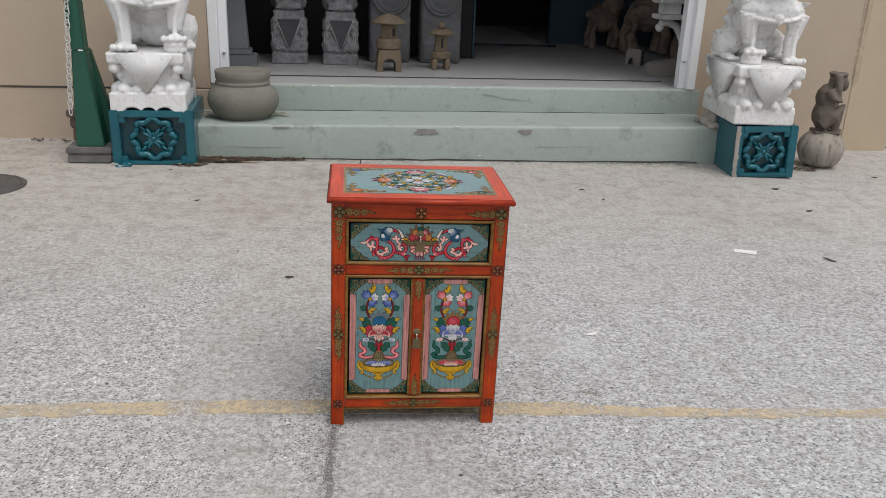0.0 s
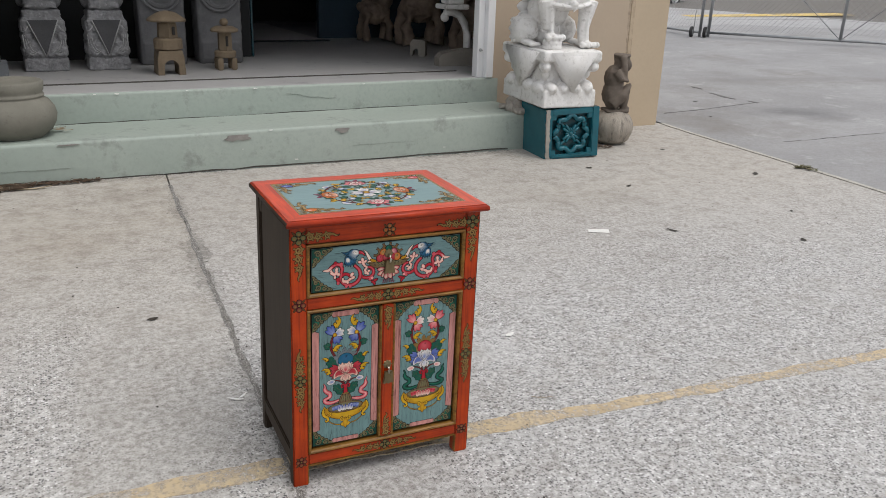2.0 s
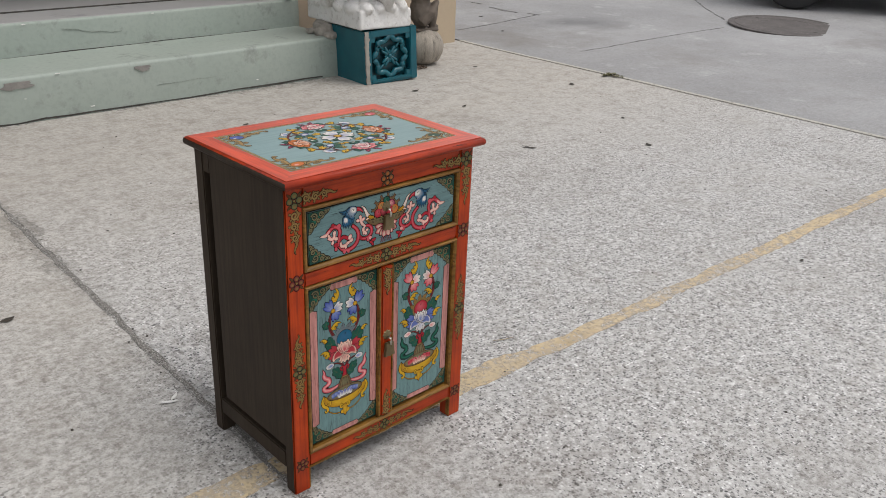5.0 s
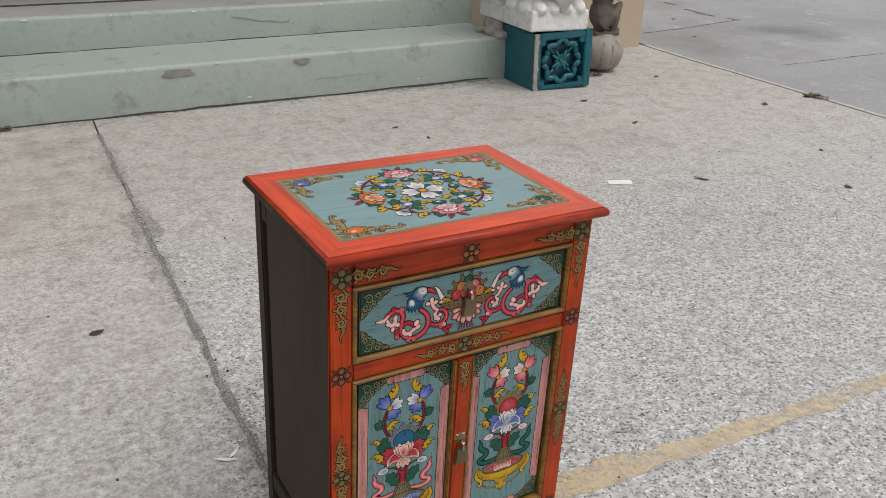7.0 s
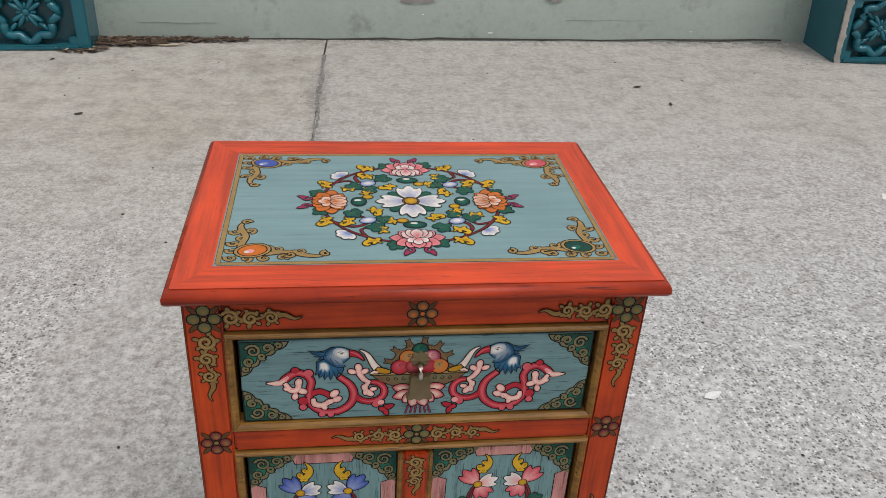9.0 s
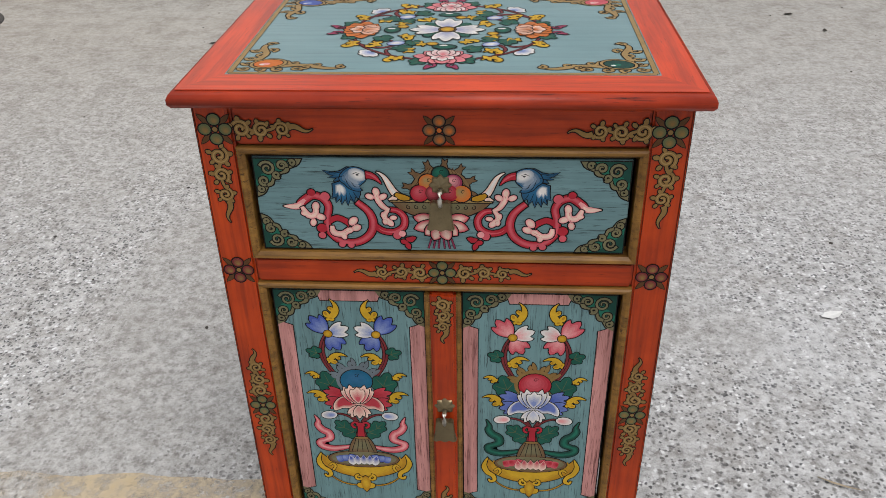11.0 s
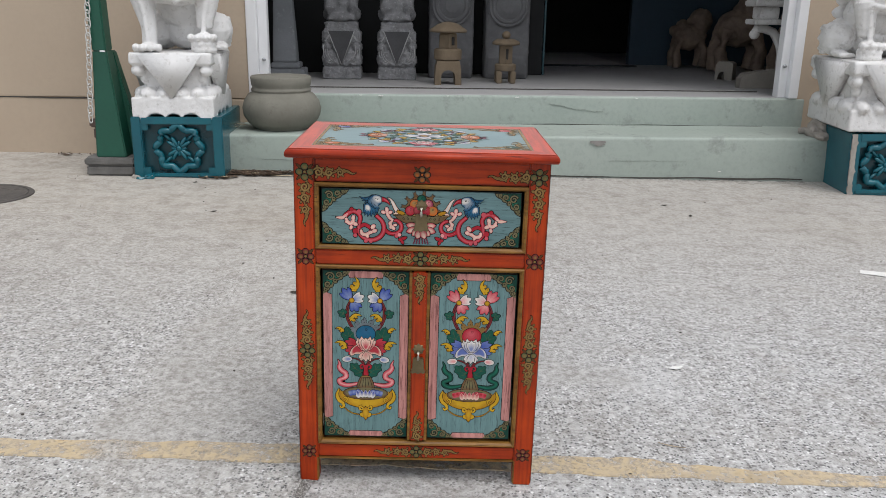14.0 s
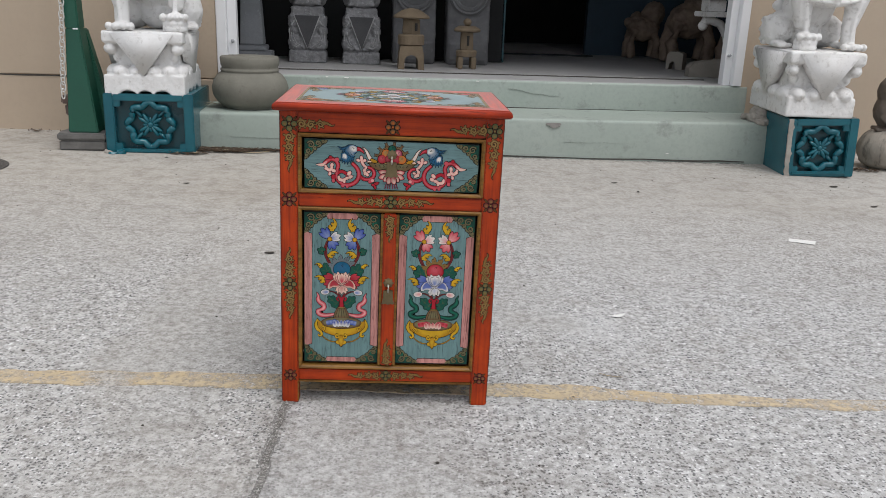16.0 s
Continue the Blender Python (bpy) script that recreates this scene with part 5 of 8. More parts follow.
def vase_panel(door, xc, blue):
    P = front(0.006)
    z0, z1, hw = 0.0985, 0.4335, 0.0785
    bloom = "blue" if blue else "rose"
    border = Motif(P)
    for s in (-1, 1):
        xa, xb = xc + s * hw, xc + s * (hw - 0.0155)
        border.add([(xa, z0 + 0.036), (xb, z0 + 0.041), (xb, z1 - 0.046), (xa, z1 - 0.040)], "pinkstrip", 0.6, 0.0010)
    border.add([(xc - 0.034, z1), (xc + 0.034, z1), (xc + 0.030, z1 - 0.0125), (xc - 0.030, z1 - 0.0125)], "pinkstrip", 0.6, 0.0010)
    border.add([(xc - 0.036, z0), (xc + 0.036, z0), (xc + 0.030, z0 + 0.0105), (xc - 0.030, z0 + 0.0105)], "pinkstrip", 0.6, 0.0010)
    border.put("pink_border", door, "rubbed pink border strips")
    for sx in (-1, 1):
        spandrel(Motif(P), xc + sx * hw, z1, 0.050, 0.045, -sx, -1).put("corner_ornament", door, "dark green corner with gold scrolls")
        spandrel(Motif(P), xc + sx * hw, z0, 0.049, 0.040, -sx, 1).put("corner_ornament", door, "dark green corner with gold scrolls")
    m = Motif(P)
    at = lambda sgn, dx, z: (xc + sgn * dx, z)
    turn = lambda sgn, a: a if sgn > 0 else 180 - a
    for s in (-1, 1):
        # a double stem that bears a blossom, yellow leaves above and below it, a dark leaf beside it
        for o in (0, 0.0032):
            m.add(stroke(bez(at(s, 0.030 - o, 0.374), at(s, 0.0435 - o, 0.352), at(s, 0.034 - o, 0.332), at(s, 0.020 - o, 0.313)), [0.0020, 0.0026, 0.0018]), "wine", 2, 0.0008)
        hook_leaf(m, *at(s, 0.0255, 0.3955), 0.0270, turn(s, 108), flip=s < 0)
        hook_leaf(m, *at(s, 0.0285, 0.3365), 0.0225, turn(s, 148), flip=s > 0)
        tri_flower(m, *at(s, 0.0260, 0.3770), s, bloom, "white")
        lobes_leaf(m, *at(s, 0.0405, 0.3500), 0.0118, turn(s, 20))
        # leaves round the lotus
        lobes_leaf(m, *at(s, 0.0300, 0.3040), 0.0205, turn(s, 72))
        hook_leaf(m, *at(s, 0.0420, 0.3145), 0.0150, turn(s, 28), flip=s < 0)
        hook_leaf(m, *at(s, 0.0360, 0.2800), 0.0240, turn(s, 36), flip=s < 0)
        # buds and lower leaves on their stems
        m.add(stroke(bez(at(s, 0.001, 0.244), at(s, 0.008, 0.258), at(s, 0.020, 0.263), at(s, 0.030, 0.2605)), [0.0026, 0.0022, 0.0014]), "wine", 2, 0.0008)
        m.add(stroke(bez(at(s, 0.001, 0.244), at(s, 0.003, 0.252), at(s, 0.007, 0.258), at(s, 0.012, 0.266)), [0.0028, 0.0022, 0.0016]), "wine", 2, 0.0008)
        bx, bz = at(s, 0.0350, 0.2590)
        m.shade(oval(bx, bz, 0.0092, 0.0058, -6 * s), "white", "sky" if blue else "pink", (bx - 0.004 * s, bz), 4, 0.0009, 4, 0.25)
        lobes_leaf(m, *at(s, 0.0085, 0.2330), 0.0175, turn(s, 30))
        lobes_leaf(m, *at(s, 0.0190, 0.2400), 0.0135, turn(s, 45))
        # a ribbon that leaves the neck, folds back and ends in a flame
        ink, pale = ("rose", "pink") if blue else ("deep", "green")
        rib = smooth([at(s, a, z) for a, z in ((0.0130, 0.2100), (0.0240, 0.2070), (0.0360, 0.2055), (0.0475, 0.2090), (0.0500, 0.2155), (0.0440, 0.2185), (0.0375, 0.2225), (0.0385, 0.2305), (0.0455, 0.2355), (0.0500, 0.2430), (0.0490, 0.2490), (0.0525, 0.2580))], 4)
        for w, f, lay in (((0.0040, 0.0075, 0.0095, 0.0090, 0.0075, 0.0095, 0.0100, 0.0090, 0.0060, 0.0006), 0.0, 3), ((0.0020, 0.0046, 0.0040, 0.0062, 0.0036, 0.0066, 0.0046, 0.0056, 0.0030, 0.0003), 0.5, 3.2), ((0.0006, 0.0026, 0.0014, 0.0036, 0.0012, 0.0038, 0.0016, 0.0030, 0.0010, 0.0002), 1.0, 3.4)):
            m.add(stroke(rib, list(w)), blend(ink, pale, f), lay, 0.0010 if f == 0 else 0)
    # jewel in its flames
    field = "gold" if not blue else blend("moss", "sky", 0.30)
    for k in range(11):
        a = 8 + 164 * k / 10
        px, pz = xc + 0.0205 * math.cos(radians(a)), 0.3125 + 0.0195 * math.sin(radians(a))
        m.add(petal(px, pz, 0.0125 if k % 2 else 0.0085, 0.0048, a + (16 if k % 2 else -16), 6), field, 1.2, 0.0007)
    m.add(oval(xc, 0.3120, 0.0228, 0.0215), field, 1.6, 0)
    m.shade(oval(xc, 0.3110, 0.0178, 0.0165, 0, 24), "teal" if blue else "red", "navy" if blue else "rose", (xc - 0.002, 0.3175), 3, 0.0010, 4, 0.2)
    m.add(stroke(curl(xc + 0.001, 0.3190, 0.0028, 0.0008, 20, 400, 12), 0.0006), "line", 4, 0)
    if blue:
        lotus(m, xc, 0.2790, "red", "rose", "cream", 5)
    else:
        lotus(m, xc, 0.2790, "blue", "sky", "white", 5)
    # knot, fluted neck, lotus foot and yellow stand
    for s in (-1, 1):
        m.add(stroke(curl(xc + s * 0.0056, 0.2450, 0.0050, 0.0020, -90, 330 * s, 14), 0.0028), "red", 5, 0.0008)
        m.add(stroke([(xc + s * 0.0016, 0.243), (xc + s * 0.0046, 0.2265)], [0.0024, 0.0034]), "wine", 4.5, 0.0008)
    m.add(prism_pts(xc, 0.2240, 0.0040, 0.2480, 0.0030), "red", 5, 0.0008)
    neck = bez((xc - 0.0165, 0.2010), (xc - 0.0150, 0.2110), (xc - 0.0120, 0.2190), (xc - 0.0080, 0.2240), 8)
    m.shade(neck + [(2 * xc - a, z) for a, z in reversed(neck)], "brown", "sage", (xc, 0.212), 5, 0.0010, 3, 0.4)
    for k in range(-2, 3):
        m.add(stroke([(xc + k * 0.0066, 0.2015), (xc + k * 0.0034, 0.2230)], 0.0008), "line", 6, 0)
    m.add(oval(xc, 0.2240, 0.0085, 0.0017), "gold", 6, 0.0007)
    # the yellow stand: a crescent with scrolled feet and a hanging leaf
    rim = bez((-0.0505, 0.1985), (-0.040, 0.172), (0.040, 0.172), (0.0505, 0.1985), 18)
    keel = bez((0.0545, 0.186), (0.042, 0.166), (0.024, 0.160), (0.0, 0.157), 10) + bez((0.0, 0.157), (-0.024, 0.160), (-0.042, 0.166), (-0.0545, 0.186), 10)[1:]
    m.shade([(xc + a, z) for a, z in rim + keel], "amber", "yellow", (xc, 0.170), 2, 0.0011, 3, 0.5)
    for s in (-1, 1):
        foot = smooth([at(s, a, z) for a, z in ((0.0505, 0.1975), (0.0545, 0.1850), (0.0510, 0.1740), (0.0440, 0.1680), (0.0420, 0.1610), (0.0465, 0.1580), (0.0490, 0.1620))], 5)
        m.add(stroke(foot, [0.0012, 0.0062, 0.0062, 0.0048, 0.0036, 0.0022]), "yellow", 2.6, 0.0010)
        m.add(stroke(smooth([at(s, a, z) for a, z in ((0.0385, 0.1690), (0.0350, 0.1760), (0.0385, 0.1800), (0.0425, 0.1765))], 5), [0.0022, 0.0030, 0.0018]), "yellow", 2.8, 0.0008)
        m.add(stroke(bez(at(s, 0.041, 0.159), at(s, 0.031, 0.147), at(s, 0.020, 0.1435), at(s, 0.008, 0.1445)), [0.0012, 0.0018, 0.0014]), "amber", 1.6, 0.0007)
        m.add(stroke(curl(xc + s * 0.0075, 0.1575, 0.0050, 0.0012, 90, -420 * s), [0.0034, 0.0028, 0.0014]), "yellow", 5, 0.0009)
        m.add(oval(xc + s * 0.0062, 0.1435, 0.0052, 0.0042, 30 * s), "yellow", 4.6, 0.0009)
    m.shade(petal(xc, 0.161, 0.0280, 0.0120, -90, 8, 0.9), "amber", "yellow", (xc, 0.148), 4.8, 0.0010, 3)
    # pale lotus ring on a dark dish
    m.add(oval(xc, 0.1895, 0.0425, 0.0135), "brown", 4.0, 0.0010)
    m.add(oval(xc, 0.1900, 0.0395, 0.0112), "sage", 4.2, 0.0007)
    for k in (-4, 4, -3, 3, -2, 2):
        px, pz = xc + k * 0.0082, 0.1985 - 0.00035 * k * k
        m.shade(petal(px, pz, 0.0125, 0.0125, -90 - 14 * k, 8, 1.3), "blue" if blue else "rose", "sky" if blue else "red", (px, pz - 0.003), 4.6, 0.0008, 3)
    for k in (-2, 2, -1, 1, 0):
        px, pz = xc + k * 0.0078, 0.1965 - 0.0004 * k * k
        m.shade(petal(px, pz, 0.0165, 0.0096, -90 - 5 * k, 8, 1.4), "white" if blue else "cream", "blue" if blue else "rose", (px, pz - 0.002), 5, 0.0007, 4)
    m.put("painted_vase", door, "lotus flowers in a yellow vase, painted in oils")


def prism_pts(xc, za, wa, zb, wb):
    return [(xc - wa, za), (xc + wa, za), (xc + wb, zb), (xc - wb, zb)]


vase_panel(DOORS[0], -0.0990, True)
vase_panel(DOORS[1], 0.0990, False)


def pink_floral(m, Q, path, lobes, width):
    """A curled pink bud: a hooked stem that ends in round lobes."""
    for dw, f, lay in ((0, 0, 4), (0.35, 0.5, 4.2), (0.62, 1, 4.4)):
        ink = blend("pink", "cream", f)
        m.add(Q(stroke(smooth(path, 5), [width * 0.6 * (1 - dw), width * (1 - dw), width * (1 - dw), width * 0.8 * (1 - dw)])), ink, lay, 0.0011 if f == 0 else 0)
        mx, mz = path[-2]
        for a, b, r in lobes:
            ang = math.degrees(math.atan2(b - mz, a - mx))
            m.add(Q(oval(a, b, r * 1.22 * (1 - 0.7 * dw), r * 0.86 * (1 - 0.7 * dw), ang, 12)), ink, lay, 0.0011 if f == 0 else 0)
            if f == 1:
                m.add(Q(stroke([(mx + (a - mx) * 0.25, mz + (b - mz) * 0.25), (mx + (a - mx) * 0.62 + 0.0006, mz + (b - mz) * 0.62)], [0.0003, 0.0007, 0.0003])), "rose", lay + 0.2, 0)


def drawer_painting():
    P = front(0.003)
    for sx in (-1, 1):
        spandrel(Motif(P), sx * 0.1765, 0.5855, 0.046, 0.040, -sx, -1).put("corner_ornament", DRAWER, "dark green corner with gold scrolls")
        spandrel(Motif(P), sx * 0.1765, 0.4875, 0.046, 0.038, -sx, 1).put("corner_ornament", DRAWER, "dark green corner with gold scrolls")
    for s in (-1, 1):
        m = Motif(P)
        Q = lambda pts: [(s * a, b) for a, b in pts]
        # the crimson scroll hangs from the plume, loops twice and ends in a pale tip
        stem = smooth([(0.081, 0.5405), (0.0700, 0.5295), (0.0665, 0.5160), (0.0715, 0.5030), (0.0845, 0.4950), (0.1000, 0.4965), (0.1105, 0.5075), (0.1115, 0.5215), (0.1090, 0.5350), (0.1140, 0.5440), (0.1235, 0.5470), (0.1330, 0.5410), (0.1395, 0.5350), (0.1530, 0.5350)], 5)
        for dw, f, lay in ((0, 0, 3), (0.45, 0.6, 3.3), (0.75, 1.0, 3.5)):
            m.add(Q(stroke(stem, [w * (1 - dw) for w in (0.0060, 0.0075, 0.0078, 0.0078, 0.0072, 0.0068, 0.0072, 0.0078, 0.0080, 0.0008)])), blend("red", "rose", f), lay, 0.0012 if f == 0 else 0)
        m.add(Q(stroke(stem[-12:], [0.0030, 0.0062, 0.0066, 0.0006])), "pink", 3.7, 0)
        m.add(Q(stroke(stem[-9:], [0.0010, 0.0036, 0.0034, 0.0004])), "cream", 3.8, 0)
        side = smooth([(0.0655, 0.5150), (0.0572, 0.5085), (0.0458, 0.5075), (0.0370, 0.5135), (0.0358, 0.5235), (0.0420, 0.5310), (0.0515, 0.5325)], 5)
        m.add(Q(stroke(side, [0.0060, 0.0066, 0.0070, 0.0066, 0.0060, 0.0050])), "red", 2.9)
        m.add(Q(stroke(side[3:], [0.0006, 0.0028, 0.0026, 0.0008])), "rose", 3.3, 0)
        loop = smooth([(0.1105, 0.5180), (0.1020, 0.5225), (0.0935, 0.5190), (0.0895, 0.5150)], 5)
        m.add(Q(stroke(loop, [0.0055, 0.0060, 0.0060, 0.0050])), "red", 2.9)
        pink_floral(m, Q, [(0.1075, 0.5135), (0.1060, 0.5060), (0.0975, 0.5045), (0.0905, 0.5100)], ((0.0862, 0.5190, 0.0046), (0.0835, 0.5115, 0.0042), (0.0905, 0.5085, 0.0036), (0.0965, 0.5020, 0.0034)), 0.0066)
        pink_floral(m, Q, [(0.1350, 0.5345), (0.1300, 0.5255), (0.1235, 0.5255), (0.1215, 0.5320)], ((0.1215, 0.5350, 0.0042), (0.1180, 0.5235, 0.0042), (0.1255, 0.5170, 0.0036), (0.1330, 0.5270, 0.0032)), 0.0066)
        pink_floral(m, Q, [(0.0510, 0.5320), (0.0545, 0.5275), (0.0545, 0.5225), (0.0505, 0.5200)], ((0.0555, 0.5255, 0.0036), (0.0500, 0.5178, 0.0038), (0.0465, 0.5235, 0.0030), (0.0545, 0.5195, 0.0032)), 0.0050)
        pink_floral(m, Q, [(0.0500, 0.5320), (0.0560, 0.5360), (0.0605, 0.5430), (0.0620, 0.5490)], ((0.0618, 0.5515, 0.0040), (0.0682, 0.5465, 0.0036), (0.0555, 0.5465, 0.0036)), 0.0056)
        for a, b, r, ink in ((0.1175, 0.5105, 0.0050, "red"), (0.1180, 0.5025, 0.0036, "rose"), (0.1115, 0.5460, 0.0046, "rose"), (0.1245, 0.5500, 0.0038, "red"), (0.0990, 0.4925, 0.0034, "rose"), (0.0900, 0.4915, 0.0032, "rose"), (0.0435, 0.5035, 0.0040, "rose"), (0.0385, 0.5055, 0.0034, "pink")):
            m.add(Q(oval(a, b, r)), ink, 2.8)
        for a, b, ang in ((0.0405, 0.4975, 200), (0.0330, 0.4985, 160), (0.0275, 0.4975, 20), (0.0345, 0.4955, 250)):
            m.add(Q(petal(a, b, 0.0085, 0.0052, ang, 7)), "red", 2.7)
        # bird-like plume: ruff and hackles, a head with a swept crest, a hooked red beak
        ink_blue = blend("navy", "teal", 0.30)
        ruff = [(0.1030, 0.5600), (0.0960, 0.5625), (0.0900, 0.5600), (0.0840, 0.5560), (0.0770, 0.5530), (0.0772, 0.5490), (0.0790, 0.5445), (0.0822, 0.5462), (0.0836, 0.5402), (0.0870, 0.5444), (0.0896, 0.5372), (0.0922, 0.5436), (0.0956, 0.5378), (0.0972, 0.5440), (0.1010, 0.5400), (0.1012, 0.5462), (0.1044, 0.5446), (0.1030, 0.5510)]
        m.shade(Q(ruff), blend("navy", "line", 0.30), ink_blue, (s * 0.090, 0.5520), 6, 0.0009, 3, 0.4)
        m.shade(Q(smooth([(0.1010, 0.5590), (0.0955, 0.5605), (0.0905, 0.5560), (0.0895, 0.5500), (0.0925, 0.5455), (0.0950, 0.5490), (0.0975, 0.5450), (0.0990, 0.5500), (0.1015, 0.5480), (0.1010, 0.5590)], 2)), ink_blue, "white", (s * 0.0965, 0.5560), 7.4, 0, 4, 0.45)
        for a, b in (((0.0880, 0.5520), (0.0838, 0.5412)), ((0.0905, 0.5500), (0.0896, 0.5385)), ((0.0950, 0.5480), (0.0955, 0.5390)), ((0.0985, 0.5490), (0.1008, 0.5408)), ((0.0835, 0.5515), (0.0795, 0.5452))):
            m.add(Q(stroke([a, ((a[0] + b[0]) / 2 + 0.0006, (a[1] + b[1]) / 2), b], [0.0002, 0.0008, 0.0002])), "line", 8.4, 0)
        crest = [(0.0800, 0.5772), (0.0880, 0.5778), (0.0950, 0.5735), (0.1020, 0.5722), (0.1110, 0.5742), (0.1055, 0.5700), (0.1010, 0.5688), (0.1062, 0.5668), (0.0985, 0.5662), (0.1015, 0.5630), (0.0950, 0.5640), (0.0900, 0.5640), (0.0850, 0.5690)]
        m.shade(Q(crest), blend("navy", "line", 0.40), ink_blue, (s * 0.0900, 0.5705), 9.2, 0.0009, 3, 0.4)
        head = smooth([(0.0705, 0.5738), (0.0765, 0.5770), (0.0840, 0.5778), (0.0905, 0.5745), (0.0950, 0.5690), (0.0955, 0.5640), (0.0910, 0.5600), (0.0870, 0.5555), (0.0810, 0.5530), (0.0752, 0.5536), (0.0782, 0.5572), (0.0745, 0.5605), (0.0705, 0.5655), (0.0705, 0.5738)], 3)
        m.shade(Q(head), blend("navy", "line", 0.15), blend(ink_blue, "white", 0.35), (s * 0.0800, 0.5670), 10, 0.0009, 3, 0.4)
        m.shade(Q(oval(0.0785, 0.5700, 0.0092, 0.0064, 22)), blend(ink_blue, "white", 0.45), "white", (s * 0.0765, 0.5700), 11.2, 0, 4, 0.45)
        for a, b in (((0.0930, 0.5725), (0.1065, 0.5722)), ((0.0910, 0.5690), (0.1020, 0.5672)), ((0.0890, 0.5620), (0.0840, 0.5540)), ((0.0850, 0.5625), (0.0800, 0.5560)), ((0.0900, 0.5660), (0.0880, 0.5600))):
            m.add(Q(stroke([a, ((a[0] + b[0]) / 2, (a[1] + b[1]) / 2 - 0.0008), b], [0.0003, 0.0008, 0.0002])), "line", 12.2, 0)
        m.add(Q(oval(0.0785, 0.5698, 0.0015, 0.0008)), "line", 12.4, 0)
        m.add(Q(stroke([(0.0835, 0.5705), (0.0795, 0.5722), (0.0755, 0.5708)], [0.0003, 0.0009, 0.0003])), "line", 12.4, 0)
        m.add(Q(smooth([(0.0705, 0.5738), (0.0650, 0.5725), (0.0595, 0.5680), (0.0560, 0.5605), (0.0610, 0.5640), (0.0660, 0.5660), (0.0705, 0.5662)], 3)), "red", 12.6, 0.0010)
        m.add(Q(stroke(bez((0.0700, 0.5712), (0.0650, 0.5705), (0.0610, 0.5675), (0.0580, 0.5630)), [0.0010, 0.0022, 0.0006])), "rose", 12.9, 0)
        # white horn beside the fruit
        for dw, f, lay in ((0, 0, 6), (0.5, 1, 6.2)):
            m.add(Q(stroke(bez((0.0600, 0.5730), (0.0490, 0.5690), (0.0500, 0.5540), (0.0400, 0.5470)), [w * (1 - dw) for w in (0.0008, 0.0044, 0.0062, 0.0080)])), blend("cream", "white", f), lay, 0.0011 if f == 0 else 0)
        m.add(Q(stroke(bez((0.0430, 0.5500), (0.0400, 0.5465), (0.0350, 0.5455), (0.0300, 0.5450), 6), [0.0030, 0.0060, 0.0060, 0.0030])), "amber", 7)
        m.add(Q(stroke([(0.0500, 0.5435), (0.0460, 0.5455), (0.0420, 0.5445)], [0.0010, 0.0036, 0.0020])), "cream", 6.5)
        m.put("painted_scroll", DRAWER, "crimson scroll with a blue plume")
    c = Motif(P)
    # flames, fruit, dish and lotus round the lock
    for k in range(13):
        a = 4 + 172 * k / 12
        c.add(petal(0.026 * math.cos(radians(a)), 0.552 + 0.024 * math.sin(radians(a)), 0.0125, 0.0036, a + (34 if k % 2 else -34), 6), "brown", 1.2, 0.0008)
    c.add(oval(0, 0.552, 0.0285, 0.0258), blend("brown", "ochre", 0.25), 1.5)
    for k in range(-5, 6):
        c.add(stroke([(k * 0.0022, 0.578), (k * 0.0052, 0.556)], 0.0007), "shade", 1.9, 0)
    dish = [(-0.0480, 0.5415), (0.0480, 0.5415), (0.0400, 0.5335), (0.0280, 0.5275), (0.0120, 0.5245), (-0.0120, 0.5245), (-0.0280, 0.5275), (-0.0400, 0.5335)]
    c.shade(dish, "brown", "sage", (0, 0.538), 3, 0.0012, 3, 0.5)
    for k in range(-4, 5):
        c.add(stroke(curl(k * 0.0078, 0.5355, 0.0026, 0.0008, 90, 360 if k < 0 else -360, 10), 0.0008), "line", 4, 0)
    c.add(stroke([(-0.0490, 0.5420), (-0.02, 0.5425), (0.02, 0.5425), (0.0490, 0.5420)], [0.0010, 0.0026, 0.0026, 0.0010]), "ochre", 4.4)
    for x, z, r, ink, hi in ((0, 0.5715, 0.0078, "deep", "green"), (-0.0120, 0.5625, 0.0085, "orange", "ochre"), (0.0120, 0.5625, 0.0085, "plum", "pink"), (-0.0200, 0.5505, 0.0088, "red", "rose"), (0.0200, 0.5505, 0.0088, "orange", "ochre"), (-0.006, 0.5510, 0.0088, "wine", "rose"), (0.008, 0.5510, 0.0088, "red", "rose")):
        c.shade(oval(x, z, r), ink, hi, (x - 0.002, z + 0.003), 5, 0.0011, 4, 0.15)
        c.add(stroke(curl(x + 0.001, z + 0.002, 0.0022, 0.0008, 30, 300, 9), 0.0006), "line", 6, 0)
    for i, a in enumerate((168, 12, 196, -16, 222, -42, 250, -70)):
        cx, cz = math.cos(radians(a)), math.sin(radians(a))
        c.shade(petal(0, 0.519, 0.0275 if a in (168, 12, 196, -16) else 0.0215, 0.0125, a, 9, 1.2), "rose", "cream", (0.018 * cx, 0.519 + 0.018 * cz), 5 + 0.6 * i, 0.0011, 4, 0.3)
    for s in (-1, 1):
        for k in range(3):
            c.add(stroke([(s * (0.002 + 0.004 * k), 0.500), (s * (0.003 + 0.005 * k), 0.4895)], 0.0013), "plum", 4, 0.0005)
    c.put("painted_fruit", DRAWER, "dish of jewel-like fruit over a pink lotus")


drawer_painting()


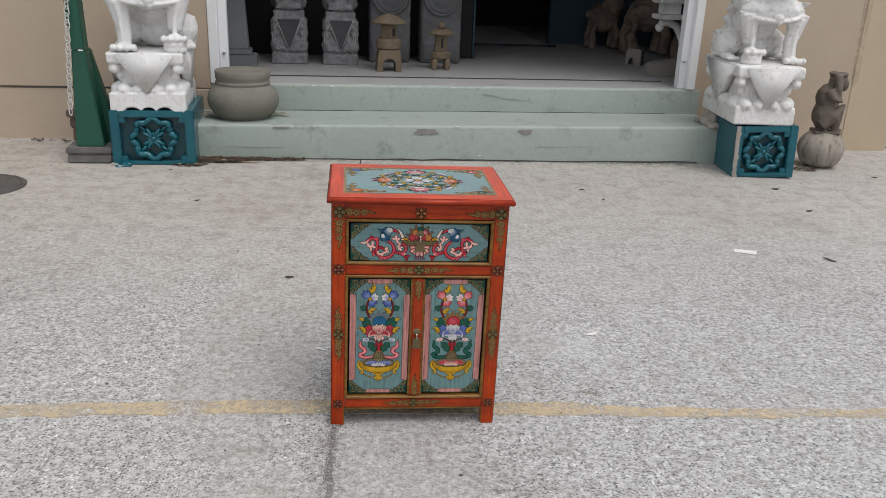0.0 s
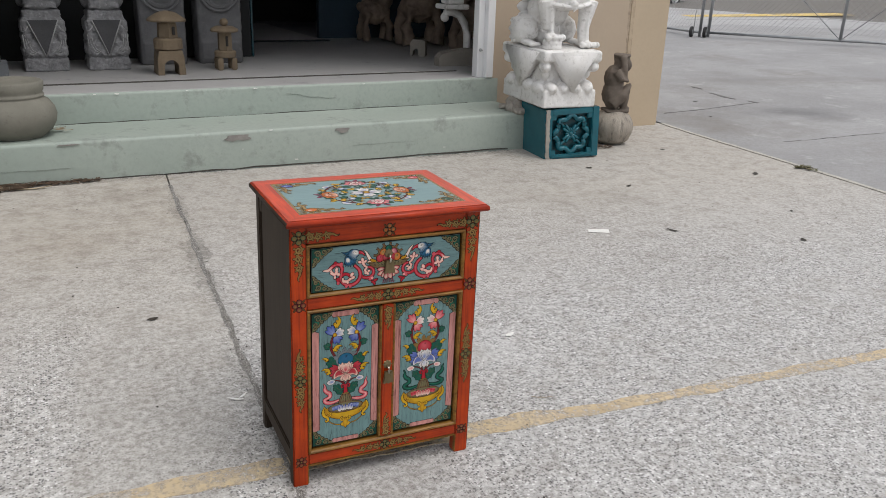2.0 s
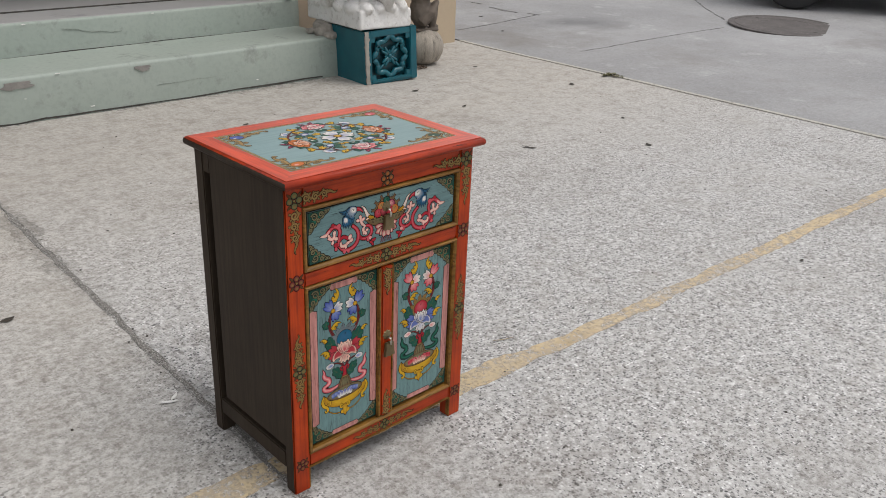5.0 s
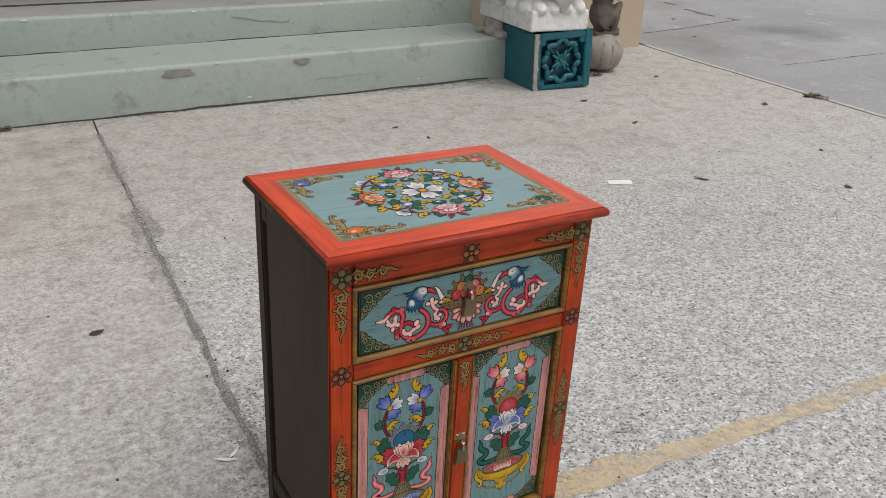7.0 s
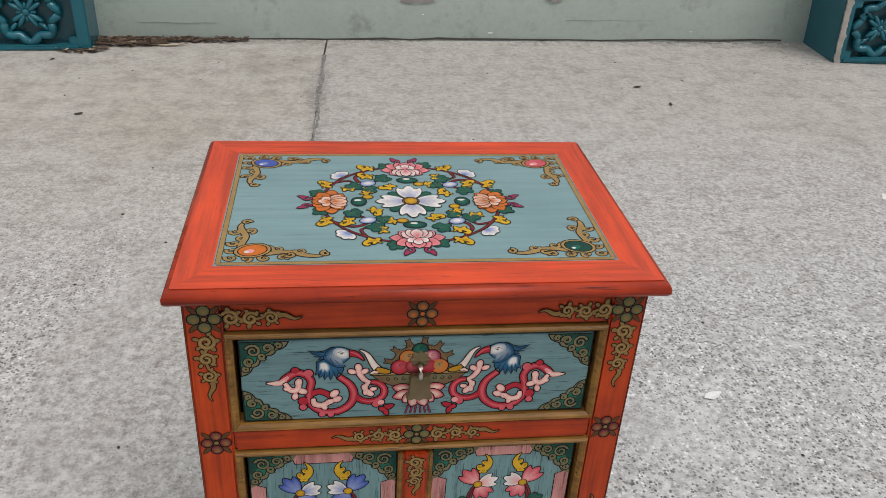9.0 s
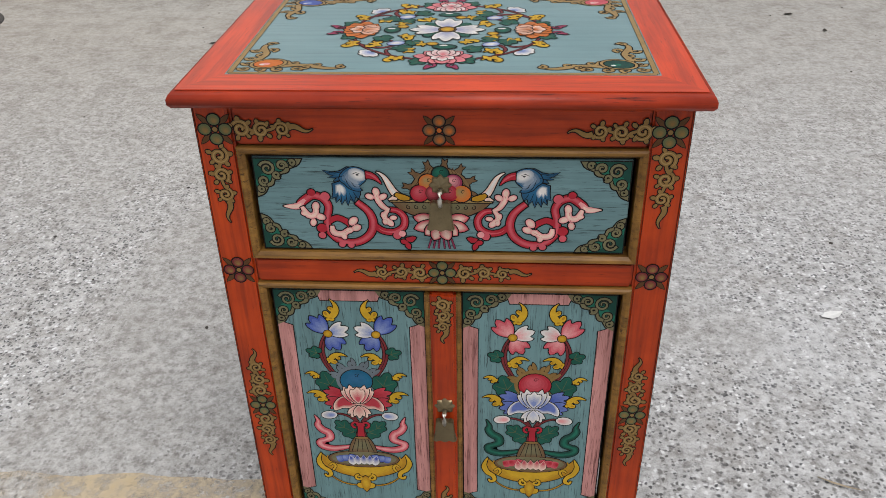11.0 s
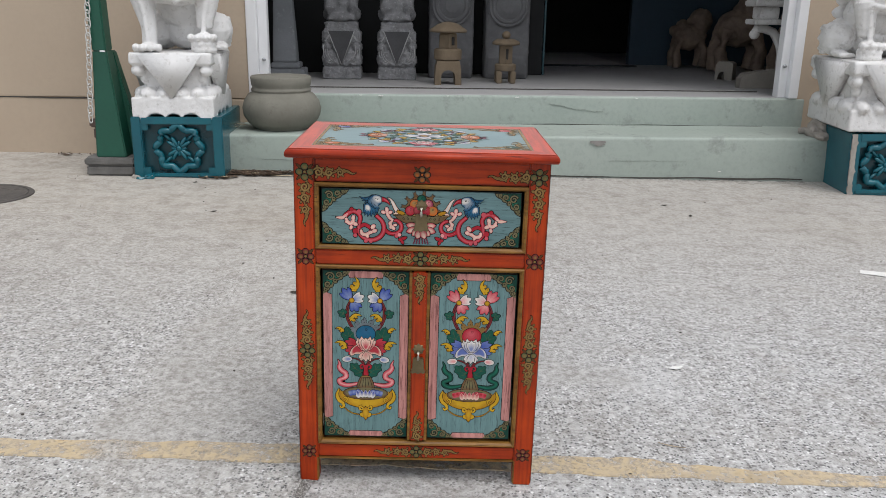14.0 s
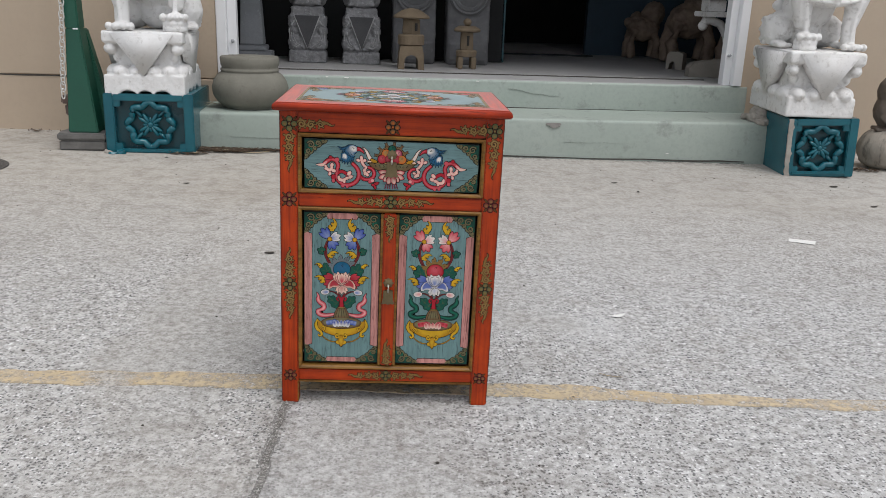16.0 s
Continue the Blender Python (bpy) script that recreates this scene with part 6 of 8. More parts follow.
def top_painting():
    P = upper(0.6605)
    for k, ((a, b), (c, d)) in enumerate((((-TX, TY0), (TX, TY0)), ((TX, TY0), (TX, TY1)), ((TX, TY1), (-TX, TY1)), ((-TX, TY1), (-TX, TY0)))):
        Motif(P).add(stroke([(a, b), (c, d)], 0.0046), "ochre", 1 + 0.3 * k, 0.0004).put("gold_line", TOPB, "olive-gold line round the blue field")
    # corner ornaments with a coloured stone
    for sx, sy, stone, glint in ((-1, -1, "orange", "pink"), (1, -1, "deep", "green"), (-1, 1, "blue", "sky"), (1, 1, "rose", "pink")):
        m = Motif(P)
        ox, oy = sx * (TX - 0.006), (TY0 + 0.006 if sy < 0 else TY1 - 0.006)
        Q = lambda pts: [(ox - sx * a * 1.22, oy - sy * b * 1.16) for a, b in pts]
        m.add(Q(stroke(bez((0.010, 0.012), (0.036, 0.006), (0.040, 0.016), (0.052, 0.012)) + bez((0.052, 0.012), (0.066, 0.004), (0.074, 0.004), (0.078, 0.009))[1:], [0.0034, 0.0052, 0.0044, 0.0056, 0.0036, 0.0022])), "gold", 2)
        m.add(Q(stroke(bez((0.012, 0.010), (0.006, 0.030), (0.016, 0.034), (0.012, 0.044)) + bez((0.012, 0.044), (0.006, 0.056), (0.006, 0.062), (0.011, 0.066))[1:], [0.0034, 0.0052, 0.0044, 0.0056, 0.0036, 0.0022])), "gold", 2)
        for cx, cy in ((0.004, 0.004), (0.030, 0.003), (0.044, 0.004), (0.058, 0.014), (0.004, 0.028), (0.016, 0.050), (0.004, 0.048), (0.010, 0.036), (0.040, 0.018), (0.004, 0.016), (0.016, 0.002), (0.032, 0.020)):
            m.add(Q(stroke(curl(cx, cy, 0.0046, 0.0012, 40 * cx * 1000, 380, 14), [0.0030, 0.0024, 0.0012])), "gold", 2, 0.0009)
        for cx, cy, a in ((0.078, 0.0095, 90), (0.0115, 0.066, 0), (0.050, 0.008, 200)):
            m.add(Q(stroke(curl(cx, cy, 0.0040, 0.0010, a, 360, 12), [0.0030, 0.0014])), "gold", 3)
        m.add(Q(oval(0.020, 0.0160, 0.0145, 0.0112, 18)), "gold", 3)
        m.add(Q(oval(0.020, 0.0160, 0.0112, 0.0086, 18)), stone, 4)
        m.add(oval(ox - sx * 0.0244 - 0.003, oy - sy * 0.0186 - 0.002, 0.0052, 0.0036, 20), glint, 5, 0)
        m.add(oval(ox - sx * 0.0244 - 0.0055, oy - sy * 0.0186 - 0.0035, 0.0024, 0.0018), "white", 6, 0)
        m.inked("gold", "ochre").put("corner_ornament", TOPB, "gold corner scroll with a painted stone")
    m = Motif(P)
    cx, cy = 0.0, (TY0 + TY1) / 2
    R = lambda r, a: (cx + 1.06 * r * math.cos(radians(a)), cy + r * math.sin(radians(a)))
    # wine-red vine: a ring whose ends curl inwards at the diagonals
    for k in range(4):
        a0 = 90 * k
        m.add(stroke([R(0.092, a0 - 46 + t) for t in range(0, 93, 4)], 0.0024), "wine", 2.4, 0.0009)
        m.add(stroke(smooth([R(0.092, a0 + 30), R(0.084, a0 + 42), R(0.070, a0 + 46), R(0.062, a0 + 38), R(0.066, a0 + 28), R(0.076, a0 + 26)], 5), [0.0030, 0.0030, 0.0024, 0.0012]), "wine", 2.5, 0.0009)
        m.add(stroke(smooth([R(0.092, a0 + 58), R(0.083, a0 + 50), R(0.072, a0 + 52)], 5), [0.0026, 0.0024, 0.0012]), "wine", 2.5, 0.0009)
    for k in range(4):
        a = 45 + 90 * k
        for r, da, size, turn in ((0.050, -22, 0.0185, 120), (0.056, 24, 0.0185, -110), (0.078, -17, 0.0190, 60), (0.080, 18, 0.0180, -150), (0.098, -24, 0.0200, 70), (0.098, 24, 0.0190, -70)):
            comma_leaf(m, *R(r, a + da), size * 0.88, a + da + turn, "yellow", "amber", flip=da > 0)
        for r, da, size, turn in ((0.066, -24, 0.0165, 100), (0.068, 14, 0.0165, -60), (0.049, 6, 0.0135, 40), (0.092, -33, 0.0160, 30), (0.096, 33, 0.0150, -20)):
            lobes_leaf(m, *R(r, a + da), size * 0.86, a + da + turn, "leaf", "moss", 3)
        # white blossom outside the ring, pale bud inside it
        px, py = R(0.096, a + 2)
        for da in (-62, -22, 22, 62):
            m.shade(oval(px + 0.0075 * math.cos(radians(a + da)), py + 0.0075 * math.sin(radians(a + da)), 0.0060, 0.0046, a + da, 12), "white", "sky", (px, py), 4, 0.0010, 3)
        px, py = R(0.063, a - 2)
        m.shade(oval(px, py, 0.0088, 0.0064, 20), "sky", "white", (px, py + 0.001), 4, 0.0010, 3)
        px, py = R(0.046, a + 30)
        m.shade(oval(px, py, 0.0056, 0.0046, 0), "amber", "yellow", (px, py), 4, 0.0010, 2)
    for a, outer, dark, pale in ((90, "pinker", "red", "white"), (-90, "pinker", "red", "white"), (0, "orange", "brown", "cream"), (180, "orange", "brown", "cream")):
        px, py = R(0.084, a)
        # spread petals face outwards and sideways, the cup faces the middle
        for i, (da, l, w) in enumerate(((-96, 0.0285, 0.0150), (96, 0.0285, 0.0150), (-62, 0.0250, 0.0150), (62, 0.0250, 0.0150), (-30, 0.0205, 0.0140), (30, 0.0205, 0.0140), (0, 0.0190, 0.0140), (-128, 0.0235, 0.0140), (128, 0.0235, 0.0140))):
            c, d = math.cos(radians(a + da)), math.sin(radians(a + da))
            m.shade(petal(px, py, l, w, a + da, 9, 1.25), outer, blend(outer, dark, 0.6), (px + 0.006 * c, py + 0.006 * d), 4.5 + 0.6 * i, 0.0010, 3)
        for i, (da, l) in enumerate(((-128, 0.0200), (128, 0.0200), (-154, 0.0205), (154, 0.0205), (180, 0.0195))):
            c, d = math.cos(radians(a + da)), math.sin(radians(a + da))
            m.shade(petal(px, py, l, 0.0120, a + da, 9, 1.3), blend(pale, outer, 0.30), blend(outer, dark, 0.3), (px + 0.003 * c, py + 0.003 * d), 10.2 + 0.6 * i, 0.0010, 3)
        for i, da in enumerate((-60, 60, 0)):
            m.shade(petal(px, py, 0.0125, 0.0095, a + da, 8, 1.3), pale, outer, (px, py), 13.4 + 0.6 * i, 0.0009, 3)
        gx, gy = R(0.054, a)
        m.shade(oval(gx, gy, 0.0118 if a in (90, -90) else 0.0080, 0.0070 if a in (90, -90) else 0.0100), "deep", "green", (gx, gy), 5, 0.0010, 2)
        m.add(oval(gx - 0.001, gy + 0.002, 0.0040, 0.0022), "white", 15.4, 0)
        for s2 in (-1, 1):
            hx, hy = R(0.108, a + 5.5 * s2)
            m.add(stroke(curl(hx, hy, 0.0062, 0.0016, a + 180, 330 * s2, 14), [0.0030, 0.0016]), "plum", 3, 0.0009)
            m.add(petal(hx, hy, 0.0105, 0.0052, a + 24 * s2, 7), "plum", 3, 0.0009)
    # the middle blossom: four petals of three lobes
    for a in (45, 135, 225, 315):
        lobes_leaf(m, *R(0.010, a), 0.0210, a, "leaf", "moss", 6.2)
    for i, a in enumerate((0, 90, 180, 270)):
        c, d = math.cos(radians(a)), math.sin(radians(a))
        m.shade(lobed_petal(cx + 0.003 * c, cy + 0.003 * d, 0.0350, 0.0285, a), "white", blend("white", "blue", 0.55), (cx + 0.006 * c, cy + 0.006 * d), 7.5 + 0.7 * i, 0.0010, 4, 0.25)
    m.add(oval(cx, cy, 0.0088), "brown", 11.5)
    m.shade(oval(cx, cy, 0.0070), "amber", "yellow", (cx, cy), 12.5, 0.0008, 2)
    m.put("painted_medallion", TOPB, "round wreath of lotus flowers and leaves")


top_painting()


# ---- brass locks ----
def padlock(x, z, y, parent):
    """A round flower plate, a staple and a hanging brass lock."""
    plate = bmesh.new()
    ring = []
    n = 32
    for i in range(n):
        a = 2 * math.pi * i / n
        r = 0.0104 + 0.0013 * math.cos(8 * a)
        ring.append((r * math.cos(a), r * math.sin(a)))
    lo = [plate.verts.new((x + a, y, z + b)) for a, b in ring]
    mid = [plate.verts.new((x + a * 0.86, y - 0.0022, z + b * 0.86)) for a, b in ring]
    tip = plate.verts.new((x, y - 0.0042, z))
    for i in range(n):
        j = (i + 1) % n
        plate.faces.new((lo[i], lo[j], mid[j], mid[i]))
        plate.faces.new((mid[i], mid[j], tip))
    bmesh.ops.recalc_face_normals(plate, faces=plate.faces[:])
    p = part("lock_plate", plate, BRASS, parent, "aged brass flower-shaped lock plate")
    part("staple", tube([(x, y - 0.002, z - 0.004), (x, y - 0.012, z - 0.003), (x, y - 0.0145, z - 0.009), (x, y - 0.0125, z - 0.0165), (x, y - 0.008, z - 0.018)], 0.0022, 10), STEEL_BOW, p, "bright rubbed metal bow", smooth=True)
    outline = [(-0.0085, -0.014), (-0.0060, -0.0122), (-0.0035, -0.0132), (0, -0.0120), (0.0035, -0.0132), (0.0060, -0.0122), (0.0085, -0.014), (0.0095, -0.030), (0.0115, -0.0385), (0.0085, -0.0400), (0.0045, -0.0385), (0, -0.0405), (-0.0045, -0.0385), (-0.0085, -0.0400), (-0.0115, -0.0385), (-0.0095, -0.030)]
    bm = prism([(x + a * 1.15, z + b * 1.15 + 0.001) for a, b in outline], y - 0.0115, y - 0.0045)
    bmesh.ops.bevel(bm, geom=[e for e in bm.edges if abs(e.verts[0].co.y - e.verts[1].co.y) < 1e-6], offset=0.0008, segments=2, affect="EDGES")
    part("padlock", bm, BRASS, p, "flat bell-shaped aged brass padlock")


padlock(0.0, 0.5600, 0.003, DRAWER)
padlock(0.0, 0.2865, -0.004, STRIP)


# ---- outside the doorway: stone lions on glazed blocks ----
def tie(bm, first, axis, since=0):
    """Joins the verts from first on to the skin before them by a sliver inside the stone."""
    bm.verts.ensure_lookup_table()
    k = "xyz".index(axis)
    inner = sorted(bm.verts[first:], key=lambda v: abs(v.co[k]))[:2]
    near = min(bm.verts[since:first], key=lambda v: ((v.co - inner[0].co).length, v.index))
    bm.faces.new((inner[0], inner[1], near))


def fused(bm, voxel, rounds=2, factor=0.5):
    """Melts joined lumps into one carved skin and gives it back as a bmesh."""
    me = bpy.data.meshes.new("lumps")
    bm.to_mesh(me)
    bm.free()
    ob = new("lumps", me)
    melt(ob, voxel, rounds, factor)
    out = bmesh.new()
    made = bpy.data.meshes.new_from_object(ob.evaluated_get(bpy.context.evaluated_depsgraph_get()))
    out.from_mesh(made)
    bpy.data.objects.remove(ob)
    bpy.data.meshes.remove(made)
    return out


def carve(bm, amount, size, seed):
    """Shallow chisel relief over a skin."""
    bm.normal_update()
    for v in bm.verts:
        v.co += v.normal * amount * noise.fractal(v.co * size + Vector((seed, 0, 0)), 1.0, 2.0, 3)
    return bm


def ring_of_petals(bm, hx, hy, z, n, r, squash):
    for side in range(4):
        for k in range(n):
            f = (k + 0.5) / n * 2 - 1
            x, y = ((f * hx, -hy), (hx, f * hy), (f * hx, hy), (-hx, f * hy))[side]
            bm = ball((x, y, z), r, bm, (1, 1, squash), sub=2)
    return bm


def curl3(x, y, z, r0, r1):
    """A spiral lying in a side face."""
    return [(x, y + (r0 + (r1 - r0) * i / 12) * math.cos(0.5 * i), z + (r0 + (r1 - r0) * i / 12) * math.sin(0.5 * i)) for i in range(13)]


def lion(scallop, mirror, deep, tall, turn):
    """A seated guardian lion on its own carved plinth, all one stone."""
    b = None
    # plinth: foot, lotus roll, waist, top slab with draped triangular cloths
    if scallop:
        pts = [(-0.208, 0.098), (-0.208, -0.022), (-0.135, -0.026)]
        for c, w in ((-0.088, 0.047), (0.0, 0.041), (0.088, 0.047)):
            pts += [(c - w + 2 * w * i / 8, -0.006 + 0.019 * math.sin(math.pi * i / 8) - (0.010 if i in (0, 8) else 0)) for i in range(9)]
        pts += [(0.135, -0.026), (0.208, -0.022), (0.208, 0.098)]
        b = prism(pts, -0.212, -0.170, b)
        b = prism(pts, 0.160, 0.200, b)
        b = prism([(a * 0.98, c) for a, c in pts], -0.208, -0.170, b, "x")
        b = prism([(a * 0.98, c) for a, c in pts], 0.170, 0.208, b, "x")
        b = box(-0.19, 0.19, -0.19, 0.19, 0.003, 0.09, 0.0, 1, b)
    else:
        b = box(-0.190, 0.190, -0.20, 0.20, 0.0, 0.105, 0.006, 2, b)
    b = ring_of_petals(b, 0.168, 0.168, 0.112, 4, 0.048, 0.85)
    b = box(-0.160, 0.160, -0.160, 0.160, 0.08, 0.28, 0.02, 2, b)
    for sx in (-1, 1):
        for sy in (-1, 1):
            b = ball((sx * 0.172, sy * 0.172, 0.238), 0.036, b, (1.0, 1.0, 0.9))
            b = ball((sx * 0.146, sy * 0.146, 0.195), 0.026, b, (1, 1, 1.4))
    b = box(-0.208, 0.208, -0.208, 0.208, 0.268, 0.335, 0.008, 2, b)
    base = fused(b, 0.0055, 1, 0.4)
    carve(base, 0.0013, 44, 3.0)
    tri, hem = [(-0.160, 0.322), (0.160, 0.322), (0.0, 0.094)], [(-0.134, 0.309), (0.134, 0.309), (0.0, 0.118)]
    for axis, lo, hi in (("y", -0.220, -0.170), ("x", -0.220, -0.170), ("x", 0.170, 0.220)):
        skin = len(base.verts)
        base = prism(tri, lo, hi, base, axis)
        tie(base, skin, axis)
        cloth = len(base.verts)
        out = -0.2225 if lo < 0 else 0.2225
        base = prism(hem, *sorted((out, out * 0.97)), base, axis)
        tie(base, cloth, axis, cloth - 6)
    for v in base.verts:
        v.co.y = -0.212 + (v.co.y + 0.212) * deep
        v.co.z *= tall
    d = -1 if mirror else 1
    a = None
    # slim forelegs, one paw raised on a small drum
    for x, raised in ((-0.122 * d, False), (0.100 * d, True)):
        foot = 0.340 + (0.058 if raised else 0.0)
        y = -0.118
        a = tube([(x * 1.22, y + 0.050, 0.74), (x * 1.20, y + 0.020, 0.66), (x * 1.10, y + 0.022, 0.56), (x, y + 0.020, 0.47), (x, y + 0.006, foot + 0.035)], [0.062, 0.054, 0.041, 0.033, 0.031], 14, a)
        a = tube([(x * 1.20, y - 0.020, 0.64), (x * 1.06, y - 0.014, 0.54), (x, y - 0.018, foot + 0.05)], [0.016, 0.013, 0.012], 8, a)
        a = ball((x, y - 0.022, foot + 0.020), 0.042, a, (1.02, 1.25, 0.66))
        for k in range(4):
            a = ball((x - 0.045 + 0.030 * k, y - 0.072 + 0.010 * abs(k - 1.5), foot + 0.020), 0.0190, a, (0.82, 1.35, 1.30))
        if raised:
            a = lathe([(0.030, 0.330), (0.050, 0.334), (0.054, 0.350), (0.050, 0.366), (0.054, 0.382), (0.048, 0.398), (0.02, 0.402)], 16, (x, y - 0.030, 0.0), a)
    # trunk set back between the legs
    a = ball((0, 0.030, 0.78), 0.150, a, (1.10, 0.85, 1.0))
    a = ball((0, 0.075, 0.60), 0.125, a, (1.0, 0.85, 1.2))
    a = ball((0, 0.110, 0.44), 0.110, a, (0.85, 0.9, 1.0))
    for sx in (-1, 1):
        a = ball((sx * 0.125, 0.115, 0.450), 0.100, a, (0.68, 1.10, 1.12))
        a = ball((sx * 0.150, 0.015, 0.362), 0.040, a, (0.8, 1.8, 0.6))
        for k in range(3):
            a = ball((sx * (0.130 + 0.021 * k), -0.055, 0.356), 0.0165, a)
        # curls down the flank
        for k in range(3):
            a = tube(curl3(sx * 0.165, 0.155 + 0.012 * (k % 2), 0.375 + 0.062 * k, 0.030, 0.010), 0.0125, 8, a)
    for k in range(7):
        a = ball((0.03 * d, 0.215 + 0.018 * (k % 2), 0.38 + 0.075 * k), 0.062 - 0.003 * k, a, (1.5, 0.8, 1.0))
        a = ball((-0.110 * d, 0.150 + 0.02 * (k % 2), 0.375 + 0.058 * k), 0.056 - 0.002 * k, a, (1.0, 1.1, 0.75))
    # broad bib with a rolled lower edge and a hanging bell
    a = ball((0, -0.072, 0.700), 0.165, a, (1.08, 0.66, 0.66))
    a = tube([(0.172 * math.sin(f), -0.060 - 0.115 * math.cos(f), 0.700 - 0.072 * math.cos(f)) for f in [(-1.35 + 2.7 * i / 16) for i in range(17)]], 0.0125, 10, a)
    a = ball((0, -0.178, 0.650), 0.024, a)
    a = tube([(0, -0.180, 0.645), (0.006, -0.185, 0.615), (-0.004, -0.180, 0.595)], [0.014, 0.012, 0.006], 8, a)
    # head and mane, plain
    a = ball((0, -0.075, 0.955), 0.150, a, (1.1, 1.0, 0.95))
    a = ball((0, -0.195, 0.915), 0.080, a, (1.2, 0.9, 0.8))
    for k in range(12):
        ang = k * math.pi / 6
        for rr, zz in ((0.165, 0.0), (0.13, 0.07)):
            a = ball((rr * math.cos(ang), 0.01 + 0.12 * math.sin(ang), 0.93 + zz + 0.05 * math.sin(ang)), 0.048, a)
    beast = fused(a, 0.0055, 1, 0.4)
    carve(beast, 0.0015, 34, 9.0)
    bmesh.ops.transform(beast, matrix=pose(0.0 if mirror else 0.030, 0.212 * (deep - 1) - 0.03, 0.335 * (tall - 1) + 0.34 * 0.12, 0, 0, turn) @ Matrix.Diagonal((1.24, 1.10, 0.88, 1)), verts=beast.verts[:])
    return join(base, beast)


def glazed_block(m, w, dpt, h, label, broken):
    """A hollow glazed block with a wreath and a four-petal flower in its front."""
    t = thing("glazed_block", m, label, "pedestal", "glazed blocks under the lions")
    hw = w / 2
    bm = None
    fr = 0.052
    bm = box(-hw, -hw + fr, -dpt / 2, dpt / 2, 0, h, 0.005, 2, bm)
    bm = box(hw - fr, hw, -dpt / 2, dpt / 2, 0, h, 0.005, 2, bm)
    bm = box(-hw + fr - 0.002, hw - fr + 0.002, -dpt / 2 + 0.003, dpt / 2, h - 0.040, h - 0.001, 0.004, 2, bm)
    bm = box(-hw + fr - 0.002, hw - fr + 0.002, -dpt / 2 + 0.003, dpt / 2, 0.001, 0.030, 0.004, 2, bm)
    part("body", bm, TEAL, t)
    # same glaze, with the recess shade put into its darker colour
    part("back_plate", box(-hw + fr, hw - fr, -dpt / 2 + 0.046, -dpt / 2 + 0.060, 0.03, h - 0.04), TEAL_DARK, t, "inner wall of the block, darkened for the shade in its recess")
    cx, cz, r = 0.0, (h - 0.005) / 2, min(w / 2 - fr, h / 2 - 0.036) - 0.004
    y = -dpt / 2 + 0.022
    # inner frame with nicked corners
    out = [(-hw + fr - 0.004, 0.026), (hw - fr + 0.004, 0.026), (hw - fr + 0.004, h - 0.036), (-hw + fr - 0.004, h - 0.036)]
    nick = 0.022
    x0, x1, z0, z1 = -hw + fr + 0.010, hw - fr - 0.010, 0.040, h - 0.050
    for sx, sz in ((-1, -1), (1, -1), (1, 1), (-1, 1)):
        ex, ez = (x1 if sx > 0 else x0), (z1 if sz > 0 else z0)
        part("corner_nick", box(*sorted((ex + sx * 0.014, ex - sx * nick)), -dpt / 2 + 0.006, -dpt / 2 + 0.03, *sorted((ez + sz * 0.014, ez - sz * nick)), 0.004, 2), TEAL, t)
    ring = []
    for i in range(64):
        a = 2 * math.pi * i / 64
        rr = r * (0.90 + 0.085 * math.cos(8 * a))
        ring.append((cx + rr * math.cos(a), y - 0.002 + 0.003 * math.cos(16 * a), cz + rr * math.sin(a)))
    part("wreath", tube(ring, 0.0175, 10, closed=True), TEAL, t, smooth=True)
    fl = None
    for k in range(4):
        for da in (-13, 13):
            a = radians(45 + 90 * k + da)
            fl = ball((cx + 0.040 * math.cos(a), y, cz + 0.040 * math.sin(a)), 0.030, fl, (1.10, 0.45, 0.36), (0, -(45 + 90 * k + da), 0))
        a = radians(45 + 90 * k)
        fl = tube([(cx + 0.060 * math.cos(a), y + 0.004, cz + 0.060 * math.sin(a)), (cx + (r - 0.006) * math.cos(a), y + 0.006, cz + (r - 0.006) * math.sin(a))], 0.009, 8, fl)
        a2 = radians(90 * k)
        fl = ball((cx + 0.026 * math.cos(a2), y, cz + 0.026 * math.sin(a2)), 0.014, fl, (1.1, 0.5, 0.6), (0, -90 * k, 0))
    fl = ball((cx, y - 0.004, cz), 0.015, fl, (1, 0.7, 1))
    part("flower", fl, TEAL, t, smooth=True)
    part("sill", box(-hw + fr - 0.01, hw - fr + 0.01, -dpt / 2 - 0.006, -dpt / 2 + 0.02, 0.012, 0.034, 0.006, 2), TEAL, t)
    if broken:
        rng = random.Random(5)
        for k in range(5):
            c = ball((-hw + 0.03 + rng.uniform(-0.01, 0.09), -dpt / 2 - rng.uniform(0.005, 0.05), 0.012), rng.uniform(0.014, 0.026), None, (1.5, 1, 0.7), (rng.uniform(-20, 20), rng.uniform(-30, 30), rng.uniform(0, 180)), 1)
            carve(c, 0.008, 40, k)
            part("broken_piece", c, (TEAL, MORTAR, TEAL)[k % 3], t, "broken corner of glazed block" if k == 0 else "")
    else:
        n = 22
        lft = [(-hw + 0.004 + 0.006 * noise.noise((i * 0.6, 1, 0)), h * i / n) for i in range(n + 1)]
        rgt = [(-hw + 0.030 + 0.012 * noise.noise((i * 0.5, 5, 0)), h * i / n) for i in range(n + 1)]
        part("mortar_smear", prism(lft + rgt[::-1], -dpt / 2 - 0.005, -dpt / 2 + 0.004), MORTAR, t, "broken mortar down one edge")
    return t


glazed_block(at_shop(-1.345, -0.400, 0.006, 0.5), 0.465, 0.54, 0.328, "teal glazed ceramic block with a chipped corner, under a lion", True)
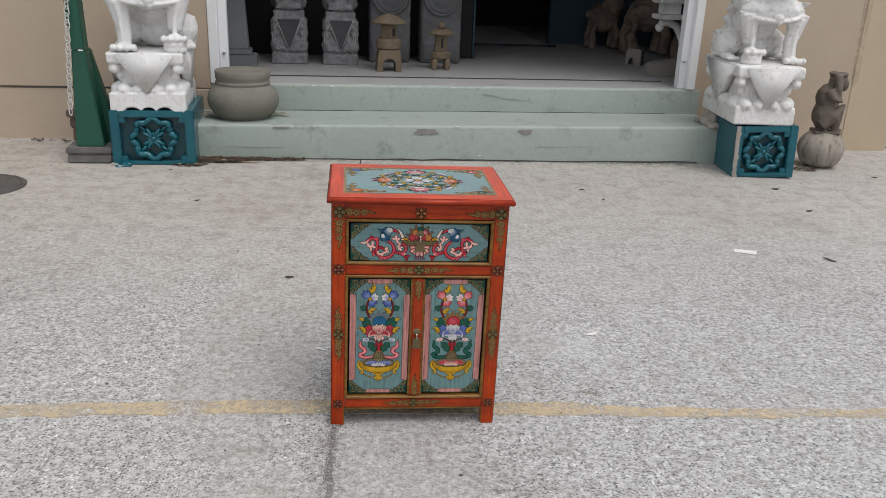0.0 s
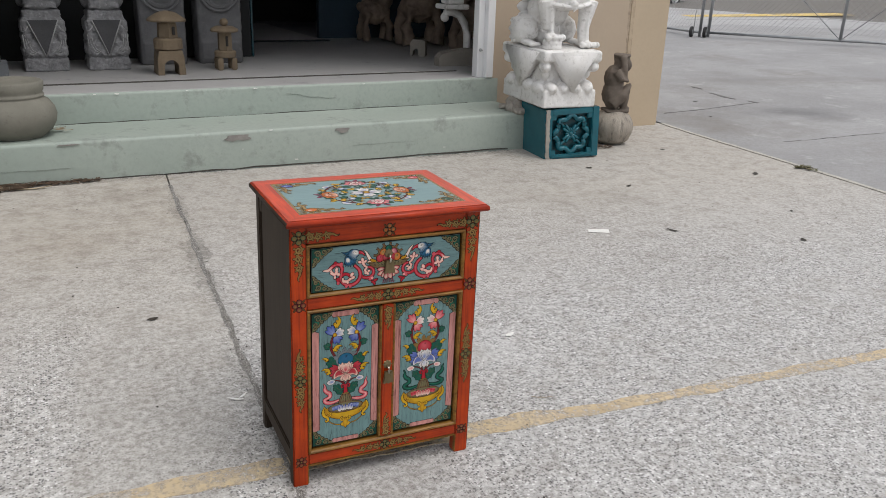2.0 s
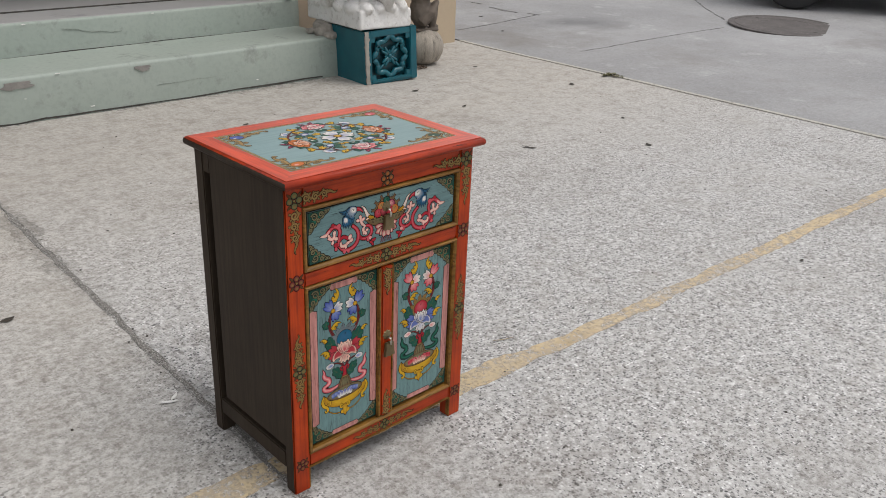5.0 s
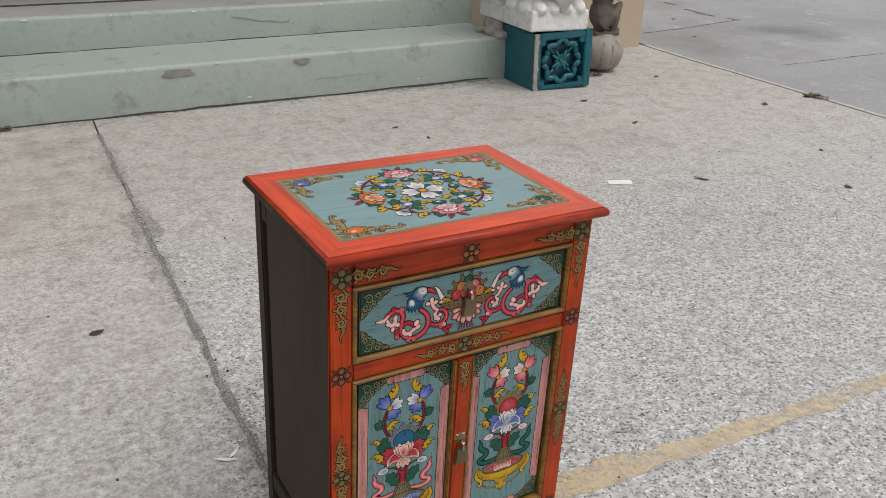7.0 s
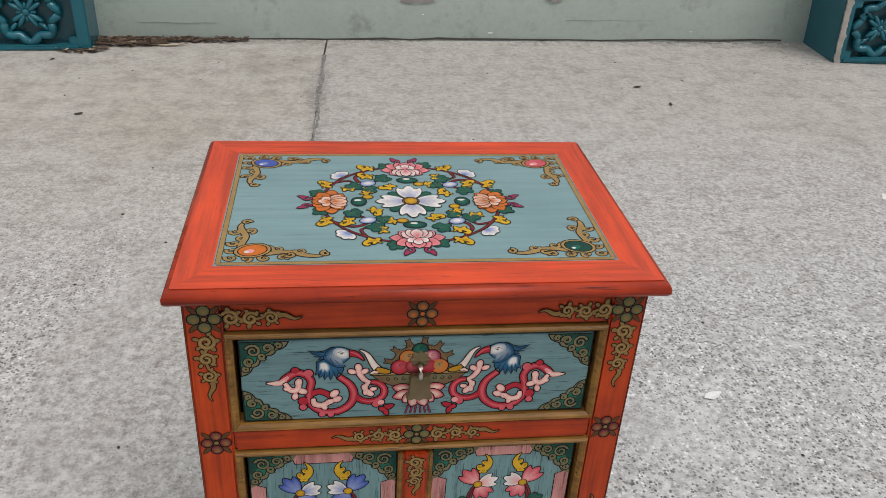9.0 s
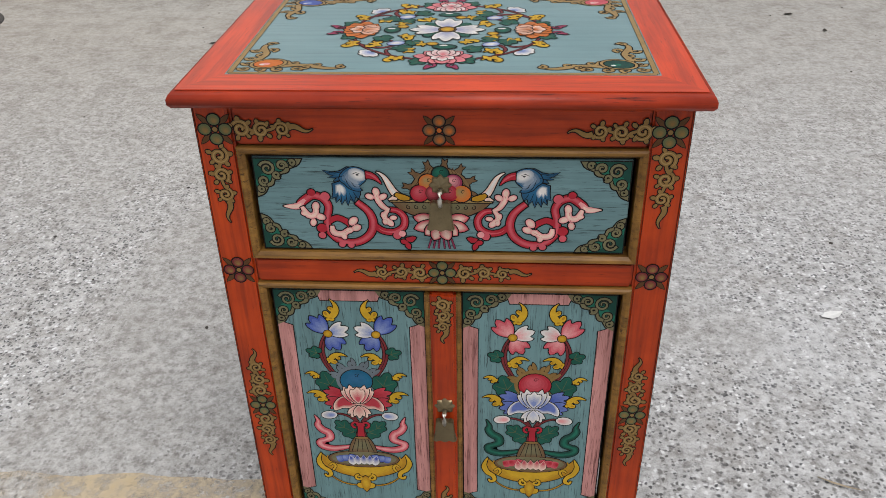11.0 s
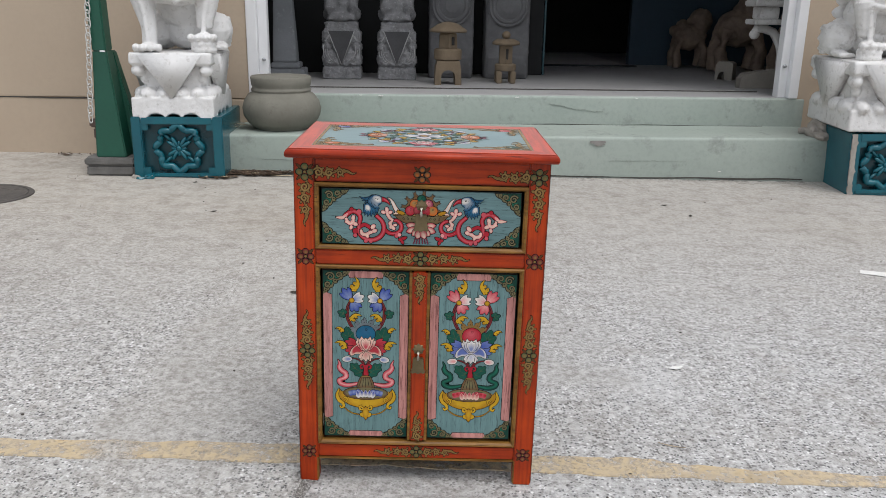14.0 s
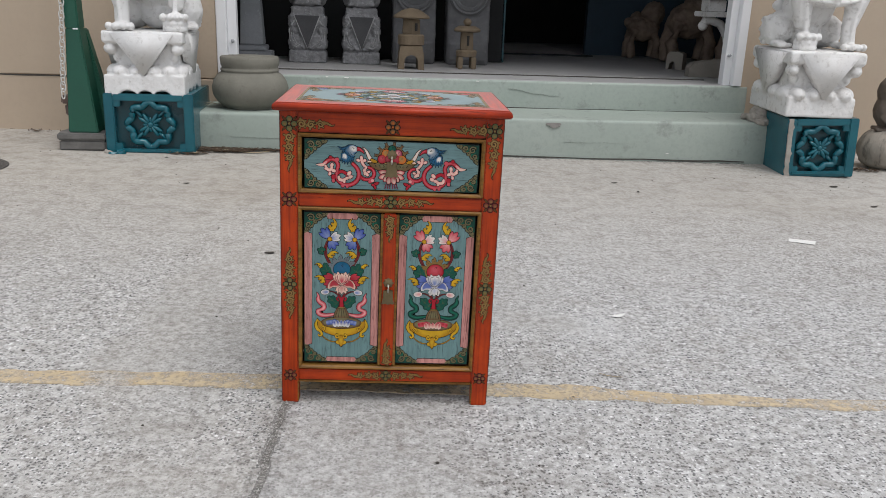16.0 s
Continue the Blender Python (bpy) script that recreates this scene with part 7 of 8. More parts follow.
glazed_block(at_shop(2.416, -0.630, -0.030, -7.6) @ pose(0, 0, 0, 0, -2.5), 0.395, 0.42, 0.332, "teal glazed ceramic block edged with mortar, under a lion", False)


def lion_statue(m, scallop, mirror, deep, tall, turn, material, label):
    ob = part("stone_lion", lion(scallop, mirror, deep, tall, turn), material, None, smooth=True, m=m)
    return tagged(ob, label, "statue", "stone lions by the door")


lion_statue(at_shop(-1.358, -0.452, 0.338, 0.5), True, False, 1.22, 0.95, 3, MARBLE, "white carved marble guardian lion on a draped plinth")
lion_statue(at_shop(2.368, -0.640, 0.305, -7.6), False, True, 1.58, 1.08, 8, MARBLE_W, "weathered white marble guardian lion on a draped plinth")
mort = ball((2.20, -0.47, 0.235), 0.05, None, (1.0, 0.8, 0.55), sub=3)
mort = ball((2.215, -0.36, 0.262), 0.055, mort, (0.7, 1.8, 0.8), sub=3)
mort = ball((2.175, -0.40, 0.245), 0.035, mort, (0.9, 1.2, 0.9), sub=3)
mort = ball((2.165, -0.30, 0.240), 0.030, mort, (0.8, 1.3, 0.8), sub=3)
carve(mort, 0.016, 22, 2)
tagged(part("mortar_lump", mort, MORTAR, m=SHOP.copy()), "rough mortar lump between step and lion plinth", "mortar", kind="structure")

# round pot on the lower step
pot = lathe([(0.150, 0.0), (0.156, 0.004), (0.156, 0.012), (0.168, 0.016), (0.192, 0.036), (0.214, 0.075), (0.220, 0.115), (0.211, 0.155), (0.187, 0.190), (0.166, 0.204), (0.163, 0.209), (0.168, 0.214), (0.168, 0.222), (0.161, 0.227), (0.160, 0.236), (0.166, 0.246), (0.169, 0.284), (0.162, 0.293), (0.150, 0.293), (0.142, 0.286), (0.10, 0.285)], 48)
carve(pot, 0.0016, 14, 4)
tagged(part("clay_pot", pot, POT, smooth=True, m=at_shop(-0.857, -0.240, 0.222)), "squat grey unglazed clay pot on the lower step", "pot")

# monkey-like carving on a buff stone
bb = ball((0, 0, 0.122), 0.150, None, (1.0, 1.0, 0.90), sub=4)
bb = ball((0, 0, 0.05), 0.13, bb, (1.0, 1.0, 0.4), sub=3)
bb = fused(bb, 0.008, 2)
for v in bb.verts:
    a = math.atan2(v.co.y, v.co.x)
    v.co += Vector((math.cos(a), math.sin(a), 0)) * 0.002 * noise.noise((math.cos(a) * 9, math.sin(a) * 9, v.co.z * 4))
tagged(part("round_stone", bb, STONE_BALL, smooth=True, m=at_shop(2.985, -0.50, -0.036)), "weathered buff stone with vertical grooves", "stone")
mk = box(-0.068, 0.080, -0.062, 0.062, 0.0, 0.020, 0.004, 2)
mk = ball((-0.014, 0.0, 0.110), 0.078, mk, (0.92, 0.92, 1.20))
mk = ball((-0.018, 0.0, 0.205), 0.066, mk, (0.95, 1.0, 1.25))
mk = ball((0.026, 0.0, 0.300), 0.050, mk, (1.05, 0.95, 1.1))
mk = ball((0.064, 0.0, 0.282), 0.026, mk, (0.9, 0.9, 1.5))
mk = ball((0.058, 0.0, 0.312), 0.016, mk, (0.8, 2.2, 0.6))
mk = lathe([(0.044, 0.334), (0.054, 0.338), (0.054, 0.346), (0.044, 0.350)], 20, (0.022, 0, 0), mk)
for s in (-1, 1):
    mk = tube([(-0.026, s * 0.052, 0.252), (0.000, s * 0.070, 0.212), (0.034, s * 0.066, 0.196), (0.022, s * 0.062, 0.265), (0.010, s * 0.050, 0.338)], [0.028, 0.027, 0.024, 0.020, 0.021], 12, mk)
    mk = tube([(-0.034, s * 0.046, 0.050), (0.024, s * 0.056, 0.110), (0.058, s * 0.050, 0.162), (0.052, s * 0.044, 0.090), (0.044, s * 0.040, 0.030)], [0.036, 0.036, 0.027, 0.022, 0.020], 12, mk)
    mk = ball((0.058, s * 0.036, 0.028), 0.020, mk, (1.5, 0.9, 0.6))
    mk = ball((0.008, s * 0.048, 0.338), 0.020, mk, (1.2, 0.8, 0.8))
mk = fused(mk, 0.006, 1)
carve(mk, 0.002, 30, 1)
tagged(part("monkey_carving", mk, STONE_MONKEY, smooth=True, m=at_shop(2.985, -0.50, 0.192, -18) @ Matrix.Diagonal((1.16, 1.16, 1.16, 1))), "brown-grey stone monkey carving on a round stone", "statue")

# green steel post on paving stones, with a chain
def stone_pile(m, layers, material, label):
    t = thing("paving_stones", m, label, "paving stones")
    rng = random.Random(len(layers) * 7)
    for x0, x1, y0, y1, z0, z1, mat in layers:
        b = box(x0, x1, y0, y1, z0, z1, 0.008, 2)
        bmesh.ops.subdivide_edges(b, edges=b.edges[:], cuts=3, use_grid_fill=True)
        carve(b, 0.006, 14, rng.uniform(0, 50))
        part("paving_stone", b, mat, t, smooth=False)
    return t


stone_pile(at_shop(-1.700, -0.56, 0.022), [(-0.125, 0.120, -0.10, 0.12, 0.0, 0.055, PAVER_GREY), (-0.130, 0.124, -0.105, 0.12, 0.056, 0.092, PAVER_GREY)], PAVER_GREY, "two grey paving stones under a green post")
stone_pile(at_shop(-1.715, -0.27, 0.022), [(-0.150, 0.155, -0.13, 0.12, 0.0, 0.07, PAVER_RED), (-0.140, 0.150, -0.12, 0.12, 0.071, 0.150, PAVER_RED), (-0.150, 0.150, -0.13, 0.11, 0.151, 0.215, PAVER_RED), (-0.165, 0.160, -0.14, 0.12, 0.216, 0.262, PAVER_RED)], PAVER_RED, "stack of brown-red paving stones against the wall")
post = thing("green_post", at_shop(-1.705, -0.55, 0.114), "dark green painted steel post on paving stones", "post")


def taper(h0, h1, w0, w1, d0, d1, x0=0.0, x1=0.0):
    bm = bmesh.new()
    a = [bm.verts.new((x0 + sx * w0, sy * d0, h0)) for sx, sy in ((-1, -1), (1, -1), (1, 1), (-1, 1))]
    b = [bm.verts.new((x1 + sx * w1, sy * d1, h1)) for sx, sy in ((-1, -1), (1, -1), (1, 1), (-1, 1))]
    for i in range(4):
        j = (i + 1) % 4
        bm.faces.new((a[i], a[j], b[j], b[i]))
    bm.faces.new(a[::-1])
    bm.faces.new(b)
    bmesh.ops.bevel(bm, geom=bm.edges[:], offset=0.006, segments=2, affect="EDGES")
    return bm


part("foot", taper(0.0, 0.545, 0.078, 0.036, 0.078, 0.050, 0.004, -0.016), GREEN_METAL, post)
part("shaft", taper(0.541, 1.75, 0.035, 0.050, 0.050, 0.055, -0.016, -0.060), GREEN_METAL, post)
part("collar", box(-0.012, 0.014, -0.056, -0.049, 0.538, 0.546, 0.002), WHITE_PAINT, post, "chip of pale paint at the weld")
part("hook", tube([(-0.088 + 0.020 * math.cos(a * 0.5), -0.02, 0.885 + 0.020 * math.sin(a * 0.5)) for a in range(13)], 0.005, 8, closed=True), IRON, post, "rusty iron ring")
part("lean_bar", taper(0.0, 0.54, 0.055, 0.020, 0.05, 0.03, 0.085, -0.005), GREEN_METAL, post, m=pose(0, 0.09, 0))
chain = thing("hanging_chain", at_shop(-1.790, -0.62, 0.30), "white plastic link chain hanging from a ring", "chain")
link = None
for k in range(19):
    pts = []
    for i in range(14):
        a = 2 * math.pi * i / 14
        u, w = 0.0085 * math.cos(a), 0.021 * math.sin(a) + (0.006 if math.sin(a) > 0 else -0.006)
        pts.append((u * 1.4, 0, w) if k % 2 else (u * 0.6, u * 1.2, w))
    if k < 2:
        LINKS = LINKS if k else {}
        LINKS[k] = part("chain_link", tube(pts, 0.0034, 6, closed=True), CHAIN_WHITE, chain, smooth=True)
        LINKS[k].location = (0.0026 * k, 0, 0.02 + 0.0365 * k)
    else:
        o = new("chain_link", LINKS[k % 2].data)
        o.parent = chain
        o.location = (0.0026 * k, 0, 0.02 + 0.0365 * k)

# ---- just inside the doorway ----
STONE_PALE = surface("rubbed_grey_stone", (0.36, 0.36, 0.355), (0.28, 0.28, 0.278), 0.85, big=9, fine=80, relief=0.4)


def carved_pedestal(x, y, w):
    t = thing("carved_pedestal", at_shop(x, y, 0.390), "dark grey carved stone pedestal with a draped triangle", "pedestal", "carved pedestals in the doorway")
    h = w / 2
    b = box(-h, h, -h, h, 0.0, 0.080, 0.006, 2)
    b = box(-h * 0.98, h * 0.98, -h * 0.98, h * 0.98, 0.085, 0.20, 0.012, 2, b)
    b = box(-h * 0.86, h * 0.86, -h * 0.86, h * 0.86, 0.18, 0.26, 0.012, 2, b)
    b = box(-h, h, -h, h, 0.245, 0.345, 0.016, 3, b)
    b = box(-h * 0.84, h * 0.84, -h * 0.84, h * 0.84, 0.33, 0.40, 0.01, 2, b)
    for s in (-1, 1):
        for z, r in ((0.225, 0.030), (0.135, 0.034)):
            b = ball((s * h * 0.80, -h * 0.92, z), r, b, (1.0, 0.6, 1.2))
            b = ball((s * h * 0.93, -h * 0.2, z), r, b, (0.6, 1.0, 1.2))
        b = tube([(s * 0.018, -h * 0.97, 0.05 + 0.05), (s * 0.05, -h * 1.0, 0.12), (s * 0.085, -h * 1.0, 0.105)], 0.010, 8, b)
    b = fused(b, 0.006, 1)
    carve(b, 0.0065, 36, x * 10)
    part("body", b, STONE_GREY, t, smooth=True)
    # carved lines: nested loops beside the triangle and waves along the foot
    for s in (-1, 1):
        ln = None
        for q in (0.0, 0.013, 0.026):
            ln = tube([(s * (h * 0.94 - q), -h - 0.001, 0.240), (s * (h * 0.92 - q), -h - 0.003, 0.160 + q), (s * (h * 0.70 - q * 0.6), -h - 0.003, 0.118 + q), (s * (h * 0.40 - q * 0.2), -h - 0.002, 0.110 + 0.4 * q)], 0.0032, 6, ln)
            ln = tube([(s * (h * 0.96 - q), -h - 0.002, 0.262 + q * 0.8), (s * (h * 0.80 - q * 0.5), -h - 0.004, 0.268 + q), (s * (h * 0.62 - q * 0.3), -h - 0.003, 0.300 + q * 0.6)], 0.0032, 6, ln)
        part("carved_loops", ln, STONE_PALE, t, smooth=True)
        part("panel_edge", tube([(s * h * 0.69, -h - 0.011, 0.338), (0, -h - 0.011, 0.100)], 0.0042, 6), STONE_PALE, t, smooth=True)
    part("draped_panel", prism([(-h * 0.66, 0.335), (h * 0.66, 0.335), (0, 0.105)], -h - 0.010, -h + 0.02), STONE_BLACK, t, "near-black triangular panel")
    # a plain crouching lump above
    a = ball((0, 0.0, 0.52), 0.11, None, (0.95, 0.95, 1.2))
    a = ball((0, -0.06, 0.43), 0.075, a, (1.4, 1.0, 0.55))
    for s in (-1, 1):
        a = tube([(s * 0.07, -0.04, 0.56), (s * 0.085, -0.085, 0.48), (s * 0.075, -0.10, 0.41)], [0.05, 0.038, 0.034], 10, a)
        a = ball((s * 0.09, 0.04, 0.45), 0.05, a)
    a = ball((0, -0.04, 0.70), 0.10, a)
    a = fused(a, 0.008, 1)
    carve(a, 0.006, 24, x * 7)
    tagged(part("small_stone_lion", a, STONE_GREY, smooth=True, m=at_shop(x, y, 0.388)), "small dark grey stone lion on a carved pedestal", "statue", "small lions in the doorway")


carved_pedestal(-0.598, 1.165, 0.272)
carved_pedestal(-0.205, 1.155, 0.272)


def drum_stone(x, y, w):
    t = thing("drum_stone", at_shop(x, y, 0.390), "grey carved stone drum on a block behind a lantern", "carved stone", "drum stones in the doorway")
    h = w / 2
    b = box(-h, h, -0.10, 0.12, 0.0, 0.40, 0.012, 2)
    b = box(-h * 0.93, h * 0.93, -0.11, 0.12, 0.02, 0.17, 0.012, 2, b)
    b = ball((0, 0, 0.47), h * 0.98, b, (1.0, 0.72, 1.0), sub=3)
    b = box(-h, h, -0.10, 0.12, 0.38, 1.05, 0.015, 2, b)
    b = fused(b, 0.009, 1)
    carve(b, 0.003, 20, x * 9)
    part("body", b, STONE_DIM, t, smooth=True)
    disc = lathe([(h * 0.92, 0.0), (h * 0.92, 0.02), (h * 0.86, 0.028), (h * 0.78, 0.020), (h * 0.72, 0.028), (h * 0.62, 0.030), (h * 0.55, 0.020), (h * 0.3, 0.034)], 40)
    part("drum_face", disc, STONE_DIM, t, smooth=False, m=pose(0, -0.098, 0.52, 90))


drum_stone(0.195, 1.32, 0.325)
drum_stone(0.608, 1.32, 0.325)


def arch_leg(w, h, dpt):
    n = 10
    iw, ih = w * 0.26, h * 0.62
    pts = [(-w / 2, 0), (-w / 2 * 0.94, h * 0.7), (-w / 2 * 0.82, h), (w / 2 * 0.82, h), (w / 2 * 0.94, h * 0.7), (w / 2, 0), (iw, 0)]
    pts += [(iw * math.cos(math.pi * i / n), ih * 0.55 + ih * 0.45 * math.sin(math.pi * i / n)) for i in range(n + 1)]
    pts += [(-iw, 0)]
    return prism(pts, -dpt / 2, dpt / 2)


la = thing("stone_lantern", at_shop(0.142, 0.752, 0.390), "tan stone garden lantern with a wide flat roof", "lantern", "stone lanterns in the doorway")
part("arched_base", arch_leg(0.182, 0.160, 0.17), STONE_TAN, la)
part("platform", lathe([(0.085, 0.0), (0.094, 0.006), (0.094, 0.066), (0.086, 0.074), (0.05, 0.078)], 24), STONE_TAN, la, m=pose(0, 0, 0.163))
lb = lathe([(0.068, 0.0), (0.070, 0.01), (0.066, 0.090), (0.060, 0.102)], 6)
part("light_box", lb, STONE_TAN, la, m=pose(0, 0, 0.240, 0, 0, 30))
# black block stands for the shade inside the light box
part("window", box(0.022, 0.040, -0.066, -0.04, 0.262, 0.315, 0.002), GAP_SHADE, la, "lantern window, its inner shade painted black")
rf = lathe([(0.060, 0.0), (0.122, 0.004), (0.129, 0.012), (0.122, 0.022), (0.070, 0.055), (0.045, 0.066), (0.02, 0.070)], 28)
carve(rf, 0.004, 16, 1)
part("roof", rf, STONE_TAN, la, smooth=True, m=pose(0, 0, 0.342))

lc = thing("stone_lantern", at_shop(0.556, 0.885, 0.390), "smaller tan stone lantern with a round knob", "lantern", "stone lanterns in the doorway")
for s in (-1, 1):
    for q in (-1, 1):
        part("leg", box(*sorted((s * 0.030, s * 0.068)), *sorted((q * 0.03, q * 0.065)), 0.0, 0.085, 0.006, 2), STONE_TAN, lc)
part("platform", lathe([(0.060, 0.0), (0.074, 0.006), (0.076, 0.042), (0.066, 0.050)], 24), STONE_TAN, lc, m=pose(0, 0, 0.084))
part("light_box", lathe([(0.050, 0.0), (0.052, 0.01), (0.050, 0.120), (0.045, 0.128)], 6), STONE_TAN, lc, m=pose(0, 0, 0.132, 0, 0, 30))
# black block again for the shade behind this window
part("window", box(-0.005, 0.013, -0.0525, -0.03, 0.165, 0.235, 0.002), GAP_SHADE, lc, "lantern window, its inner shade painted black")
rf = lathe([(0.050, 0.0), (0.094, 0.004), (0.100, 0.014), (0.094, 0.026), (0.060, 0.042), (0.03, 0.046)], 28)
carve(rf, 0.004, 18, 3)
part("roof", rf, STONE_TAN, lc, smooth=True, m=pose(0, 0, 0.258))
part("knob", ball((0, 0, 0.328), 0.030, None, (1, 1, 0.9), sub=3), STONE_TAN, lc, smooth=True)

col = thing("granite_column", at_shop(-0.955, 0.93, 0.390), "blue-grey granite column with a stepped foot", "column")
part("foot", box(-0.118, 0.118, -0.11, 0.11, 0.0, 0.085, 0.006, 2), STONE_BLUE, col)
part("plinth", box(-0.112, 0.082, -0.10, 0.10, 0.087, 0.125, 0.006, 2), STONE_BLUE, col)
part("shaft", taper(0.126, 0.62, 0.082, 0.058, 0.08, 0.06, -0.02, -0.026), STONE_BLUE, col)
part("capital", box(-0.110, 0.075, -0.09, 0.09, 0.622, 0.690, 0.008, 2), STONE_BLUE, col)
part("upper_shaft", taper(0.692, 1.25, 0.075, 0.06, 0.07, 0.06, -0.02, -0.02), STONE_BLUE, col)

sd = thing("sliding_door", at_shop(0.0, 0.0, 0.390), "dark green-black sliding door leaf standing open", "door", kind="structure")
part("door_leaf", box(0.815, 0.935, 1.58, 1.62, 0.004, 2.1, 0.004), BLACK_FRAME_SHADE, sd)
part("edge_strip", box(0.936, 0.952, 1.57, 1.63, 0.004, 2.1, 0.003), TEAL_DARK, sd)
# near-black sheet added where only shade lies behind the carvings
tagged(part("shade_partition", box(-2.85, 0.80, 1.66, 1.76, 0.39, TOP, 0.0), BLACK_FRAME_SHADE, m=SHOP.copy()), "near-black sheet for the shade behind the stone carvings", "wall", kind="structure")
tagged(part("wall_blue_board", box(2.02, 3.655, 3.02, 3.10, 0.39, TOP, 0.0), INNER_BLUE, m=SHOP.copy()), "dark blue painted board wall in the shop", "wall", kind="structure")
# flat sheet whose pale colour shows a lit patch of floor
tagged(part("lit_floor_patch", box(1.0, 1.985, 2.75, 4.85, 0.386, 0.3945, 0.0), LIT_FLOOR, m=SHOP.copy()), "patch of back room floor, coloured pale as if lit", "floorboards", kind="structure")
tagged(part("sill", box(0.96, 2.02, 2.70, 2.748, 0.386, 0.404, 0.003), BLACK_FRAME_SHADE, m=SHOP.copy()), "black sill of the inner doorway", "sill", kind="structure")


def root_figure(x, y, s, seed, label):
    rng = random.Random(seed)
    a = ball((0, 0, 0.30 * s), 0.13 * s, None, (1.3, 0.9, 1.0))
    a = ball((0.10 * s, 0.02, 0.44 * s), 0.12 * s, a, (1, 0.9, 1.1))
    for k in range(4):
        sx, sy = (-1 if k % 2 else 1), (-1 if k < 2 else 1)
        a = tube([(sx * 0.09 * s, sy * 0.05 * s, 0.28 * s), (sx * 0.14 * s, sy * 0.07 * s, 0.15 * s), (sx * 0.12 * s, sy * 0.07 * s, 0.02 * s)], [0.06 * s, 0.042 * s, 0.05 * s], 10, a)
    for k in range(5):
        a = ball((rng.uniform(-0.14, 0.16) * s, rng.uniform(-0.06, 0.06) * s, rng.uniform(0.3, 0.52) * s), 0.055 * s, a)
    a = fused(a, 0.010, 1)
    carve(a, 0.012, 14, seed)
    tagged(part("root_carving", a, DRIFT, smooth=True, m=at_shop(x, y, 0.388)), label, "carving", "root carvings in the shop")


root_figure(2.46, 2.62, 0.95, 3, "dark brown root-wood animal carving on the shop floor")
root_figure(2.72, 2.15, 1.25, 8, "dark brown knotted root-wood carving")
root_figure(2.95, 1.55, 1.05, 13, "dark brown knotted root-wood carving")
st = [(0, 0), (0.020, 0.0), (0.026, 0.045), (0.045, 0.065), (0.066, 0.060), (0.074, 0.0), (0.130, 0.0), (0.130, 0.125), (0.10, 0.140), (0.02, 0.140), (0.0, 0.110)]
tagged(part("wood_block", prism(st, -0.06, 0.06), STUB, m=at_shop(2.29, 1.43, 0.390, -35)), "bleached wooden block with an arched notch", "block")
sl = prism([(0.02, 0), (0.36, 0), (0.36, 0.125), (0.26, 0.130), (0.12, 0.112), (0.05, 0.095), (0.02, 0.065)], -0.05, 0.05)
bmesh.ops.subdivide_edges(sl, edges=sl.edges[:], cuts=2)
carve(sl, 0.006, 18, 5)
tagged(part("stone_slab", sl, STUB, m=at_shop(2.15, 0.72, 0.392, -4)), "pale rough stone slab lying by the jamb", "stone")
cs = thing("console_stand", at_shop(2.42, 0.86, 0.390), "white carved stone stand with a curved leg", "stand")
part("leg", tube([(-0.115, 0, 0.365), (-0.10, 0, 0.395), (-0.05, 0, 0.400), (0.02, 0, 0.375), (0.07, 0, 0.31), (0.095, 0, 0.22), (0.10, 0, 0.10), (0.10, 0, 0.0)], [0.026, 0.032, 0.030, 0.030, 0.032, 0.030, 0.030, 0.036], 12), MARBLE_W, cs, smooth=True)
part("scroll_end", ball((-0.112, 0, 0.360), 0.036, None, (1, 0.9, 1), sub=3), MARBLE_W, cs, smooth=True)
part("shelf", box(-0.155, 0.06, -0.09, 0.09, 0.425, 0.462, 0.006, 2), MARBLE_W, cs)
part("block", box(-0.115, 0.02, -0.07, 0.07, 0.464, 0.545, 0.006, 2), MARBLE_W, cs)
part("slab", box(-0.165, 0.10, -0.10, 0.10, 0.547, 0.59, 0.008, 2), MARBLE_W, cs)


# ---- yard: manholes, cracks, litter ----
def manhole(x, y, r, z, material, label, rot=0):
    t = thing("manhole_cover", pose(x, y, z, 0, -math.degrees(math.atan(0.045)) if x > 3.9 else 0, rot), label, "manhole cover")
    part("ring", lathe([(r, -0.01), (r, 0.003), (r * 0.985, 0.005), (r * 0.90, 0.005), (r * 0.895, 0.001), (r * 0.5, 0.001)], 56), material, t)
    part("lid", lathe([(r * 0.885, 0.0), (r * 0.885, 0.004), (r * 0.87, 0.0055), (r * 0.6, 0.0055), (r * 0.59, 0.004), (r * 0.2, 0.004)], 56), material, t)
    for a in (30, 210):
        part("lift_slot", box(r * 0.66, r * 0.76, -0.012, 0.012, 0.0035, 0.0062, 0.001), CRACK, t, m=pose(0, 0, 0, 0, 0, a))


manhole(-2.085, 4.50, 0.230, 0.0005, IRON, "round cast iron cover set in the concrete", 15)
manhole(6.62, 4.47, 0.50, 0.1290, IRON_R, "large round rusty cover in the driveway", 40)


def ground_crack(name, pts, width, seed, lift=None, label="dark crack in the concrete", mat=None):
    rng = random.Random(seed)
    fine = []
    for (a, b), (c, d) in zip(pts, pts[1:]):
        n = max(2, int(math.hypot(c - a, d - b) / 0.05))
        fine += [(a + (c - a) * k / n + rng.uniform(-1, 1) * 0.0045, b + (d - b) * k / n + rng.uniform(-1, 1) * 0.005) for k in range(n)]
    fine.append(pts[-1])
    return strip(name, fine, width, mat or CRACK, label, z=0.0025, thick=0.004, wob=width * 0.7, lift=lift, cat="crack")


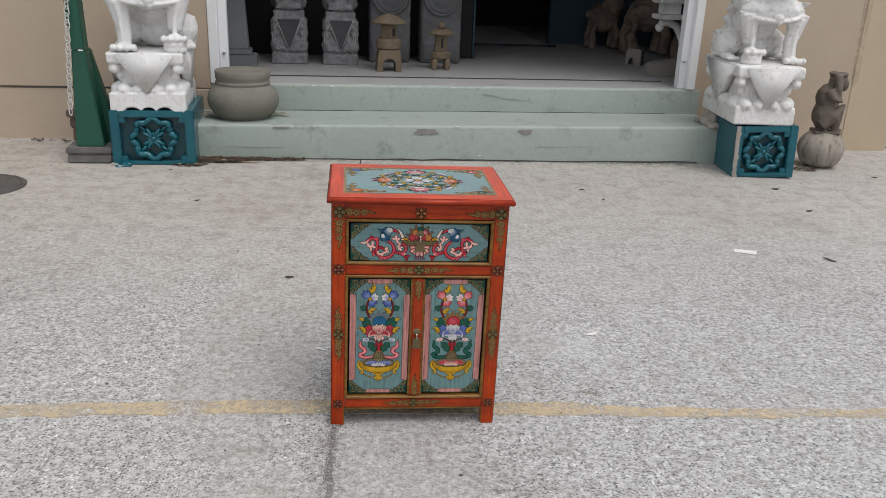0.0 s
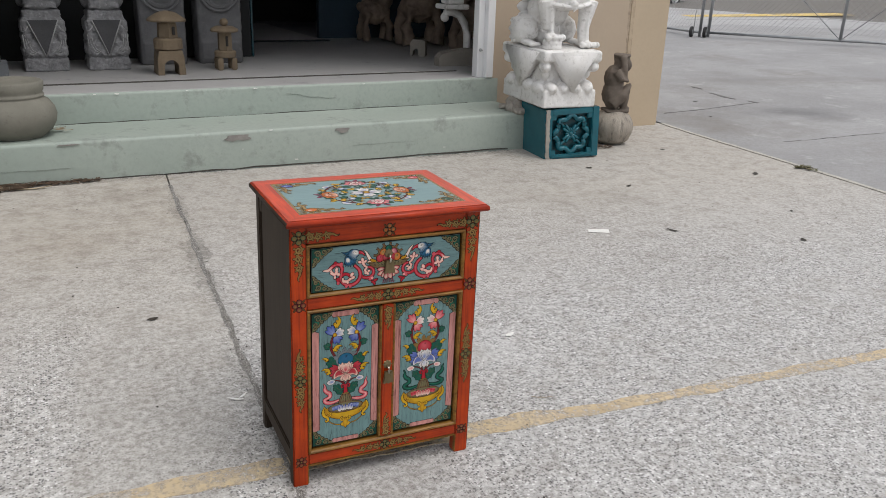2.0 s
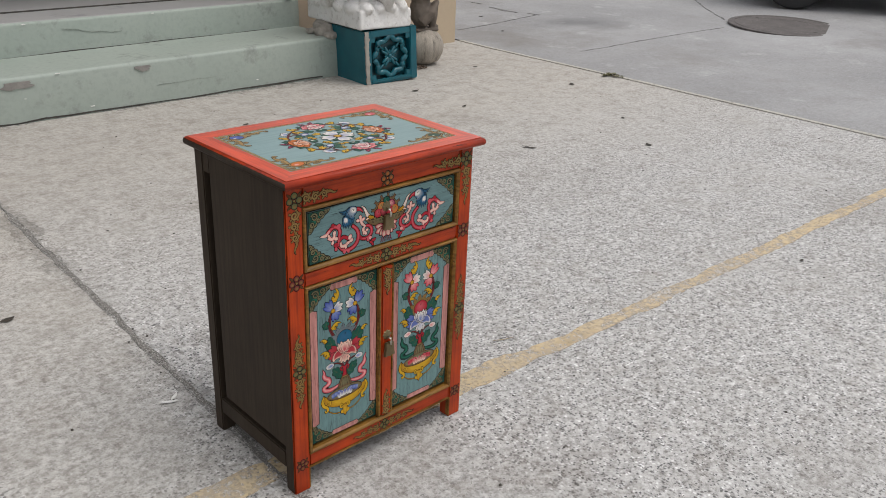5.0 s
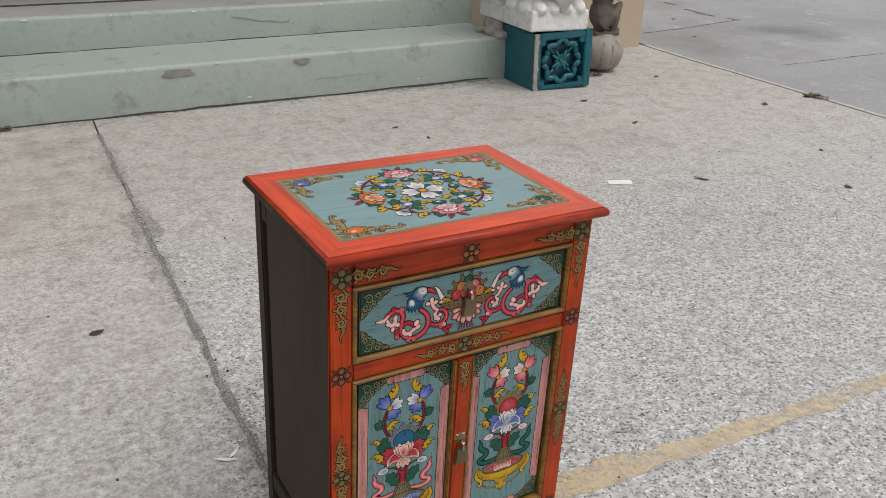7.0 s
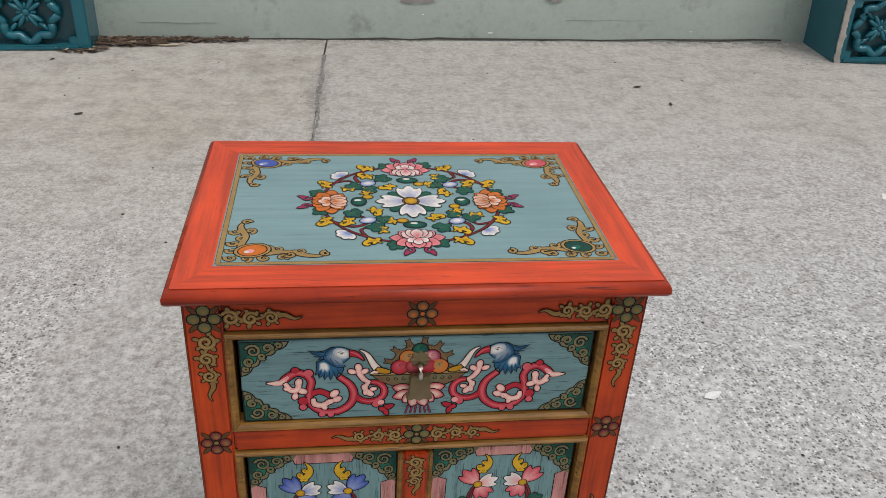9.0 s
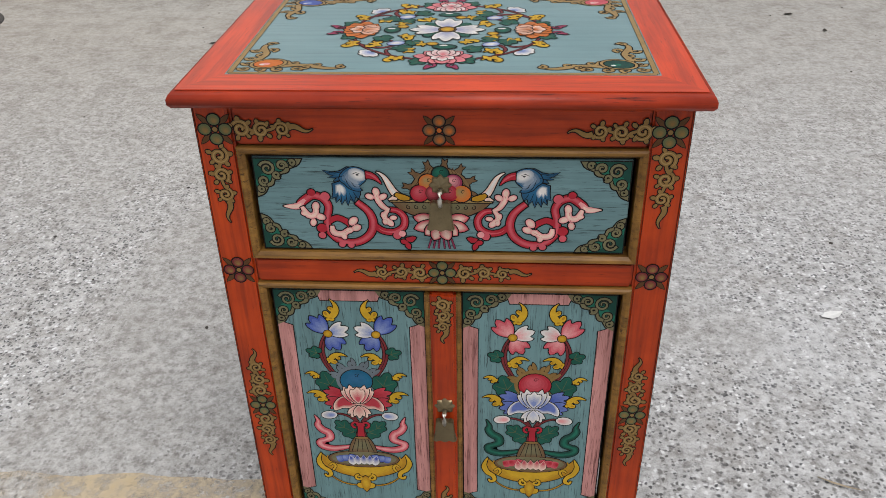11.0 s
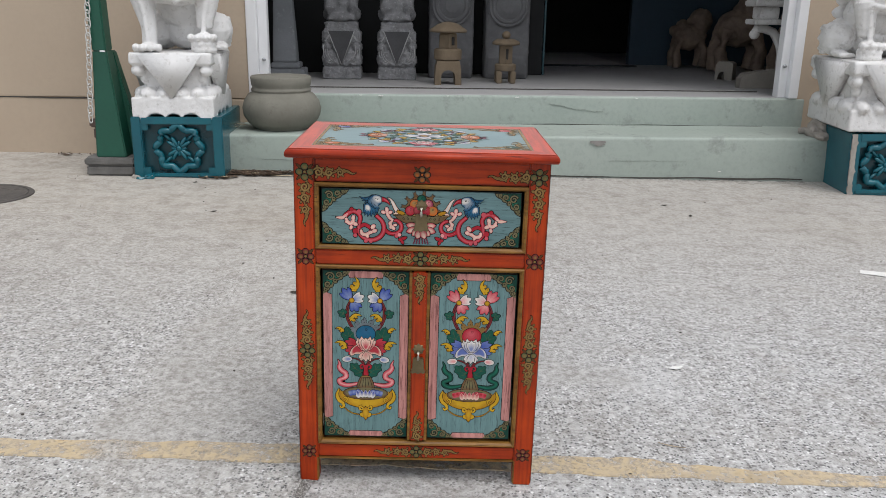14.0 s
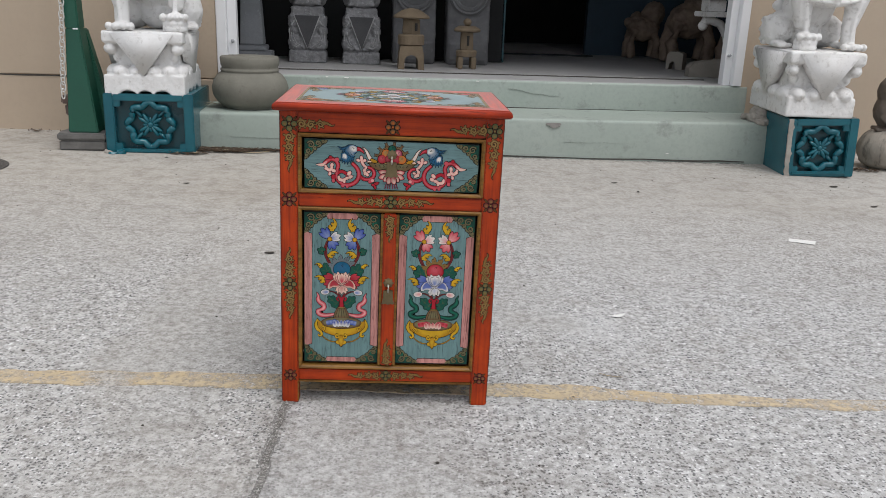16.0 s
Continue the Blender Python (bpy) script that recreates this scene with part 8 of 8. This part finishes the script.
ground_crack("crack", [(4.33, 5.01), (4.69, 4.97), (5.04, 4.95), (5.44, 4.90), (5.80, 4.86), (6.12, 4.80)], 0.0115, 1, rise, mat=CRACK_FAR)
ground_crack("crack", [(7.41, 5.87), (7.03, 5.54), (6.78, 5.29), (6.5, 5.0)], 0.016, 2, rise, mat=CRACK_FAR)
ground_crack("crack", [(4.24, 6.30), (4.65, 6.30), (5.0, 6.33), (5.38, 6.37)], 0.014, 3, rise, mat=CRACK_FAR)
for k, pts in enumerate(([(5.47, 7.36), (5.46, 7.18)], [(5.38, 6.98), (5.35, 6.84), (5.33, 6.70), (5.35, 6.58)], [(5.37, 6.48), (5.40, 6.34)])):
    ground_crack("crack", pts, 0.034, 40 + k, rise, "broken dark tar mark on the driveway", CRACK_FAR)
JOINT_DIRT = surface("grit_in_joint", (0.085, 0.078, 0.070), (0.17, 0.16, 0.148), 0.95, big=70, fine=220, worn=(0.36, 0.345, 0.32), wear=(0.50, 0.60), relief=0.8)
ground_crack("joint_dirt", JOINT[:-1], 0.0125, 5, None, "grit and dirt in the slab joint", JOINT_DIRT)


def joint_grit(count, seed):
    """Small broken stones lying loose in the slab joint."""
    rng = random.Random(seed)
    runs = list(zip(JOINT[:-1], JOINT[1:-1]))
    share = [math.dist(a, b) for a, b in runs]
    verts, faces = [], []
    for _ in range(count):
        a, b = rng.choices(runs, share)[0]
        f, r = rng.random(), rng.uniform(0.0016, 0.0042)
        x, y, turn = a[0] + (b[0] - a[0]) * f + rng.gauss(0, 0.0085), a[1] + (b[1] - a[1]) * f, rng.uniform(0, 6.28)
        base = len(verts)
        verts += [(x + r * rng.uniform(0.7, 1.3) * math.cos(turn + k * 1.571), y + r * rng.uniform(0.7, 1.3) * math.sin(turn + k * 1.571), 0.002) for k in range(4)]
        verts.append((x + r * rng.uniform(-0.3, 0.3), y + r * rng.uniform(-0.3, 0.3), 0.003 + r * rng.uniform(0.5, 0.9)))
        faces += [(base + k, base + (k + 1) % 4, base + 4) for k in range(4)]
    me = bpy.data.meshes.new("grit")
    me.from_pydata(verts, [], faces)
    me.materials.append(surface("broken_grit", (0.16, 0.15, 0.14), (0.50, 0.485, 0.46), 0.95, big=160, fine=300, relief=0.3))
    tagged(new("grit", me), "loose grey grit in the joint between slabs", "grit", kind="stuff")


joint_grit(1500, 21)


def blade(bm, x, y, z, l, w, ang, curlup, rng):
    """One dry leaf: a folded, curved sliver."""
    c, s = math.cos(ang), math.sin(ang)
    rows = []
    for i in range(4):
        t = i / 3
        ww = w * (0.15, 1, 0.85, 0.08)[i]
        lift = curlup * (t - 0.4) ** 2 * 2 + 0.001
        rows.append([bm.verts.new((x + c * (t - 0.5) * l - s * k * ww, y + s * (t - 0.5) * l + c * k * ww, z + lift + abs(k) * curlup * 0.5)) for k in (-0.5, 0, 0.5)])
    for a, b in zip(rows, rows[1:]):
        for k in range(2):
            bm.faces.new((a[k], a[k + 1], b[k + 1], b[k]))


def litter(name, spots, mat, label, seed, size=(0.02, 0.05)):
    rng = random.Random(seed)
    bm = bmesh.new()
    for cx, cy, rx, ry, n, z in spots:
        for k in range(n):
            a, r = rng.uniform(0, 6.28), math.sqrt(rng.random())
            l = rng.uniform(*size)
            blade(bm, cx + rx * r * math.cos(a), cy + ry * r * math.sin(a), z + rng.uniform(0, 0.008), l, l * rng.uniform(0.25, 0.5), rng.uniform(0, 6.28), l * rng.uniform(0.05, 0.25), rng)
    return tagged(part(name, bm, mat), label, "leaf litter", kind="stuff")


def shop_xy(x, y, z=0.0):
    p = SHOP @ Vector((x, y, z))
    return p.x, p.y


A = shop_xy(-1.00, -0.54)
B = shop_xy(-0.75, -0.51)
C = shop_xy(-1.15, -0.66)
D = shop_xy(2.80, -0.62)
litter("leaf_litter", [(*A, 0.19, 0.075, 560, 0.003), (*B, 0.28, 0.04, 300, 0.003), (*C, 0.10, 0.05, 110, 0.002), (*D, 0.10, 0.05, 60, 0.002), (*shop_xy(-2.0, -0.08), 0.3, 0.04, 50, 0.002)], LEAF, "dry brown leaves swept against the step", 3, (0.014, 0.044))
litter("leaf_litter", [(*A, 0.14, 0.05, 40, 0.004), (*C, 0.1, 0.04, 20, 0.003), (*shop_xy(-0.66, -0.20, 0.2), 0.05, 0.03, 8, 0.226), (*shop_xy(-1.09, -0.30, 0.2), 0.03, 0.08, 16, 0.226)], LEAF_PALE, "pale dry leaves against the step", 4, (0.015, 0.04))


litter("weed_tuft", [(3.80, 4.36, 0.07, 0.03, 46, 0.006), (3.83, 4.30, 0.03, 0.05, 18, 0.006)], surface("withered_weed", (0.10, 0.105, 0.045), (0.14, 0.11, 0.06), 0.85, big=30, fine=200), "withered weeds in the mortar strip", 9, (0.012, 0.045))


def one_leaf(x, y, l, w, ang, mat, name="dry_leaf", label="small dry leaf on the concrete", z=0.001, cat="leaf"):
    bm = bmesh.new()
    blade(bm, 0, 0, 0, l, w, radians(ang), l * 0.10, random)
    tagged(part(name, bm, mat, m=pose(x, y, z + rise(x))), label, cat)


for x, y, l, w, a in ((-0.415, 3.262, 0.040, 0.024, 10), (3.362, 4.328, 0.055, 0.035, 40), (3.79, 4.372, 0.07, 0.035, 10), (2.02, 3.52, 0.07, 0.02, 120), (2.35, 4.30, 0.05, 0.02, 20), (2.55, 3.2, 0.04, 0.03, 70), (3.24, 5.09, 0.04, 0.03, 0), (2.9, 3.6, 0.03, 0.02, 50), (1.15, 4.65, 0.035, 0.02, 10), (1.22, 4.45, 0.03, 0.015, 80), (1.75, 2.05, 0.022, 0.012, 15), (-0.95, 4.3, 0.03, 0.02, 30), (-1.2, 4.9, 0.025, 0.015, 60), (4.9, 6.65, 0.05, 0.03, 0), (4.5, 6.0, 0.04, 0.03, 30), (2.38, 4.75, 0.05, 0.03, 0)):
    one_leaf(x, y, l, w, a, LEAF_DARK)
one_leaf(-0.268, 2.628, 0.050, 0.010, 152, PAPER, "dry_stalk", "pale dry stalk on the concrete")
one_leaf(-0.246, 2.640, 0.034, 0.009, 40, PAPER, "dry_stalk", "pale dry stalk on the concrete")
one_leaf(0.676, 2.74, 0.044, 0.022, 20, PAPER, "paper_scrap", "torn scrap of white paper on the concrete", cat="paper")
one_leaf(0.55, 2.33, 0.06, 0.004, -25, LEAF_PALE, "dry_twig", "thin dry twig on the concrete", cat="twig")
one_leaf(*shop_xy(-0.80, -0.60), 0.16, 0.02, 5, LEAF_PALE, "bark_strip", "pale strip of dry bark by the step", cat="bark")
one_leaf(*shop_xy(-0.635, -0.20), 0.07, 0.035, 30, LEAF_PALE, "dry_leaf", "pale dry leaf on the lower step beside the pot", z=0.224)
one_leaf(*shop_xy(-0.60, -0.23), 0.06, 0.02, -10, LEAF_PALE, "dry_leaf", "pale dry leaf on the lower step beside the pot", z=0.224)
pp = bmesh.new()
v = [pp.verts.new(c) for c in ((-0.05, -0.018, 0.001), (0.05, -0.024, 0.002), (0.055, 0.020, 0.006), (-0.045, 0.024, 0.003))]
pp.faces.new(v)
tagged(part("paper_strip", pp, PAPER, m=pose(1.655, 3.62, 0.001, 0, 0, -22)), "strip of white paper lying on the concrete", "paper")
pebbles = bmesh.new()
rng = random.Random(77)
for k in range(260):
    x, y = rng.uniform(-2.6, 3.6), rng.uniform(1.2, 5.0)
    pebbles = ball((x, y, 0.001), rng.uniform(0.0015, 0.004), pebbles, (1.2, 1, 0.6), (0, 0, rng.uniform(0, 180)), 1)
tagged(part("loose_grit", pebbles, LEAF_DARK), "loose dark grit scattered on the concrete", "grit", kind="stuff")

# ---- beyond the forecourt: gate, car park, cars ----
GA, GB, GC = Vector((9.20, 11.30)), Vector((11.25, 7.55)), Vector((9.35, 12.9))


def mesh_panel(p0, p1, z0, z1, gap, parent):
    """Woven wire between two ends."""
    bm = bmesh.new()
    d = p1 - p0
    L = d.length
    d = d / L
    H = z1 - z0
    base0, base1 = rise(p0.x), rise(p1.x)
    P = lambda s, h, o: (p0.x + d.x * s - d.y * o, p0.y + d.y * s + d.x * o, base0 + (base1 - base0) * s / L + z0 + h)
    r = 0.0022
    n = int((L + H) / gap)
    for k in range(n):
        for sgn in (1, -1):
            s0 = -H + k * gap
            a, b = (s0, 0.0), (s0 + H, H)
            if a[0] < 0:
                a = (0.0, -s0)
            if b[0] > L:
                b = (L, H - (s0 + H - L))
            if a[1] >= b[1] - 0.01:
                continue
            if sgn < 0:
                a, b = (L - a[0], a[1]), (L - b[0], b[1])
            q = [bm.verts.new(P(a[0] + dx, a[1], o * sgn)) for dx, o in ((-r, 0.001), (r, 0.001), (0, 0.004))]
            w = [bm.verts.new(P(b[0] + dx, b[1], o * sgn)) for dx, o in ((-r, 0.001), (r, 0.001), (0, 0.004))]
            for i in range(3):
                j = (i + 1) % 3
                bm.faces.new((q[i], q[j], w[j], w[i]))
    return tagged(part("wire_mesh", bm, GALV, parent, "woven galvanised wire"), kind="stuff")


def gate(p0, p1, height, label, mid):
    t = thing("chain_link_gate", Matrix.Identity(4), label, "gate", "chain-link gates")
    z0 = 0.07
    a = Vector((p0.x, p0.y, rise(p0.x)))
    b = Vector((p1.x, p1.y, rise(p1.x)))
    up = Vector((0, 0, 1))
    part("bottom_rail", tube([a + up * z0, b + up * z0], 0.021, 10), GALV, t, smooth=True)
    part("top_rail", tube([a + up * height, b + up * height], 0.021, 10), GALV, t, smooth=True)
    for f in [0.0, 1.0] + ([mid] if mid else []):
        c = a.lerp(b, f)
        part("upright", tube([c + up * (0.0 if f in (0.0, 1.0) else z0), c + up * (height + 0.02)], 0.024, 10), GALV, t, smooth=True)
    if mid:
        c = a.lerp(b, mid)
        for f in (mid - 0.45, mid + 0.45):
            part("brace_wire", tube([c + up * z0, a.lerp(b, f) + up * height], 0.006, 6), GALV, t, smooth=True)
    mesh_panel(p0, p1, z0 - 0.04, height, 0.085, t)
    return t


g1 = gate(GA, GB, 1.8, "galvanised chain-link gate across the driveway", 0.47)
g2 = gate(GA + Vector((-0.09, 0.10)), GC + Vector((0.0, 3.0)), 1.8, "galvanised chain-link gate leaf behind the shop", 0)
for dx, dy in ((-0.16, 0.06), (-0.02, -0.10)):
    c = GA + Vector((dx - 0.10, dy + 0.05))
    w = thing("gate_wheel", pose(c.x, c.y, rise(c.x) + 0.085, 90, 0, 35), "small black rubber wheel of the sliding gate", "wheel", "gate wheels")
    part("tyre", lathe([(0.055, -0.022), (0.080, -0.022), (0.085, -0.01), (0.085, 0.01), (0.080, 0.022), (0.055, 0.022)], 24), BLACK_RUBBER, w, smooth=True)
    part("hub", lathe([(0.02, -0.026), (0.050, -0.024), (0.050, 0.024), (0.02, 0.026)], 16), GALV, w)
    part("fork", box(-0.012, 0.012, -0.0, 0.35, 0.028, 0.036, 0.002), GALV, w)

strip("yellow_strip", [(11.8, 14.94), (12.6, 14.70), (14.3, 14.20), (15.4, 13.88)], 0.75, YELLOW_FAR, "yellow painted strip in the car park", z=0.004, wob=0.02, lift=lambda x: rise(min(x, 26)))
strip("bay_line", [(13.9, 16.5), (13.95, 13.8), (13.9, 11.5), (13.5, 9.0), (13.0, 6.0)], 0.13, WHITE_LINE, "white bay line in the car park", z=0.004, wob=0.01, lift=lambda x: rise(min(x, 26)))
strip("bay_line", [(11.2, 14.2), (13.9, 13.0), (18, 11.2)], 0.12, WHITE_LINE, "white bay line in the car park", z=0.004, wob=0.01, lift=lambda x: rise(min(x, 26)))
strip("bay_line", [(15.5, 15.5), (16.6, 12.6), (17.2, 9.4), (17.5, 5)], 0.13, WHITE_LINE, "white bay line in the car park", z=0.004, wob=0.01, lift=lambda x: rise(min(x, 26)))


def car(m, paint_mat, label):
    """A saloon: its rear bumper lies at x = 0 and its near side at y = 0."""
    t = thing("parked_car", m, label, "car", "parked cars")
    wc, wr = (0.66, 3.30), 0.318
    W = 1.74
    top = [(0.02, 0.52), (0.03, 0.70), (0.08, 0.92), (0.35, 0.98), (0.60, 1.01), (1.15, 1.38), (1.70, 1.45), (2.35, 1.42), (3.05, 1.02), (3.7, 0.95), (4.2, 0.82), (4.38, 0.60), (4.40, 0.45)]
    xs = [0.02, 0.06, 0.12, 0.18, 0.24, 0.28] + [wc[0] + (wr + 0.055) * math.cos(math.pi - math.pi * k / 10) for k in range(11)] + [1.5, 1.9, 2.3, 2.7, 3.0] + [wc[1] + (wr + 0.055) * math.cos(math.pi - math.pi * k / 10) for k in range(11)] + [4.05, 4.2, 4.32, 4.40]

    def top_z(x):
        for (a, b), (c, d) in zip(top, top[1:]):
            if a <= x <= c:
                return b + (d - b) * (x - a) / (c - a)
        return top[-1][1]

    def low_z(x):
        for c in wc:
            if abs(x - c) <= wr + 0.056:
                return max(0.20, wr + math.sqrt(max(0, (wr + 0.055) ** 2 - (x - c) ** 2)))
        return 0.21 + 0.10 * max(0, (0.25 - x) / 0.25) + 0.08 * max(0, (x - 4.2) / 0.2)

    bm = bmesh.new()
    rows = []
    belt = 0.93
    for x in xs:
        lz, tz = low_z(x), top_z(x)
        end = max(0.0, 1 - x / 0.55) ** 2 + max(0.0, 1 - (4.4 - x) / 0.6) ** 2
        half = W / 2 - 0.30 * end
        sec = []
        for k, (f, inset) in enumerate(((0.0, 0.03), (0.25, 0.0), (0.55, 0.0), (0.85, 0.02), (1.0, 0.06))):
            z = lz + (min(tz, belt) - lz) * f
            sec.append((half - inset, z))
        if tz > belt:
            for f in (0.5, 0.92, 1.0):
                sec.append((half - 0.07 - 0.16 * f - (0.12 if f == 1.0 else 0), belt + (tz - belt) * f))
        else:
            sec += [(half - 0.10, tz), (half - 0.2, tz + 0.004), (half - 0.32, tz + 0.006)]
        rows.append([bm.verts.new((x, W / 2 - h, z)) for h, z in sec] + [bm.verts.new((x, W / 2 + h, z)) for h, z in reversed(sec)])
    for a, b in zip(rows, rows[1:]):
        for i in range(len(a) - 1):
            bm.faces.new((a[i], b[i], b[i + 1], a[i + 1]))
    bm.faces.new(rows[0])
    bm.faces.new(rows[-1][::-1])
    bmesh.ops.recalc_face_normals(bm, faces=bm.faces[:])
    part("body", bm, paint_mat, t, smooth=True)
    part("underside", box(0.30, 4.0, 0.16, W - 0.16, 0.19, 0.60), CAR_DARK, t, "black underside and wheel arches")
    side = bmesh.new()
    for s, y in ((-1, 0.055), (1, W - 0.055)):
        pts = [(0.98, 0.98), (1.32, 1.33), (2.25, 1.36), (2.85, 0.99)]
        f = [side.verts.new((x, W / 2 + s * (W / 2 - 0.075 - 0.32 * (z - 0.93)), z)) for x, z in pts]
        side.faces.new(f)
    part("side_windows", side, CAR_GLASS, t, "tinted side glass")
    for name, pts in (("rear_window", [(0.66, 1.06), (1.12, 1.36)]), ("windscreen", [(3.0, 1.06), (2.42, 1.40)])):
        (x0, z0), (x1, z1) = pts
        sgn = -0.008 if name == "rear_window" else 0.008
        g = bmesh.new()
        f = [g.verts.new(c) for c in ((x0 + sgn, 0.28, z0), (x0 + sgn, W - 0.28, z0), (x1 + sgn, W - 0.40, z1), (x1 + sgn, 0.40, z1))]
        g.faces.new(f)
        part(name, g, CAR_GLASS, t)
    for y in (0.12, W - 0.12):
        part("tail_lamp", ball((0.10, y, 0.80), 0.10, None, (0.9, 0.6, 0.8), sub=2), LENS_RED, t, smooth=True)
    part("bumper_crease", tube([(0.28, 0.055, 0.40), (0.18, 0.115, 0.405), (0.10, 0.20, 0.41), (0.05, 0.32, 0.41)], 0.005, 6), paint_mat, t, smooth=True)
    part("bumper_lip", tube([(0.29, 0.045, 0.215), (0.22, 0.075, 0.225), (0.12, 0.17, 0.245), (0.05, 0.34, 0.255), (0.04, W / 2, 0.26)], 0.014, 8), paint_mat, t, "lower bumper lip", smooth=True)
    part("mud_flap", box(0.262, 0.290, 0.04, 0.20, 0.13, 0.40, 0.004), CAR_DARK, t)
    for x in wc:
        for y, s in ((0.105, -1), (W - 0.105, 1)):
            w = part("wheel", lathe([(0.215, -0.095), (0.290, -0.10), (0.312, -0.085), (0.318, -0.05), (0.318, 0.05), (0.312, 0.085), (0.290, 0.10), (0.215, 0.095)], 40, caps=False), BLACK_RUBBER, t, "black tyre on a silver alloy rim", smooth=True, m=pose(x, y, wr, 90, 0, 0))
            k = 1 if s < 0 else -1
            part("rim", lathe([(0.222, 0.078 * k), (0.224, 0.098 * k), (0.212, 0.102 * k), (0.205, 0.085 * k), (0.200, 0.02 * k)][::k], 40, caps=False), ALLOY, w, smooth=False)
            part("brake_shadow", lathe([(0.198, 0.022 * k), (0.198, 0.026 * k), (0.05, 0.028 * k)][::k], 30), CAR_DARK, w)
            for q in range(10):
                a = 36 * q
                bmq = prism([(0.030, -0.017), (0.205, -0.026), (0.205, 0.026), (0.030, 0.017)], 0.060 * k, 0.094 * k, axis="z")
                part("spoke", bmq, ALLOY, w, m=pose(0, 0, 0, 0, 0, a))
            part("cap", lathe([(0.052, 0.06 * k), (0.050, 0.099 * k), (0.020, 0.103 * k)][::k], 20), ALLOY, w)
            for q in range(5):
                a = radians(72 * q)
                part("nut", lathe([(0.012, 0.090 * k), (0.012, 0.101 * k), (0.008, 0.101 * k)][::k], 10, (0.075 * math.cos(a), 0.075 * math.sin(a), 0)), CAR_DARK, w)
    return t


# near side faces the forecourt, tail towards the gate
ax = Vector((0.352, -0.868, 0)).normalized()
ay = Vector((0.868, 0.352, 0)).normalized()
ax.z = 0.045 * ax.x
ay.z = 0.045 * ay.x
ax.normalize()
az = ax.cross(ay).normalized()
ay = az.cross(ax)
o = Vector((7.575, 4.865, 0.170)) - ax * 0.66 - ay * 0.02
CM = Matrix(((ax.x, ay.x, az.x, o.x), (ax.y, ay.y, az.y, o.y), (ax.z, ay.z, az.z, o.z), (0, 0, 0, 1)))
car(CM, CAR_SILVER, "silver saloon car parked on the driveway")
car(pose(11.6, 17.6, 0.36, 0, 0, 20), CAR_SILVER, "silver car parked beyond the chain-link gate")
